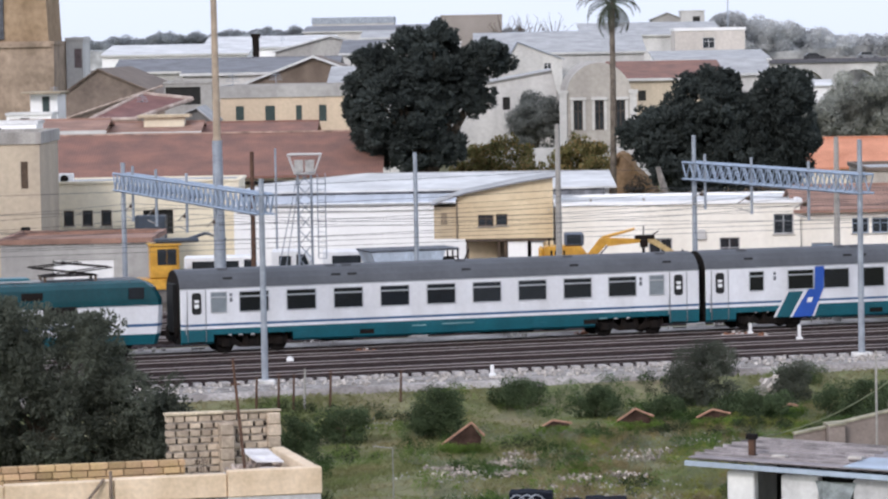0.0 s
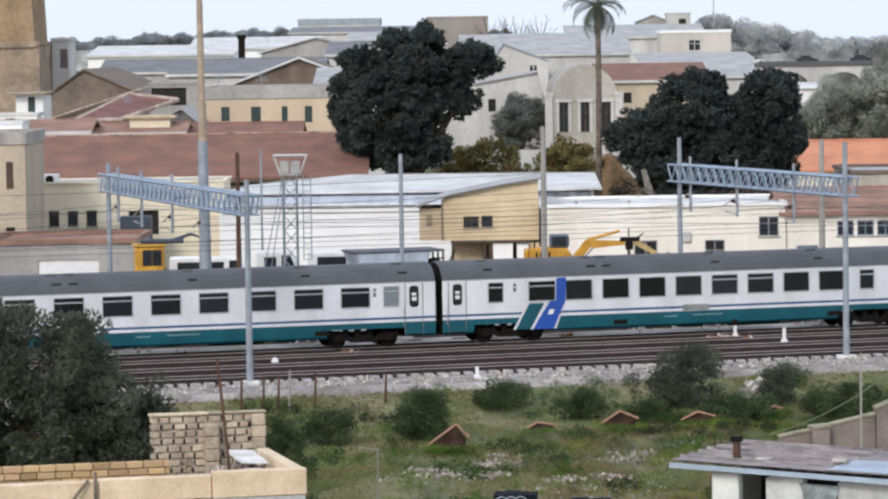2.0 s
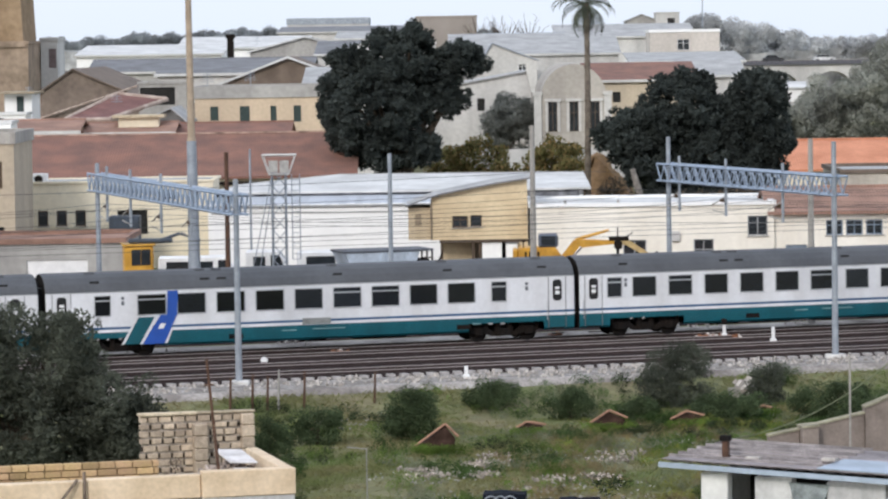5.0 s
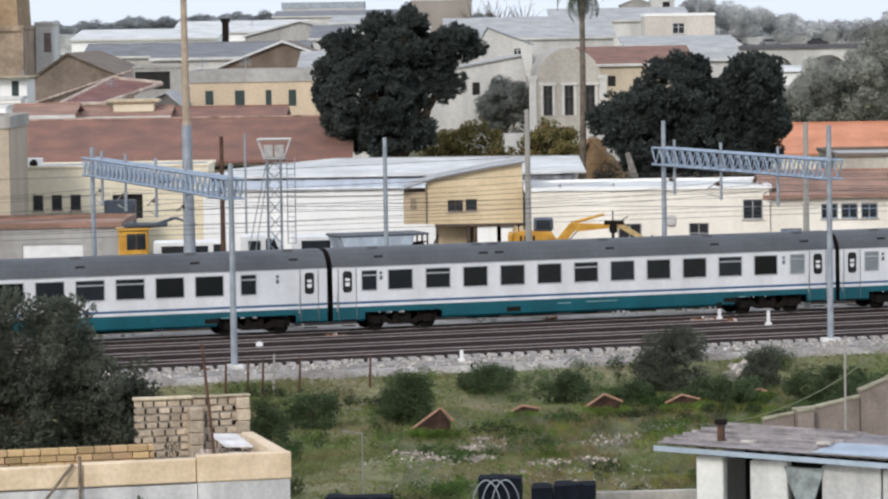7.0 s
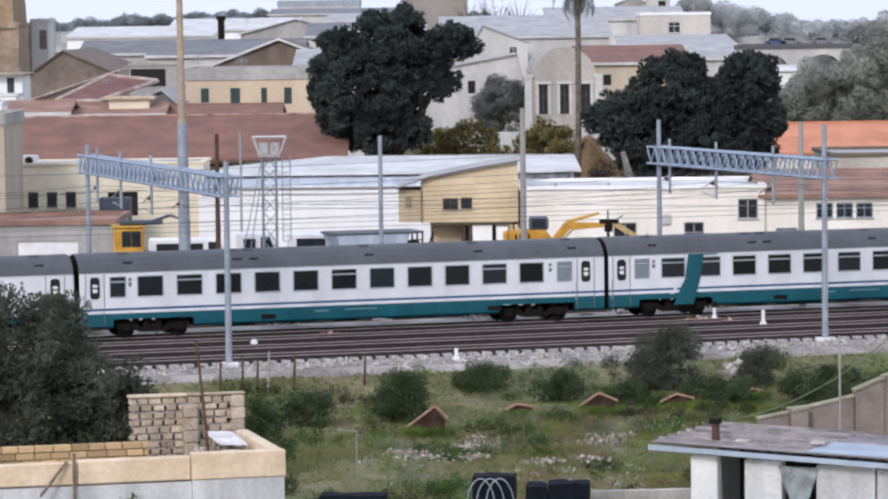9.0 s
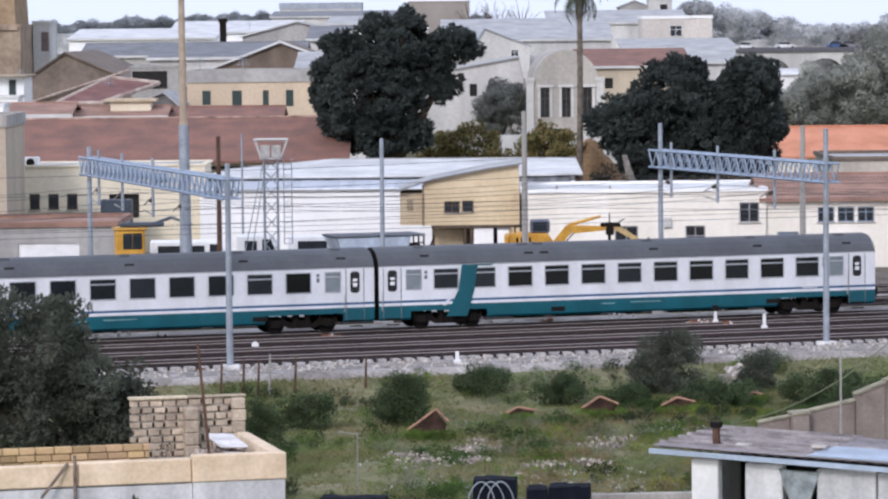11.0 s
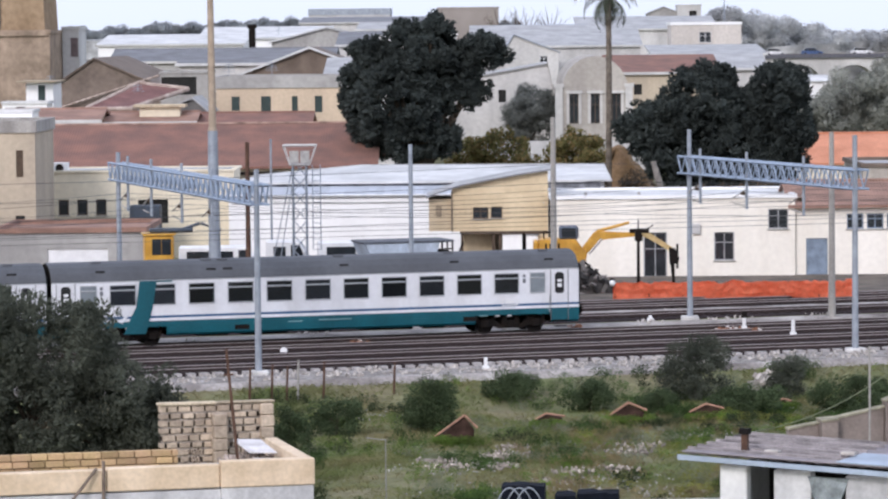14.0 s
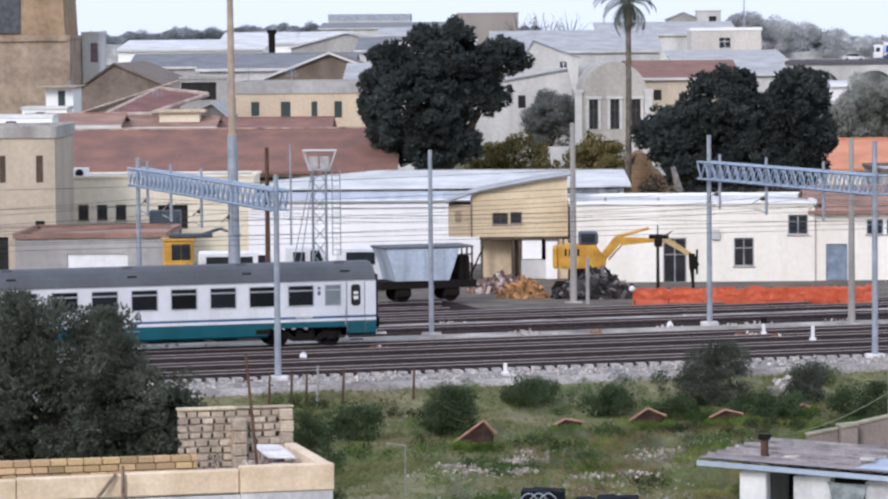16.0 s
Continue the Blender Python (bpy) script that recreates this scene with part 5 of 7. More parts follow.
pole("catenary_pole", "pale concrete catenary pole beside the excavator", 4.44, 200.6, 9.8, 0.2, 0.13, M_CONC)
pole("catenary_pole", "pale concrete catenary pole near the netting", 18.25, 184.2, 9.3, 0.19, 0.12, M_CONC)
pole("short_post", "short grey post beside the sidings", 5.2, 199.5, 2.4, 0.11, 0.1, M_CONC, False)
pole("rusty_pole", "rust-brown pole beside the tall mast", -12.5, 200, 8.6, 0.16, 0.11, M_RUST)
for q, h in ((-14.9, 2.0), (-11.7, 5.5)):
    pole("yard_post", "slim grey yard post", q, 209, h + 3, 0.07, 0.06, M_GALV, False)
MASTT = thing("floodlight_mast", "very tall two-stage mast, galvanised below and tan above", "mast", m=pose(-14.35, 200, -0.25))
bm_ = BM()
rod(bm_, (0, 0, 0), (-0.05, 0, 9.5), 0.36, 0.27, 16)
part("lower_stage", bm_, M_GALV, MASTT)
bm_ = BM()
rod(bm_, (-0.05, 0, 9.5), (-0.05, 0, 9.75), 0.27, 0.2, 16), rod(bm_, (-0.05, 0, 9.7), (-0.12, 0, 24), 0.21, 0.13, 16)
part("upper_stage", bm_, mat("tan_mast_paint", (0.42, 0.33, 0.24), 0.7, var=0.12), MASTT, "tan painted upper stage")
boxpart("base_block", MASTT, (-0.8, 0.8, -0.8, 0.8, 0, 0.35), M_CONC, bevel=0.05)


def lattice_tower():
    t = thing("lattice_tower", "grey lattice signal tower with ladder and top basket", "tower", m=pose(-9.85, 205, -0.25))
    for x in (-0.38, 0.38):
        for y in (-0.38, 0.38):
            bm = BM()
            bar(bm, (x, y, 0), (x, y, 7.6), 0.055)
            part("leg", bm, M_GALV, t)
    bm = BM()
    for k in range(9):
        z = k * 0.84
        for (xa, ya), (xb, yb) in (((-0.38, -0.38), (0.38, -0.38)), ((0.38, -0.38), (0.38, 0.38)), ((0.38, 0.38), (-0.38, 0.38)), ((-0.38, 0.38), (-0.38, -0.38))):
            bar(bm, (xa, ya, z), (xb, yb, z + 0.84), 0.03)
    part("bracing", bm, M_GALV, t)
    bm = BM()
    for z in (7.4, 8.5):
        for (xa, ya), (xb, yb) in (((-0.9, -0.8), (0.95, -0.8)), ((0.95, -0.8), (0.95, 0.8)), ((0.95, 0.8), (-0.9, 0.8)), ((-0.9, 0.8), (-0.9, -0.8))):
            bar(bm, (xa * (0.6 if z < 8 else 1), ya * (0.6 if z < 8 else 1), z), (xb * (0.6 if z < 8 else 1), yb * (0.6 if z < 8 else 1), z), 0.05)
    for x in (-0.9, 0.95):
        for y in (-0.8, 0.8):
            bar(bm, (x * 0.6, y * 0.6, 7.4), (x, y, 8.5), 0.04)
    part("basket", bm, M_PALEGREY, t, "pale top basket")
    for x in (-0.62, 0.0):
        boxpart("basket_panel", t, (x + 0.08, x + 0.6, -0.62, -0.58, 7.5, 8.2), mat("pale_panel", (0.45, 0.44, 0.42), 0.7))
    bm = BM()
    for x in (0.75, 1.2):
        bar(bm, (x, -0.5, 2.6), (x, -0.5, 7.4), 0.03)
    for k in range(16):
        bar(bm, (0.75, -0.5, 2.6 + 0.3 * k), (1.2, -0.5, 2.6 + 0.3 * k), 0.018)
    part("ladder", bm, M_GALV, t)
    bm = BM()
    bar(bm, (-2.0, 0.3, 0), (-0.4, 0, 7.3), 0.03), bar(bm, (-1.5, 0.3, 0), (-0.3, 0, 7.0), 0.03)
    part("stay", bm, M_GALV, t)
    return t


lattice_tower()
# overhead wires along the line: contact wire, carrier, feeders
for v, zc in ((0.0, 5.3), (-3.7, 5.3), (-8.0, 5.3), (8.6, 5.3), (13.6, 5.3)):
    for z, dr in ((zc, 0.0), (zc + 1.25, 0.55)):
        pts = []
        for ua, ub in ((-75, -44), (-44, -14.2), (-14.2, 14.2), (14.2, 45), (45, 80)):
            pts += sag(tf(ua, v, z), tf(ub, v, z), dr, 8)
        tagged(wire("overhead_wire", pts, 0.011, M_WIRE), "thin dark overhead line wire", "overhead wire", group="overhead wires")
for v, z in ((21, 6.3), (24, 5.2), (21, 4.5), (24, 7.2)):
    tagged(wire("feeder_wire", sag(tf(-60, v, z), tf(14, v, z), 0.5, 16) + sag(tf(14, v, z), tf(70, v, z), 0.6, 12), 0.014, M_WIRE), "thin feeder cable strung across the yard", "overhead wire", group="overhead wires")


# ---------------------------------------------------------------- plants
def leaf_cloud(rng, clumps, per, size, flat=0.6, spiky=False):
    """Leaves as small bent quads scattered through round clumps (x, y, z, radius)."""
    V, F = [], []
    for cx, cy, cz, r in clumps:
        n = max(6, int(per * r * r))
        d = rng.normal(size=(n, 3))
        d /= np.linalg.norm(d, axis=1)[:, None]
        rad = r * rng.uniform(0.35, 1.0, n) ** 0.5
        c = np.array((cx, cy, cz)) + d * rad[:, None] * np.array((1, 1, 0.85))
        a = rng.normal(size=(n, 3))
        a /= np.linalg.norm(a, axis=1)[:, None]
        a -= 0.45 * (a * d).sum(1)[:, None] * d
        a /= np.linalg.norm(a, axis=1)[:, None]
        if spiky:  # sprays that point outward and a little up
            a = d + 0.55 * rng.normal(size=(n, 3)) + np.array((0, 0, 0.25))
            a /= np.linalg.norm(a, axis=1)[:, None]
            d = rng.normal(size=(n, 3))
        b = np.cross(a, d + 0.3 * rng.normal(size=(n, 3)))
        b /= np.linalg.norm(b, axis=1)[:, None] + 1e-6
        s = size * rng.uniform(0.6, 1.35, n)[:, None]
        base = sum(len(v) for v in V)
        V.append(np.stack([c - a * s, c - b * s * flat, c + a * s, c + b * s * flat], 1).reshape(-1, 3))
        F.append(np.arange(n * 4).reshape(-1, 4) + base)
    return np.concatenate(V), np.concatenate(F)


def cloud_mesh(name, V, F, material):
    me = bpy.data.meshes.new(name)
    me.from_pydata(V.tolist(), [], F.tolist())
    me.materials.append(material)
    return me


def clumps_in(rng, blobs, r0, r1, n_per):
    """Clumps spread near the skin and inside of ellipsoids (x, y, z, rx, ry, rz)."""
    out = []
    for x, y, z, rx, ry, rz in blobs:
        n = int(n_per * (rx * rz) ** 0.9)
        for _ in range(n):
            d = rng.normal(size=3)
            d /= np.linalg.norm(d)
            k = rng.uniform(0.2, 1.0) ** 0.4
            out.append((x + d[0] * rx * k, y + d[1] * ry * k, z + d[2] * rz * k, rng.uniform(r0, r1)))
    return out


def tree(name, label, x, y, z0, blobs, material, leaf, per, r=(0.6, 1.3), n_per=5.0, trunk=0.35, seed=1, category="tree", bark=True, spiky=False):
    rng = np.random.default_rng(seed)
    t = thing(name, label, category, m=pose(x, y, z0))
    cl = clumps_in(rng, blobs, r[0], r[1], n_per)
    V, F = leaf_cloud(rng, cl, per, leaf, 0.42 if spiky else 0.6, spiky)
    part("crown", cloud_mesh("crown", V, F, material), None, t)
    if bark:
        bm = BM()
        top = max(b[2] for b in blobs) * 0.55
        pts = [Vector((0, 0, -0.3)), Vector((0.1 * trunk, 0, top * 0.5)), Vector((0.2 * trunk, 0.1, top))]
        rod(bm, pts[0], pts[1], trunk, trunk * 0.75, 9), rod(bm, pts[1], pts[2], trunk * 0.75, trunk * 0.5, 9)
        part("trunk", bm, M_BARK, t)
        for b in blobs:
            bm = BM()
            e = Vector((b[0] * 0.85, b[1] * 0.85, b[2]))
            mid = pts[1].lerp(e, 0.5) + Vector((0, 0, 0.3))
            rod(bm, pts[1], mid, trunk * 0.5, trunk * 0.3, 7), rod(bm, mid, e, trunk * 0.3, trunk * 0.08, 7)
            part("limb", bm, M_BARK, t)
    return t


tree("ficus_tree", "huge dark evergreen ficus tree behind the warehouse", -3.75, 267.5, -0.25,
     [(-1.9, 0, 9.9, 3.9, 4, 3.7), (-0.3, 0, 13.4, 3.2, 3, 2.2), (0.9, 0, 15.1, 1.5, 1.6, 0.95), (-0.9, 0, 14.9, 1.0, 1.2, 0.8), (-3.9, 0, 13.4, 1.3, 1.6, 1.1), (-4.9, 0, 11.8, 1.0, 1.2, 1.0), (-5.0, 0, 9.8, 0.95, 1.4, 1.3),
      (-4.3, 0, 8.2, 1.1, 1.4, 0.9), (4.3, 0, 13.9, 1.7, 1.8, 0.95), (5.5, 0, 13.1, 0.8, 1, 0.75), (2.9, 0, 12.5, 1.6, 1.8, 1.1), (4.1, 0, 10.5, 0.95, 1.1, 0.6), (3.0, 0, 11.1, 1.1, 1.3, 0.8), (3.8, 0, 9.7, 0.6, 0.8, 0.5),
      (-0.6, 0, 6.9, 2.8, 3, 1.8), (1.8, 0, 7.2, 1.0, 1.4, 1.2), (1.3, 0, 10.0, 1.6, 2, 1.4), (-2.6, 0, 12.5, 1.9, 1.8, 1.5), (1.5, 0, 12.0, 1.8, 2, 1.4), (-3.2, 0, 7.6, 1.8, 2, 1.4)], M_LEAF, 0.2, 300, r=(0.25, 0.7), n_per=24, trunk=0.6, seed=3, spiky=True)
tree("ficus_tree", "broad dark evergreen tree with two round crowns", 16.4, 262, -0.25,
     [(0.3, 0, 9.3, 3.4, 3.6, 3.0), (-3.2, 0, 8.4, 2.1, 2.6, 1.6), (-5.2, 0, 7.9, 1.1, 1.4, 0.85), (-2.3, 0, 6.3, 2.5, 2.6, 1.7), (5.8, 0, 9.5, 2.4, 3, 3.0), (5.1, 0, 7.2, 2.9, 3, 2.5), (7.4, 0, 7.4, 0.9, 1.2, 1.1), (2.0, 0, 6.7, 3.8, 3.4, 2.3),
      (0.8, 0, 11.4, 1.6, 1.8, 1.1), (6.2, 0, 11.7, 1.4, 1.6, 0.85), (7.1, 0, 10.6, 0.8, 1.2, 0.9), (3.2, 0.5, 9.2, 1.6, 2, 1.8), (-3.4, 0.3, 7.2, 2.2, 2, 1.5), (-1.4, 0.3, 8.2, 2.4, 2, 2.0), (-0.6, 0, 5.0, 3.4, 2.6, 1.5), (4.6, 0, 5.2, 3.2, 2.6, 1.5), (2.0, 0, 3.6, 5.0, 2.4, 1.5)],
     M_LEAF, 0.19, 300, r=(0.25, 0.65), n_per=24, trunk=0.5, seed=4, spiky=True)
for i, (x, y, z, rx, rz, m_) in enumerate(((1.9, 280, 5.4, 2.5, 1.9, M_YELLOWLEAF), (-0.5, 281, 5.0, 1.4, 1.6, M_YELLOWLEAF), (7.6, 275, 5.6, 2.3, 1.9, M_YELLOWLEAF), (9.6, 272, 4.6, 1.9, 1.6, M_YELLOWLEAF), (4.2, 276, 4.4, 1.6, 1.2, M_YELLOWLEAF))):
    tree("garden_shrub", "yellow-green overgrown shrub behind the depot", x, y, -0.25, [(0, 0, z, rx, 2, rz), (0.4, 0, z * 0.5, rx * 0.8, 1.6, z * 0.45)], m_, 0.13, 260, r=(0.4, 0.8), n_per=14, trunk=0.12, seed=20 + i, category="shrub")
tree("garden_tree", "grey-green tree against the barn wall", 6.5, 415, -0.25, [(0.3, 0, 5.8, 2.4, 2.4, 2.9), (-1.2, 0, 4.4, 1.9, 2, 2.3), (1.5, 0, 5, 1.6, 2, 2.8)], mat("blue_grey_leaves", (0.22, 0.235, 0.22), 0.95, var=0.25, scale=0.5, bump=0, island=0.2, through_light=0.35), 0.12, 260, r=(0.6, 1.1), n_per=8, seed=31)
tree("olive_tree", "large feathery grey-green olive tree beside the terrace", -15.6, 126.5, -1.1,
     [(0.6, 0, 4.4, 3.0, 2.4, 2.0), (3.2, 0, 3.0, 2.0, 2, 1.6), (4.0, 0, 2.0, 1.3, 1.2, 1.4), (-4.2, 0, 3.6, 2, 2, 2.4), (-2.0, 0, 4.6, 2.2, 2, 2.2), (0.0, 0, 2.4, 3.4, 2.4, 1.9), (3.6, 0, 1.5, 1.5, 1.4, 1.2), (-2.6, 0, 2.4, 2, 2, 2), (1.8, 0, 5.2, 1.4, 1.2, 1.1), (-0.9, 0, 6.0, 1.3, 1.2, 0.9), (-3.4, 0, 1.6, 2.6, 2, 1.6), (0.6, 0, 1.2, 2.8, 2, 1.4), (3.4, 0.3, 0.9, 1.5, 1.5, 1.0)], M_OLIVE, 0.085, 620, r=(0.2, 0.65), n_per=24, trunk=0.2, seed=5, spiky=True)
for i, (x, y, rx, rz, m_) in enumerate(((9.3, 152, 1.6, 1.4, M_OLIVE), (13.2, 152, 0.72, 0.95, M_OLIVE), (-1.65, 141, 1.05, 1.0, M_SHRUB), (4.7, 148, 0.95, 0.65, M_SHRUB), (-5.4, 140, 1.0, 0.75, M_SHRUB),
                                        (1.6, 151, 1.1, 0.6, M_SHRUB), (11.2, 146, 1.6, 0.6, M_SHRUB), (15.4, 147, 1.7, 0.75, M_SHRUB), (7.4, 146, 0.8, 0.5, M_SHRUB), (-7.0, 133, 0.9, 0.9, M_SHRUB), (16.5, 143, 1.5, 0.6, M_SHRUB))):
    tree("shrub", "wild grey-green shrub in the waste ground" if m_ is M_OLIVE else "low green bush among the weeds", x, y, ground_z(x, y), [(0, 0, rz * 0.95, rx, rx, rz), (0.3 * rx, 0, rz * 1.35, rx * 0.6, rx * 0.6, rz * 0.55), (-0.45 * rx, 0, rz * 0.7, rx * 0.6, rx * 0.7, rz * 0.6)],
         m_, 0.042, 1000, r=(0.2, 0.44), n_per=58, trunk=0.06, seed=40 + i, category="shrub")


for i, (x, y, rx, rz) in enumerate(((8.6, 252, 1.5, 2.2), (10.7, 254, 1.5, 2.6), (12.0, 247, 2.2, 1.4), (14.5, 249, 3.0, 1.5), (19.0, 250, 3.2, 1.7), (23.5, 251, 2.8, 1.5))):
    tree("dark_brush", "dark tangled brush behind the service building", x, y, -0.25, [(0, 0, 2.6, rx, 2, rz), (0.5, 0, 1.2, rx, 1.8, 1.3)], mat("dark_brush_leaves", (0.10, 0.09, 0.07), 0.95, var=0.35, scale=0.5, bump=0, island=0.3, tint=(0.26, 0.17, 0.10), through_light=0.25), 0.13, 240, r=(0.3, 0.7), n_per=10, trunk=0.1, seed=90 + i, category="brush", spiky=True)
stump = thing("bare_trunk", "pale bare leaning tree trunk before the bank", "tree", m=pose(12.3, 256, -0.25))
bm_ = BM()
rod(bm_, (1.3, 0, 0), (0.9, 0, 3.9), 0.34, 0.28, 9), rod(bm_, (0.9, 0, 3.9), (0.45, 0, 5.6), 0.28, 0.18, 9)
part("trunk", bm_, mat("pale_bark", (0.34, 0.31, 0.28), 0.95, var=0.25, scale=2), stump)


def palm(x, y, z0, h):
    t = thing("palm_tree", "tall slender palm with a tuft of drooping fronds", "tree", m=pose(x, y, z0))
    bm = BM()
    n = 22
    for k in range(n):
        a, b = h * k / n, h * (k + 1) / n
        rod(bm, (0.15 * math.sin(a * 0.12), 0, a), (0.15 * math.sin(b * 0.12), 0, b), 0.27 - 0.05 * k / n, 0.235 - 0.05 * k / n, 10)
    part("trunk", bm, M_PALMTRUNK, t)
    rng = random.Random(8)
    for k in range(34):
        bm = BM()
        yaw, el, L_ = rng.uniform(0, math.tau), rng.uniform(-0.9, 1.1), rng.uniform(2.0, 2.9)
        pts = []
        for j in range(9):
            s = j / 8
            e2 = el - 1.5 * s * s
            pts.append((pts[-1] if pts else Vector((0.1, 0, h))) + (Vector((math.cos(yaw) * math.cos(e2), math.sin(yaw) * math.cos(e2), math.sin(e2))) * (L_ / 8 if j else 0)))
        side = Vector((-math.sin(yaw), math.cos(yaw), 0))
        for j in range(8):
            rod(bm, pts[j], pts[j + 1], 0.025, 0.02, 4)
            for q in range(2):
                p = pts[j].lerp(pts[j + 1], q / 2)
                w = 0.55 * math.sin(math.pi * min(1, (j + q / 2 + 1.2) / 9.5))
                d = (pts[j + 1] - pts[j]).normalized()
                for sg in (-1, 1):
                    tip = p + side * sg * w + d * 0.25 - Vector((0, 0, 0.22))
                    bm.faces.new([bm.verts.new(v) for v in (p, p + d * 0.09, tip)])
        part("frond", bm, M_PALM, t)
    return t


palm(9.85, 265, -0.25, 17.4)

# grass of the waste ground: blades in tufts
rng_ = np.random.default_rng(11)
n_ = 260000
gx, gy = rng_.uniform(-13, 22, n_), rng_.uniform(104, 168, n_)
keep = np.array([lateral(x, y) < -20.1 and not (x < -4.5 and y < 118) and not (x > 5 and y < 112) for x, y in zip(gx, gy)])
dens = np.array([noise.noise(Vector((x * 0.18, y * 0.12, 9))) + 0.6 * noise.noise(Vector((x * 0.6, y * 0.45, 2))) for x, y in zip(gx, gy)])
keep &= dens > rng_.uniform(-0.55, 0.25, n_)
gx, gy, dens = gx[keep], gy[keep], dens[keep]
gz = np.array([ground_z(x, y) for x, y in zip(gx, gy)])
hh = rng_.uniform(0.05, 0.17, len(gx)) * (1 + 0.9 * np.clip(dens, 0, 1))
an = rng_.uniform(0, math.tau, len(gx))
wd = rng_.uniform(0.015, 0.05, len(gx))
lean = rng_.normal(0, 0.26, (len(gx), 2))
V_ = np.stack([np.stack([gx - np.cos(an) * wd, gy - np.sin(an) * wd, gz - 0.03], 1), np.stack([gx + np.cos(an) * wd, gy + np.sin(an) * wd, gz - 0.03], 1),
               np.stack([gx + lean[:, 0], gy + lean[:, 1], gz + hh], 1)], 1).reshape(-1, 3)
tagged(new("grass", cloud_mesh("grass", V_, np.arange(len(V_)).reshape(-1, 3), M_GRASS)), "uneven wild grass and weeds with dry stalks", "grass", kind="stuff")
# weeds of the waste ground: each kind grows in patches of many small clumps
def open_ground(x, y):
    return lateral(x, y) < -20.4 and not (x < -4.4 and y < 119) and not (x > 4.6 and y < 112.5)


for k_, (label_, colour_, patches_, lo_, hi_, tall_, leaf_, x0_, x1_, near_, far_) in enumerate((
        ("dry brown stalks and dead weeds in patches", (0.33, 0.255, 0.14), 60, 0.10, 0.26, 0.10, 0.024, 1, 11, 108, 146),
        ("pale grey-green fuzzy weeds in patches", (0.29, 0.31, 0.21), 70, 0.12, 0.30, 0.14, 0.024, -3, 19, 108, 160),
        ("dark olive brambles in patches", (0.055, 0.075, 0.036), 34, 0.15, 0.38, 0.14, 0.03, -9, 19, 108, 156),
        ("bright green young weeds in patches", (0.16, 0.25, 0.05), 74, 0.12, 0.30, 0.10, 0.026, -9, 19, 108, 158),
        ("yellow-green flowering weeds in patches", (0.30, 0.31, 0.07), 34, 0.10, 0.24, 0.12, 0.024, 4, 14, 114, 146),
        ("deep green broad-leaved weeds in patches", (0.075, 0.13, 0.04), 50, 0.15, 0.40, 0.16, 0.03, -9, 19, 108, 158))):
    cl_ = []
    for _ in range(patches_):
        px_, py_ = rng_.uniform(x0_, x1_), rng_.uniform(near_, far_)
        for _ in range(int(rng_.uniform(7, 24))):
            x, y = px_ + rng_.normal() * 0.55, py_ + rng_.normal() * 0.9
            if open_ground(x, y):
                r_ = rng_.uniform(lo_, hi_)
                cl_.append((x, y, ground_z(x, y) + tall_ + r_ * 0.35, r_))
    V_, F_ = leaf_cloud(rng_, cl_, 1500, leaf_)
    tagged(new("weeds", cloud_mesh("weeds", V_, F_, mat("weed_leaves_" + "abcdef"[k_], colour_, 0.95, var=0.3, scale=0.8, bump=0, island=0.15, through_light=0.4))), label_, "weeds", kind="stuff")


cl_ = []
for x, y, w in ((-0.73, 136.0, 1.65), (2.95, 141.5, 1.2), (6.1, 144.1, 1.6), (9.25, 144.0, 1.43), (12.7, 148.4, 0.65)):
    for _ in range(34):
        a, b = x + rng_.uniform(-0.6, 0.7) * w, y + rng_.uniform(-0.9, -0.3)
        cl_.append((a, b, ground_z(a, b) + 0.24, rng_.uniform(0.14, 0.32)))
V_, F_ = leaf_cloud(rng_, cl_, 1500, 0.028)
tagged(new("weeds", cloud_mesh("weeds", V_, F_, MATS["weed_leaves_d"])), "green weeds crowding the foot of the hutch gables", "weeds", kind="stuff")


def far_wood(label, x0, x1, y, ztop, n, r, seed, material=M_FARWOOD, depth=60, low=0):
    """A far belt of woodland with an uneven upper edge."""
    rng = np.random.default_rng(seed)
    cl = []
    for _ in range(n):
        x = rng.uniform(x0, x1)
        k = rng.uniform(0, 1)
        cl.append((x, y + rng.uniform(0, depth), low + (ztop(x) - low) * (1 - k * k) + rng.normal() * 0.6, rng.uniform(0.6, 1.2) * r))
    V, F = leaf_cloud(rng, cl, 260 / r / r, 0.14 * r)
    me = cloud_mesh("far_wood", V, F, material)
    return tagged(new("far_wood", me), label, "woodland", kind="stuff")


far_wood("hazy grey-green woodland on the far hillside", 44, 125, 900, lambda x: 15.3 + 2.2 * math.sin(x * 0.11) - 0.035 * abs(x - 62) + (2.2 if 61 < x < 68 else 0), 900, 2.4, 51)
# The ridge trees' base colour is greyed to carry the haze.
far_wood("thin line of dark trees on the far ridge", -170, 20, 1500, lambda x: 16.4 + 2.6 * math.exp(-((x + 92) / 34) ** 2) + 0.7 * math.sin(x * 0.13) + 0.6 * math.sin(x * 0.41), 1300, 2.6, 52, mat("hazed_ridge_trees", (0.36, 0.385, 0.40), 0.98, var=0.3, scale=0.06, fine=0.4, bump=0, through_light=0.4), low=6)
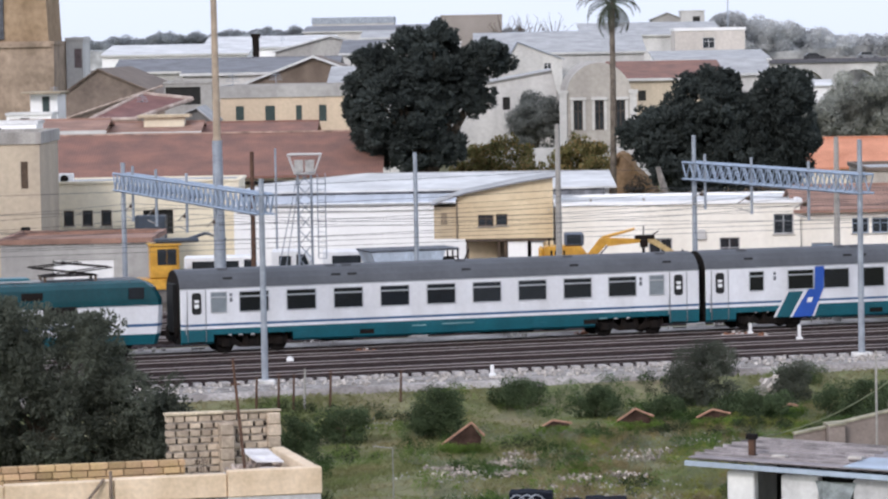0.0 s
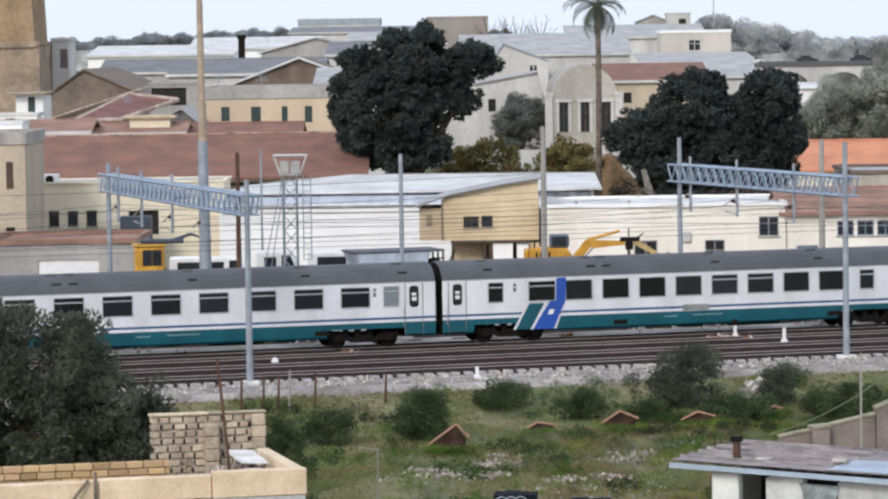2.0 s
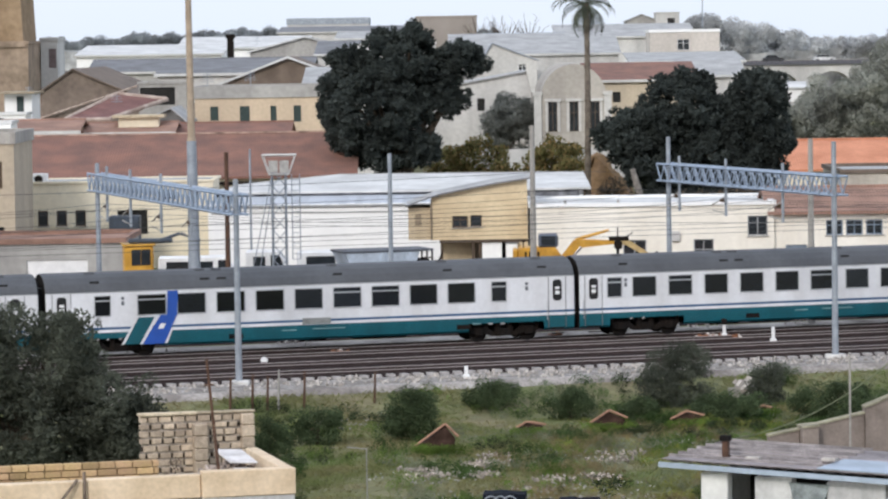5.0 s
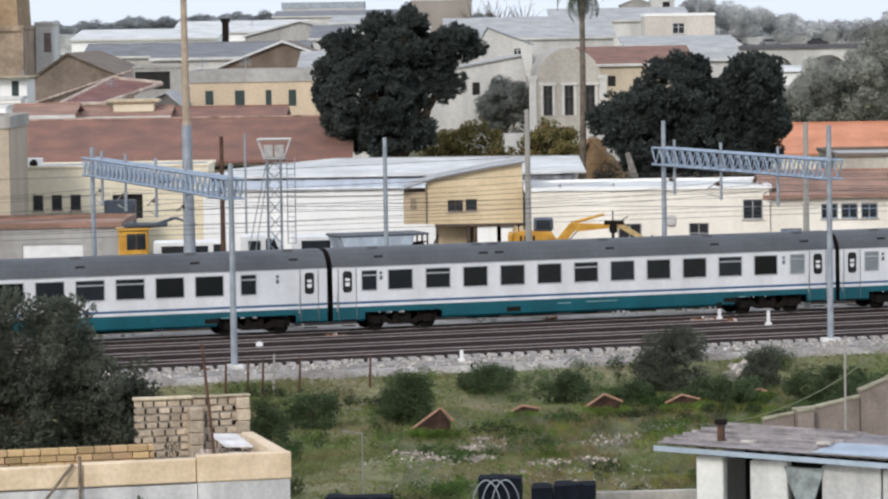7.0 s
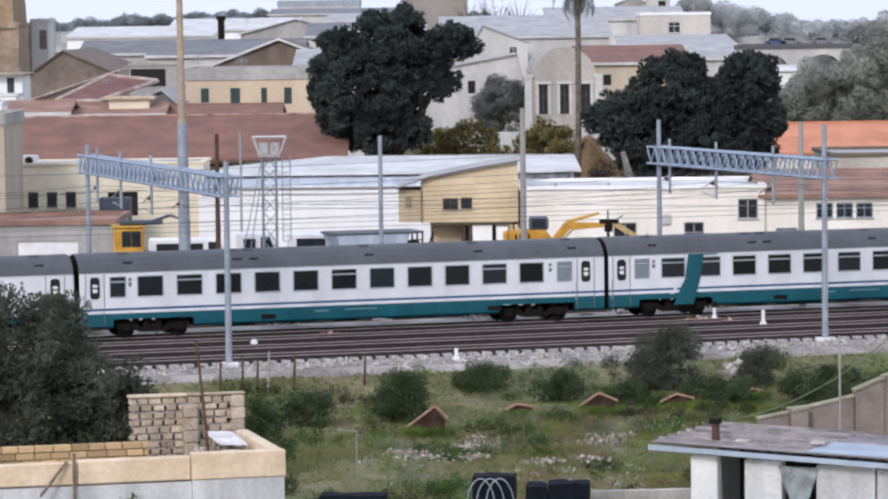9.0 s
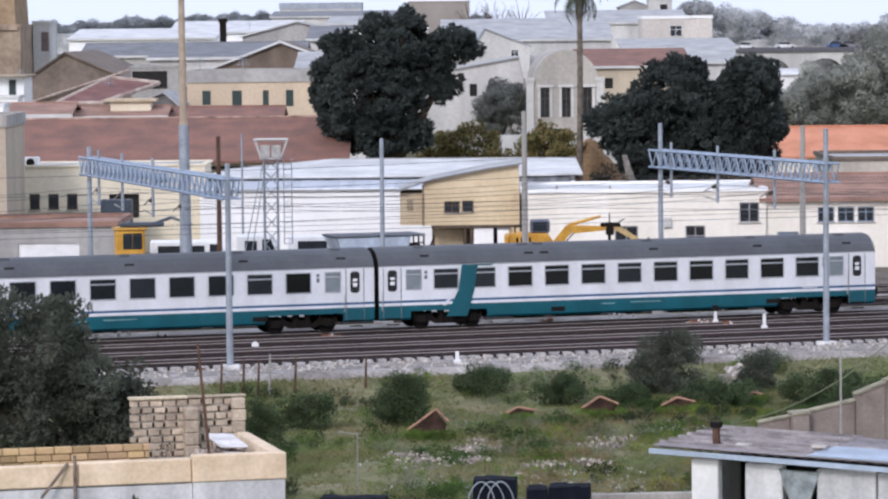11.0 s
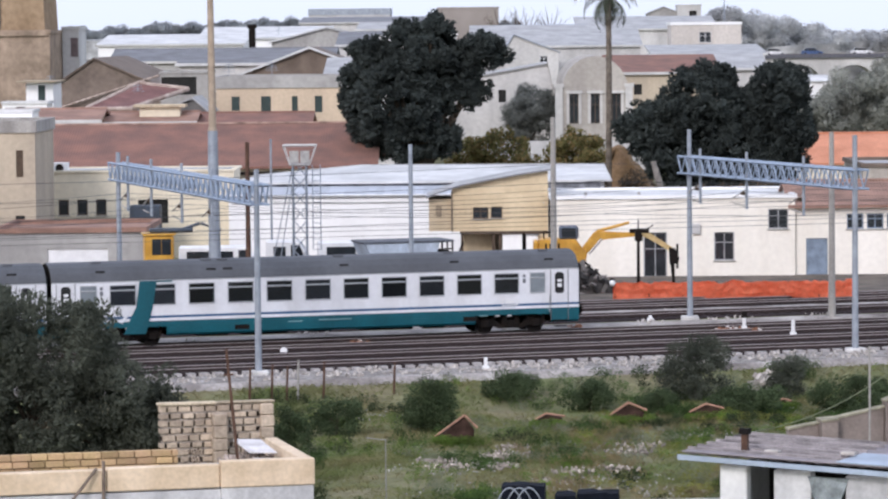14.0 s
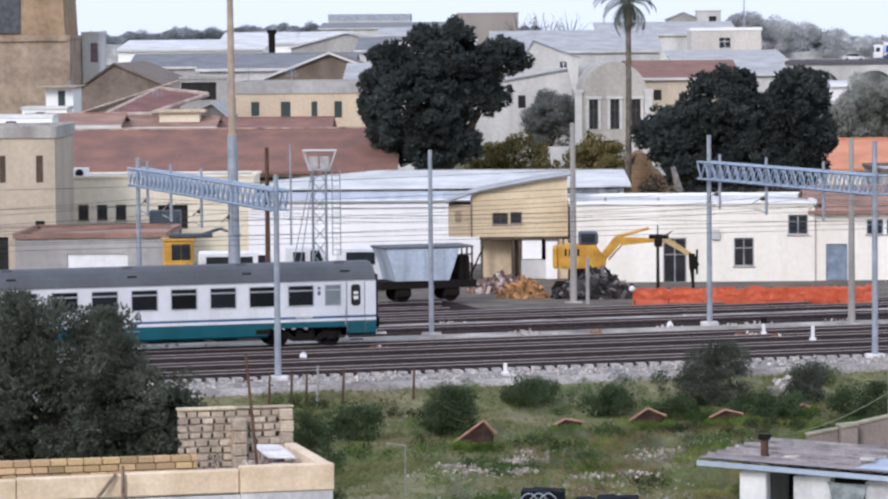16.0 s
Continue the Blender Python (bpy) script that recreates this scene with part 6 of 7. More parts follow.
# Foliage by the viaduct is lightened in its base colour for haze.
far_wood("grey-green trees below the viaduct", 35, 76, 430, lambda x: 2.0 + 2.6 * min(1, max(0, (x - 35) / 3)) + 3.4 * min(1, max(0, (x - 43.0) / 3)) + 4.5 * min(1, max(0, (x - 50.5) / 3)) + 0.5 * math.sin(x * 0.9), 900, 1.3, 53, mat("haze_lightened_foliage", (0.38, 0.39, 0.34), 0.98, var=0.3, scale=0.12, bump=0, island=0.15, through_light=0.4), depth=30, low=-0.2)
far_wood("grey shrubs on the slope by the viaduct", 28, 60, 560, lambda x: 4.0 + 1.2 * math.sin(x * 0.4), 260, 1.6, 54, mat("haze_lightened_foliage", (0.38, 0.39, 0.34)), depth=60, low=-0.2)
# low rising ground under the far woods
bm_ = BM()
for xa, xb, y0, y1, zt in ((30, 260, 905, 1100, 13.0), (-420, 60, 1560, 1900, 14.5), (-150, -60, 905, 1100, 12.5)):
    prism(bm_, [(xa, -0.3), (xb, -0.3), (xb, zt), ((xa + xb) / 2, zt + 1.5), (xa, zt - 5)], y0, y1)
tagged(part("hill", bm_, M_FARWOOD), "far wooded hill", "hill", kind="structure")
bm_ = BM()
rng2 = random.Random(6)
for bx in (6.0, 9.5, 12.0, 16.5):
    for _ in range(16):
        a = rng2.uniform(-1.1, 1.1)
        L_ = rng2.uniform(2, 4.6)
        b = Vector((bx + math.sin(a) * L_, 760, 15.4 + math.cos(a) * L_))
        rod(bm_, (bx, 760, 14.0), b, 0.1, 0.03, 4)
        rod(bm_, b, b + Vector((rng2.uniform(-1, 1), 0, rng2.uniform(0, 1))), 0.03, 0.015, 4)
    rod(bm_, (bx, 760, -0.2), (bx, 760, 14.2), 0.22, 0.14, 6)
tagged(part("bare_trees", bm_, M_BARK), "leafless trees on the skyline", "tree", kind="stuff")
bm_ = BM()
prism(bm_, [(9.4, -0.3), (15.0, -0.3), (13.0, 3.4), (11.6, 5.6), (10.6, 6.0), (9.8, 4.4)], 268, 272)
bmesh.ops.subdivide_edges(bm_, edges=bm_.edges, cuts=5, use_grid_fill=True)
for v in bm_.verts:
    v.co += Vector((0.5, 0.9, 0.6)) * noise.noise(v.co * 0.9)
tagged(part("earth_bank", bm_, M_EARTHBANK), "steep orange earth bank behind the depot", "bank", kind="structure")
house("garden_wall", "pale garden wall behind the shrubs", -2.0, 14.0, 288, 288.4, -0.25, 5.9, M_PALEGREY, [], None, category="wall", kind="structure")


# ---------------------------------------------------------------- yard things
def heap(name, label, x0, x1, y, z1, material, n, size, seed, category):
    """A tipped heap of broken pieces over a low mound."""
    rng = random.Random(seed)
    bm = BM()
    cx, w = (x0 + x1) / 2, (x1 - x0) / 2
    for _ in range(n):
        a, r = rng.uniform(0, math.tau), rng.uniform(0, 1) ** 0.6
        x, yy = cx + math.cos(a) * r * w, y + math.sin(a) * r * w * 0.6
        z = G + (z1 - G) * max(0, (1 - r) ** 0.75) * rng.uniform(0.5, 1.0)
        m = Matrix.LocRotScale((x, yy, z), Euler([rng.uniform(0, 6) for _ in range(3)]), [rng.uniform(0.4, 1.3) * size * k for k in (1.5, 0.8, 0.5)])
        bmesh.ops.create_cube(bm, size=1, matrix=m)
    core = BM()
    bmesh.ops.create_icosphere(core, subdivisions=3, radius=1, matrix=Matrix.Translation((cx, y, G - 0.1)) @ Matrix.Diagonal((w * 0.85, w * 0.5, (z1 - G) * 0.72, 1)))
    for v in core.verts:
        v.co += Vector((1, 1, 1)) * 0.14 * noise.noise(v.co * 2.2)
    t = thing(name, label, category)
    part("mound", core, material, t)
    tagged(part("rubble", bm, material, t), kind="stuff")
    return t


heap("scrap_heap", "heap of dark metal scrap in front of the excavator", 3.3, 8.3, 204.2, 1.75, M_SCRAP, 240, 0.34, 2, "scrap heap")
heap("timber_heap", "heap of splintered orange timber", 0.2, 3.2, 205, 1.0, M_TIMBER, 160, 0.34, 3, "debris heap")
heap("sleeper_heap", "pile of reddish and pale rubble by the wagon", -1.6, 2.4, 209, 1.0, mat("brown_debris", (0.30, 0.19, 0.16), 0.95, var=0.3, island=0.5, tint=(0.55, 0.48, 0.45)), 170, 0.34, 5, "debris heap")


def excavator():
    t = thing("excavator", "yellow excavator with raised folded boom beside scrap", "excavator", m=pose(3.7, 206.5, G))
    bm = BM()
    prism(bm, [(0.0, 1.75), (0.25, 1.62), (2.65, 1.62), (2.75, 2.2), (2.45, 2.5), (2.1, 2.98), (0.0, 2.98)], -1.1, 1.1)
    bmesh.ops.bevel(bm, geom=list(bm.edges), offset=0.07, segments=2, affect="EDGES")
    part("engine_housing", bm, M_MACHINE, t)
    boxpart("counterweight", t, (-0.3, -0.01, -1.05, 1.05, 1.62, 2.9), M_MACHINE, bevel=0.1)
    for k in range(4):
        boxpart("vent_slot", t, (0.35 + 0.24 * k, 0.47 + 0.24 * k, -1.115, -1.095, 2.35, 2.75), M_UNDER)
    cab = boxpart("cab", t, (1.15, 2.25, -1.0, 0.1, 2.985, 3.72), mat("blue_grey_cab", (0.10, 0.12, 0.16), 0.5, var=0.2), "blue-grey glazed cab", bevel=0.08)
    boxpart("cab_window", cab, (1.3, 2.1, -1.02, -0.99, 3.1, 3.62), M_PANE)
    boxpart("cab_window", cab, (2.24, 2.27, -0.9, 0.0, 3.1, 3.6), M_PANE)
    for y in (-0.9, 0.9):
        bm = BM()
        bar(bm, (0.3, y, 2.98), (0.3, y, 3.35), 0.03), bar(bm, (0.3, y, 3.35), (1.0, y, 3.35), 0.03), bar(bm, (1.0, y, 3.35), (1.0, y, 2.98), 0.03)
        part("guard_rail", bm, M_UNDER, t)
    for y in (-1.15, 0.75):
        bm = BM()
        prism(bm, [(-0.4, 0.35), (-0.1, 0.02), (2.9, 0.02), (3.2, 0.35), (2.9, 0.8), (-0.1, 0.8)], y, y + 0.45)
        part("crawler_track", bm, M_UNDER, t)
    boxpart("turntable", t, (0.6, 2.2, -0.8, 0.8, 0.8, 1.56), M_UNDER)
    bm = BM()
    prism(bm, [(2.4, 2.35), (2.75, 2.1), (3.5, 2.9), (5.5, 3.06), (5.5, 3.28), (3.75, 3.36), (3.2, 3.35)], -0.2, 0.2)
    bmesh.ops.bevel(bm, geom=list(bm.edges), offset=0.03, segments=1, affect="EDGES")
    part("boom", bm, M_MACHINE, t)
    bm = BM()
    prism(bm, [(5.9, 3.30), (6.3, 3.30), (7.75, 2.35), (7.6, 2.15), (6.2, 2.98), (5.9, 3.05)], -0.14, 0.14)
    part("arm", bm, mat("faded_machine_yellow", (0.62, 0.45, 0.20), 0.6, var=0.2, scale=2), t)
    bm = BM()
    rod(bm, (2.85, -0.3, 2.1), (3.6, -0.3, 2.95), 0.08)
    part("ram", bm, M_STEEL, t)
    bm = BM()
    rod(bm, (3.3, 0, 3.36), (5.2, 0, 3.86), 0.1, 0.08)
    part("ram", bm, M_MACHINE, t, "yellow upper ram")
    bm = BM()
    prism(bm, [(7.45, 2.45), (7.8, 2.35), (8.05, 1.75), (7.85, 1.5), (7.5, 1.45)], -0.25, 0.25)
    part("hammer_bracket", bm, M_UNDER, t)
    bm = BM()
    rod(bm, (7.65, 0, 1.5), (7.72, 0, 0.4), 0.12, 0.08)
    part("hammer", bm, M_UNDER, t, "dark hydraulic hammer")
    return t


excavator()
post_ = thing("switch_post", "dark post with a crossed switch head", "post", m=pose(9.15, 201.0, G))
bm_ = BM()
rod(bm_, (0, 0, 0), (0, 0, 3.5), 0.1, 0.08, 8)
part("shaft", bm_, M_UNDER, post_)
boxpart("cross_arm", post_, (-0.5, 0.62, -0.12, 0.12, 3.55, 3.78), M_UNDER, bevel=0.05)
boxpart("switch_box", post_, (-0.2, 0.25, -0.18, 0.18, 3.1, 3.54), M_UNDER, bevel=0.05)
bm_ = BM()
rod(bm_, (0, 0, 3.78), (0, 0, 4.3), 0.035), rod(bm_, (0.5, 0, 3.8), (0.85, 0, 4.0), 0.03)
part("spike", bm_, M_UNDER, post_)


def hopper_wagon():
    t = thing("hopper_wagon", "pale blue-grey hopper wagon on a siding", "railway wagon", m=Matrix.Translation(tf(1.6, 25.5)) @ pose(0, 0, 0, 0, 0, 18))
    bm = BM()
    prism(bm, [(0.0, 3.0), (0.35, 2.2), (0.6, 1.2), (3.7, 1.2), (4.05, 2.2), (4.3, 3.0)], -1.3, 1.3)
    part("hopper", bm, M_WAGON, t)
    boxpart("hopper_rim", t, (-0.08, 5.1, -1.36, 1.36, 2.98, 3.1), mat("dark_rim", (0.10, 0.11, 0.13), 0.7), bevel=0.03)
    for x in (1.1, 2.2, 3.3):
        boxpart("rib", t, (x, x + 0.09, -1.36, -1.3, 1.22, 2.97), M_WAGON)
    boxpart("underframe", t, (-0.2, 5.3, -1.25, 1.25, 0.78, 1.18), M_UNDER)
    bm = BM()
    for x in (4.45, 4.75, 5.05):
        bar(bm, (x, -1.2, 1.2), (x, -1.2, 2.97), 0.05)
    for z in (1.6, 2.1, 2.6):
        bar(bm, (4.4, -1.2, z), (5.1, -1.2, z), 0.04)
    bar(bm, (4.9, -1.2, 1.3), (5.7, -1.2, 2.97), 0.05)
    part("end_ladder", bm, M_UNDER, t)
    boxpart("brake_box", t, (4.35, 5.0, -0.9, 0.9, 1.2, 2.5), M_UNDER, bevel=0.04)
    for x in (1.1, 3.9):
        boxpart("axle_box", t, (x - 0.45, x + 0.45, -1.16, -1.02, 0.3, 0.79), M_UNDER, bevel=0.08)
        put("wheelset", WHEELS, t, pose(x, 0, 0.45))
    return t


hopper_wagon()


def rail_trolley():
    t = thing("track_machine", "yellow track maintenance trolley with glazed cab", "track machine", m=pose(-18.75, 205, -0.15, 0, 0, 8))
    boxpart("deck", t, (-1.6, 3.6, -1.1, 1.1, 0.9, 1.5), M_MACHINE, bevel=0.05)
    cab = boxpart("cab", t, (0.0, 1.65, -1.1, 1.1, 1.5, 3.4), M_MACHINE, bevel=0.1)
    for x in (0.5, 1.05):
        boxpart("cab_window", cab, (x - 0.1, x + 0.42, -1.13, -1.09, 2.3, 3.2), M_PANE)
    boxpart("cab_roof", cab, (-0.1, 1.75, -1.2, 1.2, 3.4, 3.5), M_MACHINE)
    bm = BM()
    bar(bm, (1.4, 0, 3.4), (3.2, 0, 4.0), 0.09), bar(bm, (3.2, 0, 4.0), (4.4, 0, 3.6), 0.07), box(bm, 0.3, 2.8, -0.3, 0.3, 3.52, 3.75, bevel=0.05)
    part("crane_arm", bm, mat("dark_blue_machine", (0.06, 0.08, 0.11), 0.6), t)
    for x in (-0.6, 2.6):
        put("wheelset", WHEELS, t, pose(x, 0, 0.45))
    return t


rail_trolley()


def van(label, x, y, z, w, h, yaw, material):
    """A delivery van seen over the train: body, windows, wheels."""
    t = thing("van", label, "van", m=pose(x, y, z, 0, 0, yaw))
    bm = BM()
    prism(bm, [(0, 0.35), (w, 0.35), (w, h * 0.55), (w - 0.5, h * 0.62), (w - 1.0, h), (0.05, h)], -0.95, 0.95)
    bmesh.ops.bevel(bm, geom=list(bm.edges), offset=0.06, segments=1, affect="EDGES")
    part("body", bm, material, t)
    bm = BM()
    prism(bm, [(w - 1.5, h * 0.62), (w - 0.62, h * 0.62), (w - 1.0, h * 0.93), (w - 1.5, h * 0.93)], -0.97, -0.94)
    part("side_window", bm, M_PANE, t)
    boxpart("side_window", t, (0.5, w - 1.8, -0.965, -0.94, h * 0.62, h * 0.9), M_PANE)
    for dx in (0.8, w - 0.8):
        for yy in (-0.9, 0.75):
            bm = BM()
            rod(bm, (dx, yy, 0.33), (dx, yy + 0.16, 0.33), 0.33, 0.33, 16)
            part("wheel", bm, M_RUBBER, t)
    return t


van("white delivery van parked in the yard", -17.2, 210, G, 5.0, 2.5, 3, M_WHITEPL)
van("white truck cab parked below the lattice tower", -12.0, 208, G, 3.0, 2.9, 0, M_WHITEPL)
van("white van parked by the warehouse", -9.2, 212, G, 4.0, 2.6, 5, M_WHITEPL)
boxpart("roof", tagged(thing("tool_container", "dark blue open store in front of the cream block", "container", m=pose(-22.5, 236, G)), ""), (0, 2.0, 0, 1.5, 0, 3.7), mat("dark_blue_store", (0.05, 0.07, 0.10), 0.6, var=0.2), bevel=0.05)
# air conditioner boxes
AC = thing("air_conditioner", "white air conditioner unit on the cream block", "air conditioner", m=pose(-28.0, 241, 5.4))
boxpart("casing", AC, (0, 1.0, 0, 0.5, 0, 0.75), M_WHITEPL, bevel=0.04)
bm_ = BM()
rod(bm_, (0.4, -0.01, 0.38), (0.4, -0.03, 0.38), 0.28, 0.28, 16)
part("fan_grille", bm_, M_UNDER, AC)


def netting():
    """Sagging orange safety netting on thin stakes, rumpled along its length."""
    t = thing("safety_netting", "rumpled orange plastic safety netting along the yard", "netting")
    bm = BM()
    n, rows = 150, 8
    grid = []
    for k in range(n + 1):
        x = 7.6 + 13.2 * k / n
        y = 197.6 + 0.35 * noise.noise(Vector((x * 0.8, 0, 0)))
        top = 0.82 + 0.14 * noise.noise(Vector((x * 1.3, 5, 0))) + 0.08 * noise.noise(Vector((x * 4, 5, 0)))
        if k > n - 6:
            top *= 1.15
        grid.append([bm.verts.new((x, y + 0.10 * noise.noise(Vector((x * 2.2, j * 0.5, 2))) - 0.05 * j, G + 0.01 + (top - G) * j / rows)) for j in range(rows + 1)])
    for a, b in zip(grid, grid[1:]):
        for j in range(rows):
            bm.faces.new((a[j], b[j], b[j + 1], a[j + 1]))
    bmesh.ops.solidify(bm, geom=bm.faces, thickness=0.02)
    part("net", bm, M_ORANGE, t)
    for k in range(8):
        bm = BM()
        x = 7.7 + 1.86 * k
        rod(bm, (x, 197.5, G), (x, 197.45, 0.85), 0.025)
        part("stake", bm, M_RUST, t)
    bm = BM()
    bmesh.ops.create_uvsphere(bm, u_segments=12, v_segments=8, radius=0.17, matrix=Matrix.Translation((7.55, 197.1, 0.8)))
    part("end_cap", bm, M_WHITEPL, t, "white end cap")
    return t


netting()


def marker(x, y, z, h, label, dwarf=False):
    t = thing("marker_post", label, "marker post", m=pose(x, y, z))
    bm = BM()
    box(bm, -0.08, 0.08, -0.07, 0.07, 0, h, bevel=0.02)
    part("post", bm, M_WHITEPL, t)
    bm = BM()
    box(bm, -0.16, 0.16, -0.12, 0.12, -0.05, 0.18, bevel=0.03)
    part("foot", bm, M_WHITEPL, t)
    if dwarf:
        boxpart("lamp_head", t, (-0.14, 0.14, -0.1, 0.1, h, h + 0.3), M_UNDER, bevel=0.03)
    return t


for u, v, h, dw in ((-5.0, -16.93, 0.55, False), (14.2, -5.9, 0.75, False), (13.3, -1.9, 0.6, True), (11.0, 5.0, 0.3, False), (-10.93, -5.05, 0.25, False)):
    marker(*tf(u, v, -0.17), h, "small white marker post between the tracks", dw)


def pieces(name, label, spots, material, size, seed, category, n=14):
    rng = random.Random(seed)
    bm = BM()
    for x, y, z, r in spots:
        for _ in range(n):
            a, k = rng.uniform(0, math.tau), rng.uniform(0, 1) ** 0.7
            m = Matrix.LocRotScale((x + math.cos(a) * k * r, y + math.sin(a) * k * r, z + rng.uniform(0, 0.08)), Euler([rng.uniform(0, 6) for _ in range(3)]), [rng.uniform(0.5, 1.5) * size * q for q in (1.3, 0.9, 0.6)])
            bmesh.ops.create_cube(bm, size=1, matrix=m)
    return tagged(part(name, bm, material), label, category, kind="stuff")


spots_ = [(*tf(u, v, -0.16), r) for u, v, r in ((-30, -16.5, 1), (-22, -16.8, 1.4), (-19, -16.8, 1.2), (-12, -16.8, 1), (-6, -16.8, 1.2), (-2, -16.8, 1.5), (4, -16.8, 1.2), (9, -16.8, 1.4), (13, -16.8, 1.3), (18, -16.8, 1.8), (-7, 4.4, 1.2), (2.5, 4.2, 1.0), (10.8, 4.4, 1.0), (15, 4.6, 1.5), (20, 4.4, 1.2), (-15, 4.2, 1.2), (6, 9.9, 0.8), (14, 10.4, 1), (1, 11, 1))]
spots_ += [(*tf(-34 + 0.9 * k, -16.4 + 1.4 * math.sin(k * 1.7), -0.17), 1.0) for k in range(70)]
pieces("pale_stones", "scattered pale limestone lumps beside the tracks", spots_, M_STONES, 0.10, 5, "stones", 14)
pieces("rubble_patch", "patch of pale pinkish rubble and litter among the weeds", [(x, y, ground_z(x, y) + 0.14, r) for x, y, r in ((0.7, 130, 0.8), (1.3, 132.5, 1.0), (0.9, 128.5, 0.7), (1.5, 135.0, 0.9), (0.8, 131.5, 0.7), (5.6, 132, 0.9), (6.2, 135, 1.0), (5.0, 128, 0.9), (3.4, 127, 0.8), (2.6, 124, 0.8), (-1.4, 130, 0.8), (-1.0, 127, 0.8))], mat("dusty_pink_rubble", (0.47, 0.41, 0.36), 0.95, var=0.25, scale=2, island=0.4), 0.085, 6, "rubble", 44)
pieces("litter", "scattered pale stones and litter in the grass", [(x, y, ground_z(x, y) + 0.08, 2.2) for x, y in ((-1.0, 127), (-0.4, 122), (2.5, 121), (4.6, 124), (5.2, 135), (8.2, 138), (-4, 146), (6.0, 121))], mat("pale_litter", (0.42, 0.40, 0.36), 0.95, var=0.2, island=0.35), 0.055, 8, "litter", 60)
pieces("broken_slabs", "broken pale concrete slabs tipped on the grass", [(12.45, 154.2, ground_z(12.45, 154.2) + 0.5, 0.5), (12.45, 154.0, ground_z(12.4, 154) + 0.2, 0.6)], M_STONES, 0.42, 7, "slabs", 9)
pieces("track_litter", "rusty and pale scraps lying between the rails", [(*tf(u, v, -0.13), 0.5) for u, v in ((12.6, -2.0), (12.0, -2.3), (13.4, -3.0), (-6.5, -2.2), (6.0, 2.6))], mat("rusty_scraps", (0.40, 0.17, 0.09), 0.9, var=0.3, island=0.3, tint=(0.62, 0.58, 0.55)), 0.13, 15, "litter", 9)
for x, y, w in ((-6.0, 180.3, 1.6), (3.2, 178.2, 1.0), (1.9, 179.2, 1.3), (16.2, 181.5, 2.2), (20, 182.5, 2.4), (-13.5, 171.8, 2.2)):
    heap("gravel_mound", "low mound of white gravel between tracks", x - w / 2, x + w / 2, y, 0.08, M_STONES, 18, 0.12, int(y * 10), "gravel mound")


def ridge_cap(x, y, w, h, skew):
    """The gabled end of a sunken hutch: two runs of clay capping over a low pier."""
    t = thing("hutch_gable", "low gable with terracotta capping half sunk in weeds", "hutch", m=pose(x, y, ground_z(x, y) - 0.18, 0, 0, 12), group="sunken hutches")
    z = 0.52
    a, b, c = (-w * 0.5, z), (w * skew, z + h), (w * 0.5, z + h * 0.35)
    bm = BM()
    prism(bm, [(a[0] + 0.3, 0), (c[0] - 0.2, 0), (c[0] - 0.1, c[1] - 0.06), (b[0], b[1] - 0.06), (a[0] + 0.2, a[1])], 0.06, 0.5)
    part("pier", bm, mat("dark_brick_gable", (0.085, 0.05, 0.038), 0.95, var=0.3, scale=2), t)
    for p, q in ((a, b), (b, c)):
        L_ = math.hypot(q[0] - p[0], q[1] - p[1])
        n = max(2, int(L_ / 0.33))
        for k in range(n):
            e0, e1 = k / n, (k + 0.97) / n
            bm = BM()
            rod(bm, (p[0] + (q[0] - p[0]) * e0, 0.0, p[1] + (q[1] - p[1]) * e0), (p[0] + (q[0] - p[0]) * e1, 0.0, p[1] + (q[1] - p[1]) * e1), 0.04, 0.046, 8)
            part("capping_tile", bm, mat("terracotta_capping", (0.46, 0.25, 0.17), 0.85, var=0.2, scale=3, stain=(0.30, 0.17, 0.11)), t)
    return t


for x, y, w, h, sk in ((-0.73, 136.0, 1.65, 0.78, 0.2), (2.95, 141.5, 1.2, 0.22, -0.15), (6.1, 144.1, 1.6, 0.51, 0.02), (9.25, 144.0, 1.43, 0.31, -0.02), (12.7, 148.4, 0.65, 0.16, -0.05)):
    ridge_cap(x, y, w, h, sk)

# ---------------------------------------------------------------- the terrace in the foreground
TER = Matrix.Translation((-4.88, 108.0, 0)) @ pose(0, 0, 0, 0, 0, 14)
terrace = thing("roof_terrace", "flat roof terrace with cream coping over whitewashed walls", "building", m=TER)
bm_ = BM()
box(bm_, -16, -2.82, 0.06, 5.6, -1.6, 0.95)
part("wall", bm_, M_WHITEWASH, terrace)
bm_ = BM()
box(bm_, -2.8, 0, 0.0, 5.9, -1.6, 1.05)
part("wall", bm_, M_WHITEWASH, terrace, "grey whitewashed wall")
for x0, x1, z1, yy in ((-16.0, -9.5, 1.63, 0.05), (-9.48, -6.25, 1.66, 0.04), (-6.23, -2.84, 1.70, 0.03), (-2.82, 0.04, 1.80, -0.06)):
    boxpart("parapet_block", terrace, (x0, x1, yy, yy + 0.42, 1.0, z1), M_CAP, "cream rendered parapet", bevel=0.03)
boxpart("parapet_block", terrace, (-0.36, 0.03, 0.37, 5.9, 1.06, 1.79), M_CAP, bevel=0.03)
boxpart("terrace_floor", terrace, (-15.9, -0.4, 0.5, 5.5, 0.96, 1.0), M_CONC)
rng3 = random.Random(12)


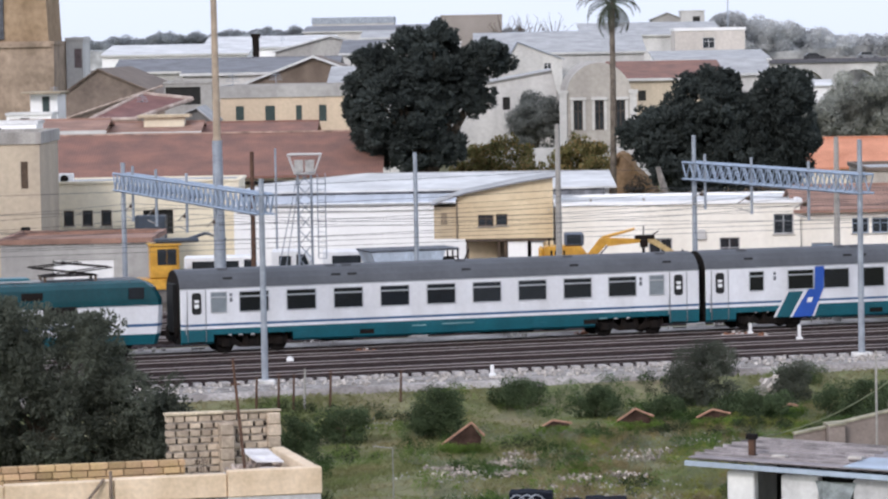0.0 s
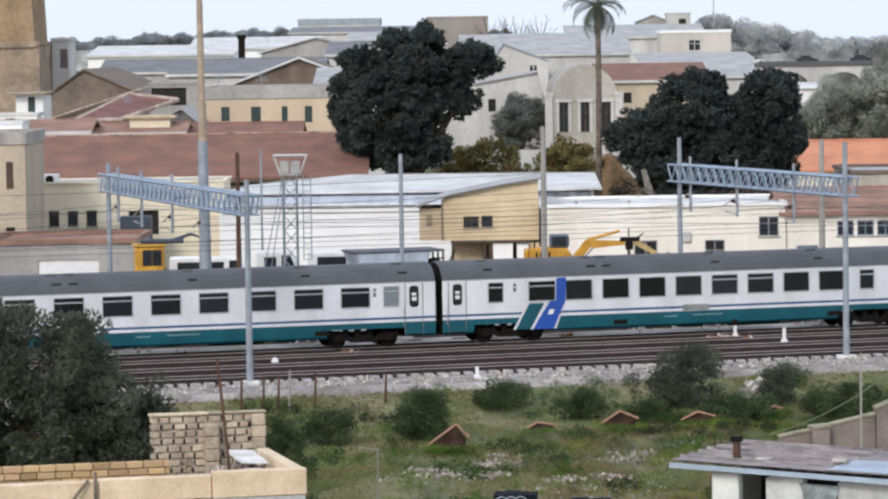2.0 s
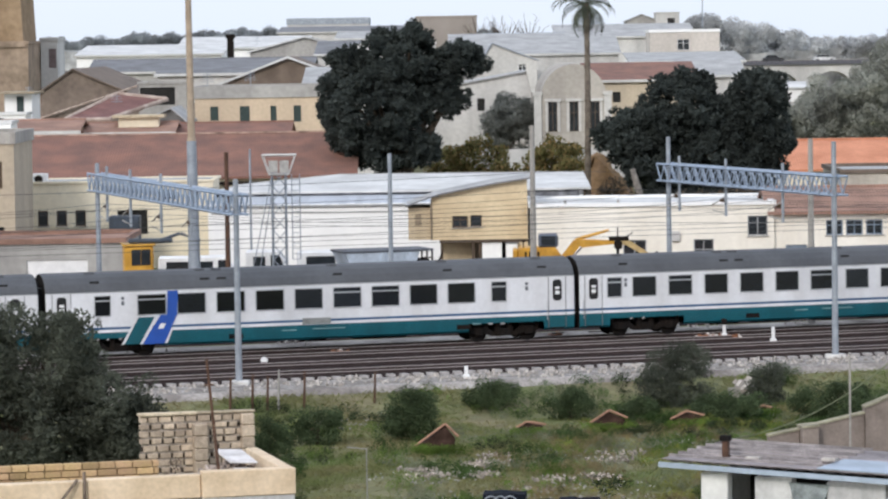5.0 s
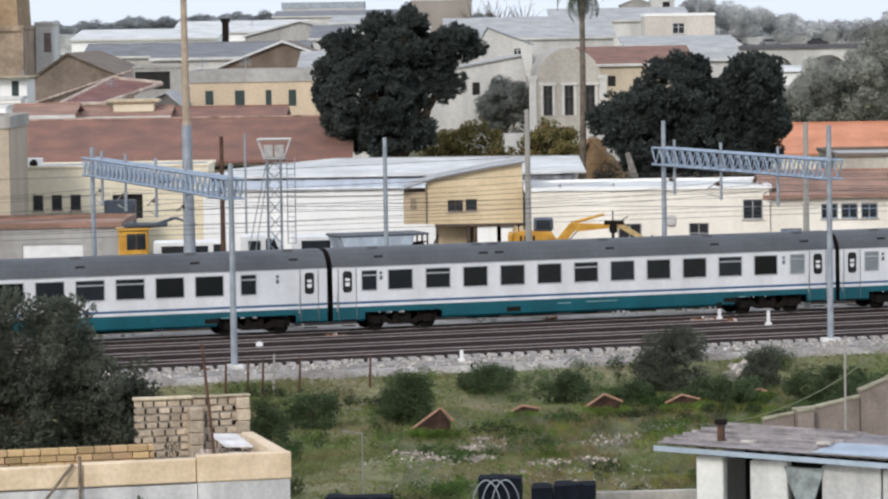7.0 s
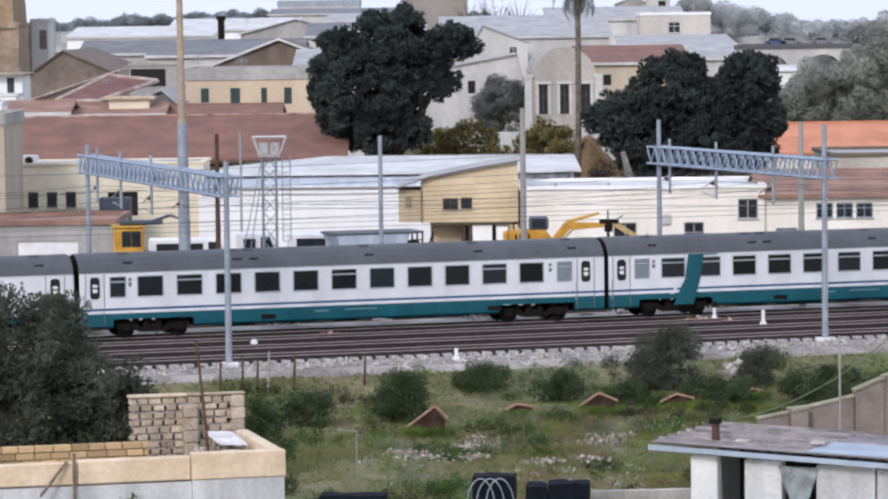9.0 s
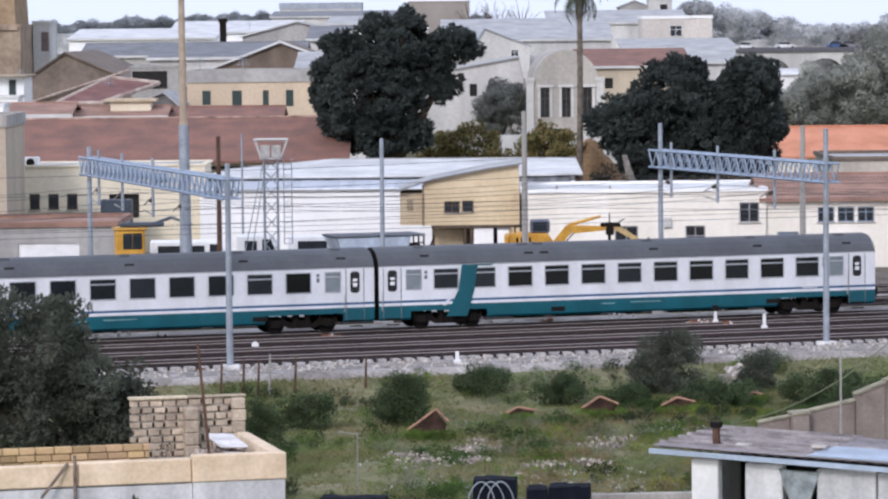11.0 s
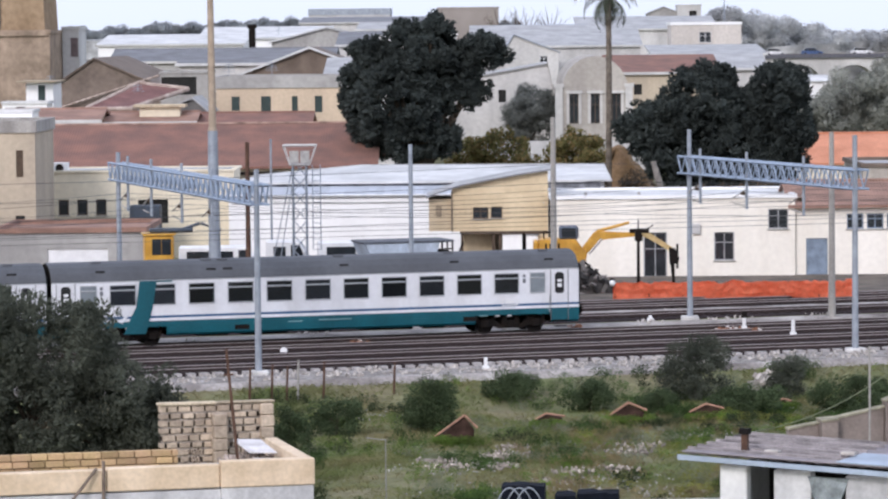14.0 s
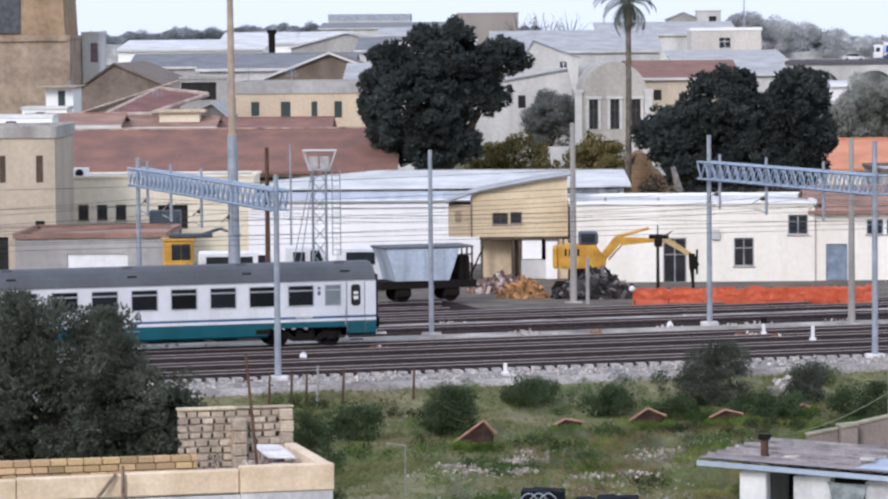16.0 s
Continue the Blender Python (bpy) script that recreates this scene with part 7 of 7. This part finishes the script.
def block_course(parent, x0, x1, y, z, h, L_, depth, material, gap=0.025, skip=0.0, along="x"):
    """One course of cut stone blocks with open joints."""
    x = x0 + rng3.uniform(-0.3, 0)
    while x < x1:
        l = L_ * rng3.uniform(0.85, 1.15)
        a, b = max(x, x0), min(x + l - gap, x1)
        if b - a > 0.08 and rng3.random() >= skip:
            d = rng3.uniform(-0.025, 0.025)
            if along == "x":
                boxpart("stone_block", parent, (a, b, y + d, y + depth, z + gap * 0.5, z + h - gap * 0.5), material, bevel=0.018)
            else:
                boxpart("stone_block", parent, (y + d, y + depth, a, b, z + gap * 0.5, z + h - gap * 0.5), material, bevel=0.018)
        x += l


for k in range(3):
    block_course(terrace, -16, -3.3, 4.9, 0.98 + 0.22 * k, 0.22, 0.55, 0.3, M_TUFA)
# open blockwork corner behind the terrace
M_BLOCKWORK = by_object(mat("weathered_pinkish_block", (0.55, 0.45, 0.345), 0.95, var=0.22, scale=1.5, fine=9, bump=0.6, stain=(0.40, 0.32, 0.25)), 0.75, 1.15)
corner = thing("blockwork_corner", "half-built corner of pale tufa blocks with open joints", "wall", m=Matrix.Translation((-6.85, 121.5, -1.1)) @ pose(0, 0, 0, 0, 0, 14))
# Dark core behind the blocks makes the open joints read dark.
boxpart("core", corner, (-3.8, -0.06, 0.2, 0.34, 0, 3.12), mat("dark_joint_core", (0.10, 0.085, 0.075), 0.95, var=0.3))
for k in range(14):
    boxpart("mortar_bed", corner, (-3.8, -0.42, 0.06, 0.2, 0.245 * k - 0.03, 0.245 * k + 0.05), mat("pale_joint_mortar", (0.42, 0.36, 0.30), 0.95, var=0.3))
for k in range(13):
    block_course(corner, -3.85, -0.4, 0.02, 0.02 + 0.245 * k, 0.245, 0.42, 0.3, M_BLOCKWORK, gap=0.085 if k % 2 else 0.055, skip=0.015)
for k in range(7):
    boxpart("pier_stone", corner, (-2.1 + 0.02 * (k % 2), -1.62, -0.5, 0.0, 0.42 * k, 0.42 * k + 0.41), M_BLOCKWORK, bevel=0.04)
for k in range(8):
    boxpart("pier_stone", corner, (-0.42, 0.05 - 0.02 * (k % 2), -0.12, 0.34, 0.4 * k, 0.4 * k + 0.39), M_BLOCKWORK, bevel=0.04)
boxpart("coping", corner, (-3.9, -1.9, -0.05, 0.38, 3.20, 3.30), M_PALETUFA, bevel=0.03)
boxpart("coping", corner, (-1.88, 0.08, -0.05, 0.38, 3.22, 3.29), M_PALETUFA, bevel=0.02)
for x, y, h, m_ in ((-8.4, 148.6, 1.6, M_RUST), (-7.8, 149, 1.5, M_RUST), (-7.35, 149.2, 1.7, M_CONC), (-6.3, 149.6, 1.6, M_RUST), (-3.4, 150.8, 1.4, M_RUST), (-9.3, 148.3, 1.5, M_RUST)):
    fp = thing("fence_post", "thin weathered fence post beside the line", "fence post", m=pose(x, y, ground_z(x, y) - 0.05), group="old fence posts")
    bm_ = BM()
    rod(bm_, (0, 0, 0), (0.05, 0, h), 0.055, 0.045, 7)
    part("shaft", bm_, m_, fp)
board = thing("white_board", "stained white board lying over rubble on the terrace corner", "board", m=pose(-7.05, 111.0, 1.80, 7, 3, 20))
boxpart("sheet", board, (-0.2, 0.7, -0.9, 0.9, 0.0, 0.05), mat("dirty_white_board", (0.78, 0.75, 0.74), 0.8, var=0.15, scale=1.5, stain=(0.5, 0.46, 0.44)), bevel=0.02)
boxpart("sheet", board, (-0.1, 0.5, -1.5, -0.95, -0.16, -0.11), MATS["dirty_white_board"], bevel=0.02)
heap("rubble_heap", "pinkish rubble under a white board on the terrace", -8.0, -5.9, 111.0, 0.18, mat("pinkish_rubble", (0.50, 0.42, 0.37), 0.95, var=0.25, island=0.3), 46, 0.16, 33, "rubble heap").location = (0, 0, 1.58)
rodt = thing("iron_rod", "rusty iron rod leaning on the terrace", "rod", m=pose(-7.25, 110.2, 1.0))
bm_ = BM()
rod(bm_, (0, 0, 0), (-0.36, 0.1, 3.9), 0.055, 0.045, 8)
part("shaft", bm_, M_RUST, rodt)
bm_ = BM()
rod(bm_, (-0.45, 0.1, 3.1), (-0.15, 0.1, 3.12), 0.03)
part("cross_bar", bm_, M_RUST, rodt)
bracet = thing("timber_brace", "weathered timber prop leaning on the parapet", "prop", m=TER)
bm_ = BM()
bar(bm_, (-6.55, -0.04, 1.72), (-7.4, -0.35, 0.75), 0.05), bar(bm_, (-6.35, -0.06, 1.95), (-6.35, -0.06, 0.3), 0.05)
part("beam", bm_, mat("grey_brown_timber", (0.25, 0.19, 0.15), 0.9, var=0.3, scale=3), bracet)
bracet2 = copy_thing(bracet, TER @ pose(-4.35, 0, -0.02))
tree("dry_shrub", "dry brown weed growing in the terrace corner", -8.65, 110.6, 0.98, [(0, 0, 0.35, 0.4, 0.3, 0.42)], mat("dry_twigs", (0.16, 0.11, 0.08), 0.9, var=0.3, bump=0, island=0.4), 0.035, 500, r=(0.15, 0.25), n_per=60, trunk=0.03, seed=77, category="weed")
tree("wall_weed", "dark green weeds against the terrace wall", -9.6, 107.0, -0.3, [(0, 0, 0.5, 0.7, 0.3, 0.45), (-1.6, 0.0, 0.4, 0.8, 0.3, 0.4)], M_SHRUB, 0.05, 420, r=(0.2, 0.3), n_per=26, trunk=0.03, seed=78, category="weed")

# ---------------------------------------------------------------- the shack in the foreground
SH = Matrix.Translation((5.75, 100.6, -1.1)) @ pose(0, 0, 0, 0, 0, -26)
shack = thing("shack", "whitewashed shack under blue-grey corrugated roof sheets", "shed", m=SH)
bm_ = BM()
n_ = 46
L_ = 9.5
rows_ = []
for y, z in ((-0.35, 3.84), (4.3, 3.84)):
    rows_.append([bm_.verts.new((L_ * k / n_ + 0.1, y + (0.55 if y > 0 else 0) * 0, z - 0.03 * (L_ * k / n_) + 0.035 * (k % 2))) for k in range(n_ + 1)])
for k in range(n_):
    bm_.faces.new((rows_[0][k], rows_[0][k + 1], rows_[1][k + 1], rows_[1][k]))
bmesh.ops.solidify(bm_, geom=bm_.faces, thickness=0.03)
part("roof", bm_, mat("faded_brown_grey_sheet", (0.30, 0.28, 0.28), 0.8, var=0.25, scale=1.2, fine=6, stain=(0.20, 0.18, 0.175)), shack, "dull corrugated roof sheets")
bm_ = BM()
prism(bm_, [(0.05, 3.68), (9.4, 3.36), (9.4, 3.50), (0.05, 3.82)], -0.42, -0.36)
part("fascia", bm_, M_BLUESHEET, shack, "blue-grey sheet fascia")
for k in range(7):
    bm_ = BM()
    y0_ = -0.3 + 0.68 * k
    prism(bm_, [(0.1, 3.90), (4.65, 3.762), (4.65, 3.845), (0.1, 3.98)], y0_ + 0.55, y0_ + 0.62)
    part("roof_batten", bm_, mat("pale_roof_batten", (0.36, 0.33, 0.33), 0.8, var=0.3, scale=1.5), shack)
    bm_ = BM()
    prism(bm_, [(0.12, 3.885), (9.55, 3.602), (9.55, 3.63), (0.12, 3.913)], y0_, y0_ + 0.64)
    part("roof_strip", bm_, by_object(mat("streaked_roof_strip", (0.30, 0.265, 0.27), 0.75, var=0.25, scale=1.0, fine=5, stain=(0.19, 0.165, 0.17)), 0.62, 1.5) if k == 0 else MATS["streaked_roof_strip"], shack)
bm_ = BM()
for x0 in (4.7,):
    prism(bm_, [(x0, 3.93 - 0.03 * x0), (x0 + 4.8, 3.93 - 0.03 * x0 - 0.144), (x0 + 4.8, 3.96 - 0.03 * x0 - 0.144), (x0, 3.96 - 0.03 * x0)], -0.33, 1.9)
part("roof_sheet", bm_, M_BLUESHEET, shack, "pale blue loose roof sheet")
for x0, x1 in ((1.15, 1.95), (2.75, 3.85), (4.85, 6.55), (6.6, 8.8)):
    boxpart("wall", shack, (x0, x1, 0.0, 0.35, 0, 3.55 - 0.03 * x0), M_WHITEWASH if x0 > 1.2 else mat("white_render", (0.74, 0.74, 0.73), 0.9, var=0.08, scale=0.8, fine=6, stain=(0.6, 0.6, 0.6)), bevel=0.03)
# Back wall and floor hold the shack's inner shade in their near-black colour.
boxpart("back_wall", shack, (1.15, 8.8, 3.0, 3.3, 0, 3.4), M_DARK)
boxpart("side_wall", shack, (1.15, 1.45, 0.36, 3.0, 0, 3.45), M_WHITEWASH)
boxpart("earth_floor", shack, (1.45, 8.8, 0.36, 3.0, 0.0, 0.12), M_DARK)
bm_ = BM()
prism(bm_, [(3.75, 3.35), (4.95, 3.32), (4.75, 2.7), (4.45, 2.0), (4.3, 2.0), (3.95, 2.8)], -0.06, -0.02)
bmesh.ops.subdivide_edges(bm_, edges=bm_.edges, cuts=4, use_grid_fill=True)
for v in bm_.verts:
    v.co.y += 0.06 * math.sin(v.co.x * 22)
part("curtain", bm_, M_CLOTH, shack, "tied grey-green cloth in the opening")
for x, y in ((2.3, 0.4), (4.4, 0.8)):
    boxpart("roof_weight", shack, (x, x + 0.42, y, y + 0.3, 3.86, 3.95), M_STONES, bevel=0.02)
boxpart("flue", shack, (1.55, 1.72, 0.6, 0.77, 3.7, 4.35), M_RUST, "short rusty flue")
boxpart("flue_cap", shack, (1.5, 1.77, 0.55, 0.82, 4.35, 4.5), M_UNDER)
upstand = thing("block_parapet", "bare grey-brown block parapet stepping up behind the shack", "wall", m=Matrix.Translation((9.75, 107.5, -1.1)) @ pose(0, 0, 0, 0, 0, 8))
M_BLK = mat("grey_brown_block", (0.27, 0.225, 0.20), 0.95, var=0.15, scale=1.5, fine=10, stain=(0.20, 0.165, 0.145))
def sloped_panel(x0, x1, za, zb, y0=0.0, y1=0.3):
    bm = BM()
    prism(bm, [(x0, 0), (x1, 0), (x1, zb), (x0, za)], y0, y1)
    part("block_panel", bm, M_BLK, upstand)
    bm = BM()
    prism(bm, [(x0 - 0.02, za + 0.004), (x1 + 0.02, zb + 0.004), (x1 + 0.02, zb + 0.06), (x0 - 0.02, za + 0.06)], y0 - 0.05, y1 + 0.05)
    part("coping", bm, mat("mossy_coping", (0.40, 0.37, 0.27), 0.95, var=0.25, scale=2), upstand)


sloped_panel(-0.42, 0.5, 3.68, 3.84)
sloped_panel(0.52, 1.0, 3.94, 3.98, -0.4, 0.3)
sloped_panel(1.02, 2.5, 3.96, 4.28)
sloped_panel(2.52, 3.4, 4.46, 4.8, -0.1, 0.3)
sloped_panel(3.42, 5.2, 4.84, 5.3)
boxpart("footing_step", upstand, (-0.5, 0.55, -0.5, -0.02, 2.9, 3.36), M_CONC, bevel=0.03)
tagged(wire("sagging_cable", sag((7.4, 103.5, 2.9), (15.5, 118, 5.0), 0.8), 0.02, mat("green_cable", (0.16, 0.18, 0.08), 0.7)), "sagging yellow-green cable over the shack", "cable")
pole("thin_pole", "thin pale pole beside the shack", 11.6, 106, 5.2, 0.035, 0.03, M_CONC, False)
# low wall, dark covers and tubular frame at the lower edge
boxpart("garden_wall", tagged(thing("low_wall", "low pale concrete garden wall", "wall", m=Matrix.Translation((4.3, 107.0, -1.1)) @ pose(0, 0, 0, 0, 0, 4)), ""), (0, 3.4, 0, 0.25, 0, 1.66), M_CONC, bevel=0.03)


def cover(x, y, w, h, label):
    t = thing("covered_crate", label, "crate", m=pose(x, y, -1.1, 0, 0, -4))
    bm = BM()
    box(bm, 0, w, 0, 0.9, 0, h)
    bmesh.ops.subdivide_edges(bm, edges=bm.edges, cuts=5, use_grid_fill=True)
    for v in bm.verts:
        v.co += Vector((0.05, 0.04, 0.06)) * noise.noise(v.co * 3.1)
    part("tarpaulin", bm, M_TARP, t)
    return t


cover(0.75, 105, 1.25, 2.38, "dark blue tarpaulin over a tall frame")
cover(2.3, 104.9, 0.6, 2.1, "dark blue tarpaulin over a crate")
cover(2.95, 105, 1.2, 2.15, "square dark blue covered crate")
cover(-3.7, 104, 1.9, 2.0, "low dark cover near the terrace")
for k in range(3):
    pts_ = [Vector((0.55 + 0.28 * k + 0.85 * j / 10, 104.6, 0.55 + 0.72 * math.sin(math.pi * j / 10) ** 0.6)) for j in range(11)]
    tagged(wire("tube_hoop", pts_, 0.02, M_GALV), "thin pale tube hoop before the dark cover", "hoop", group="tube hoops")
tagged(wire("clothes_frame", [(-2.95, 118, -1.1), (-2.95, 118, 1.2), (-3.6, 118.2, 1.25)], 0.022, M_CONC), "thin pale tubular post in the grass", "post")

# ---------------------------------------------------------------- traffic on the viaduct
def car(label, material, truck=False):
    t = thing("truck" if truck else "car", label, "truck" if truck else "car", group="" if truck else "cars on the viaduct")
    if truck:
        boxpart("cargo_box", t, (-3, 3.4, -1.2, 1.2, 1.0, 3.7), M_WHITEPL, bevel=0.06)
        cab = boxpart("cab", t, (-5.0, -3.2, -1.15, 1.15, 0.5, 3.1), M_WHITEPL, bevel=0.15)
        boxpart("windscreen", cab, (-5.02, -4.7, -1.0, 1.0, 1.8, 2.7), M_PANE)
        boxpart("side_window", cab, (-4.7, -3.9, -1.17, -1.14, 1.8, 2.6), M_PANE)
        boxpart("blue_panel", t, (-2.8, 3.2, -1.22, -1.19, 1.6, 3.0), M_BLUE)
    else:
        bm = BM()
        prism(bm, [(-2.1, 0.3), (2.1, 0.3), (2.15, 0.75), (1.2, 0.95), (-2.0, 1.0), (-2.15, 0.7)], -0.85, 0.85)
        bmesh.ops.bevel(bm, geom=list(bm.edges), offset=0.07, segments=2, affect="EDGES")
        part("body", bm, material, t)
        bm = BM()
        prism(bm, [(-1.7, 0.95), (1.15, 0.93), (0.5, 1.42), (-1.2, 1.45)], -0.72, 0.72)
        part("cabin", bm, M_PANE, t)
        bm = BM()
        prism(bm, [(-1.25, 1.44), (0.55, 1.41), (0.45, 1.48), (-1.15, 1.5)], -0.7, 0.7)
        part("roof", bm, material, t)
    for x in ((-4.0, 2.4) if truck else (-1.35, 1.35)):
        for y in (-0.95, 0.7):
            bm = BM()
            r = 0.5 if truck else 0.32
            rod(bm, (x, y, r), (x, y + 0.25, r), r, r, 14)
            part("wheel", bm, M_RUBBER, t)
    return t


C_DARK, C_GREY, C_PALE, C_BLUE = mat("dark_car_paint", (0.03, 0.03, 0.035), 0.3), mat("grey_car_paint", (0.22, 0.23, 0.24), 0.3), mat("white_car_paint", (0.75, 0.75, 0.75), 0.3), mat("blue_car_paint", (0.05, 0.10, 0.24), 0.3)
# time, place along the road then, speed
TRAFFIC = [(car("white car driving over the viaduct", C_PALE), 2.0, 56.7, 5.3), (car("dark car driving over the viaduct", C_DARK), 2.0, 67.1, 5.8), (car("dark grey car driving over the viaduct", C_DARK), 1.0, 71.6, 5.9),
           (car("grey car driving over the viaduct", C_GREY), 0.0, 76.1, 5.8), (car("grey car on the viaduct following", C_GREY), 6.5, 60.4, 5.4), (car("dark car on the viaduct in a queue", C_DARK), 6.5, 69.9, 4.8),
           (car("grey car on the viaduct closing up", C_GREY), 8.5, 65.1, 5.6), (car("bright white car on the viaduct", C_PALE), 11.5, 61.6, 5.6), (car("white saloon car on the viaduct", C_PALE), 11.5, 69.5, 6.0),
           (car("blue car crossing the viaduct", C_BLUE), 13.5, 63.0, 6.0), (car("small white car crossing the viaduct", C_PALE), 14.5, 61.7, 5.7), (car("grey-blue car near the end of the viaduct", C_BLUE), 11.5, 79.5, 5.8)]
TRUCK = car("white truck with blue side panel on the viaduct", M_WHITEPL, True)


def moving_cars():
    for ob, t0, x0, v in TRAFFIC:
        walk(ob, [(t, pose(x0 + v * (t - t0), 704, G + 9.86)) for t in (0.0, 8.0, 16.0)])
    walk(TRUCK, [(t, pose(79.5 - 7.0 * (t - 16), 707.5, G + 9.86)) for t in (0.0, 8.0, 16.0)])


# ---------------------------------------------------------------- what moves
def motions():
    steps = [k * 0.5 for k in range(33)]
    for ob, off in ((LOCO, -18.75), (COACH_A, 0.0), (COACH_B, 26.4), (COACH_C, 52.72), (COACH_D, 79.0)):
        walk(ob, [(t, Matrix.Translation(tf(train_at(t) + off, 0)) @ pose(0, 0, 0, 0, 0, 18)) for t in steps])
    fine = [k / 15 for k in range(241)]
    for w, dx in WHEEL_PARTS:
        walk(w, [(t, pose(dx, 0, 0.42) @ Matrix.Rotation((train_at(t) - train_at(0)) / 0.45, 4, "Y")) for t in fine])
    moving_cars()


motions()
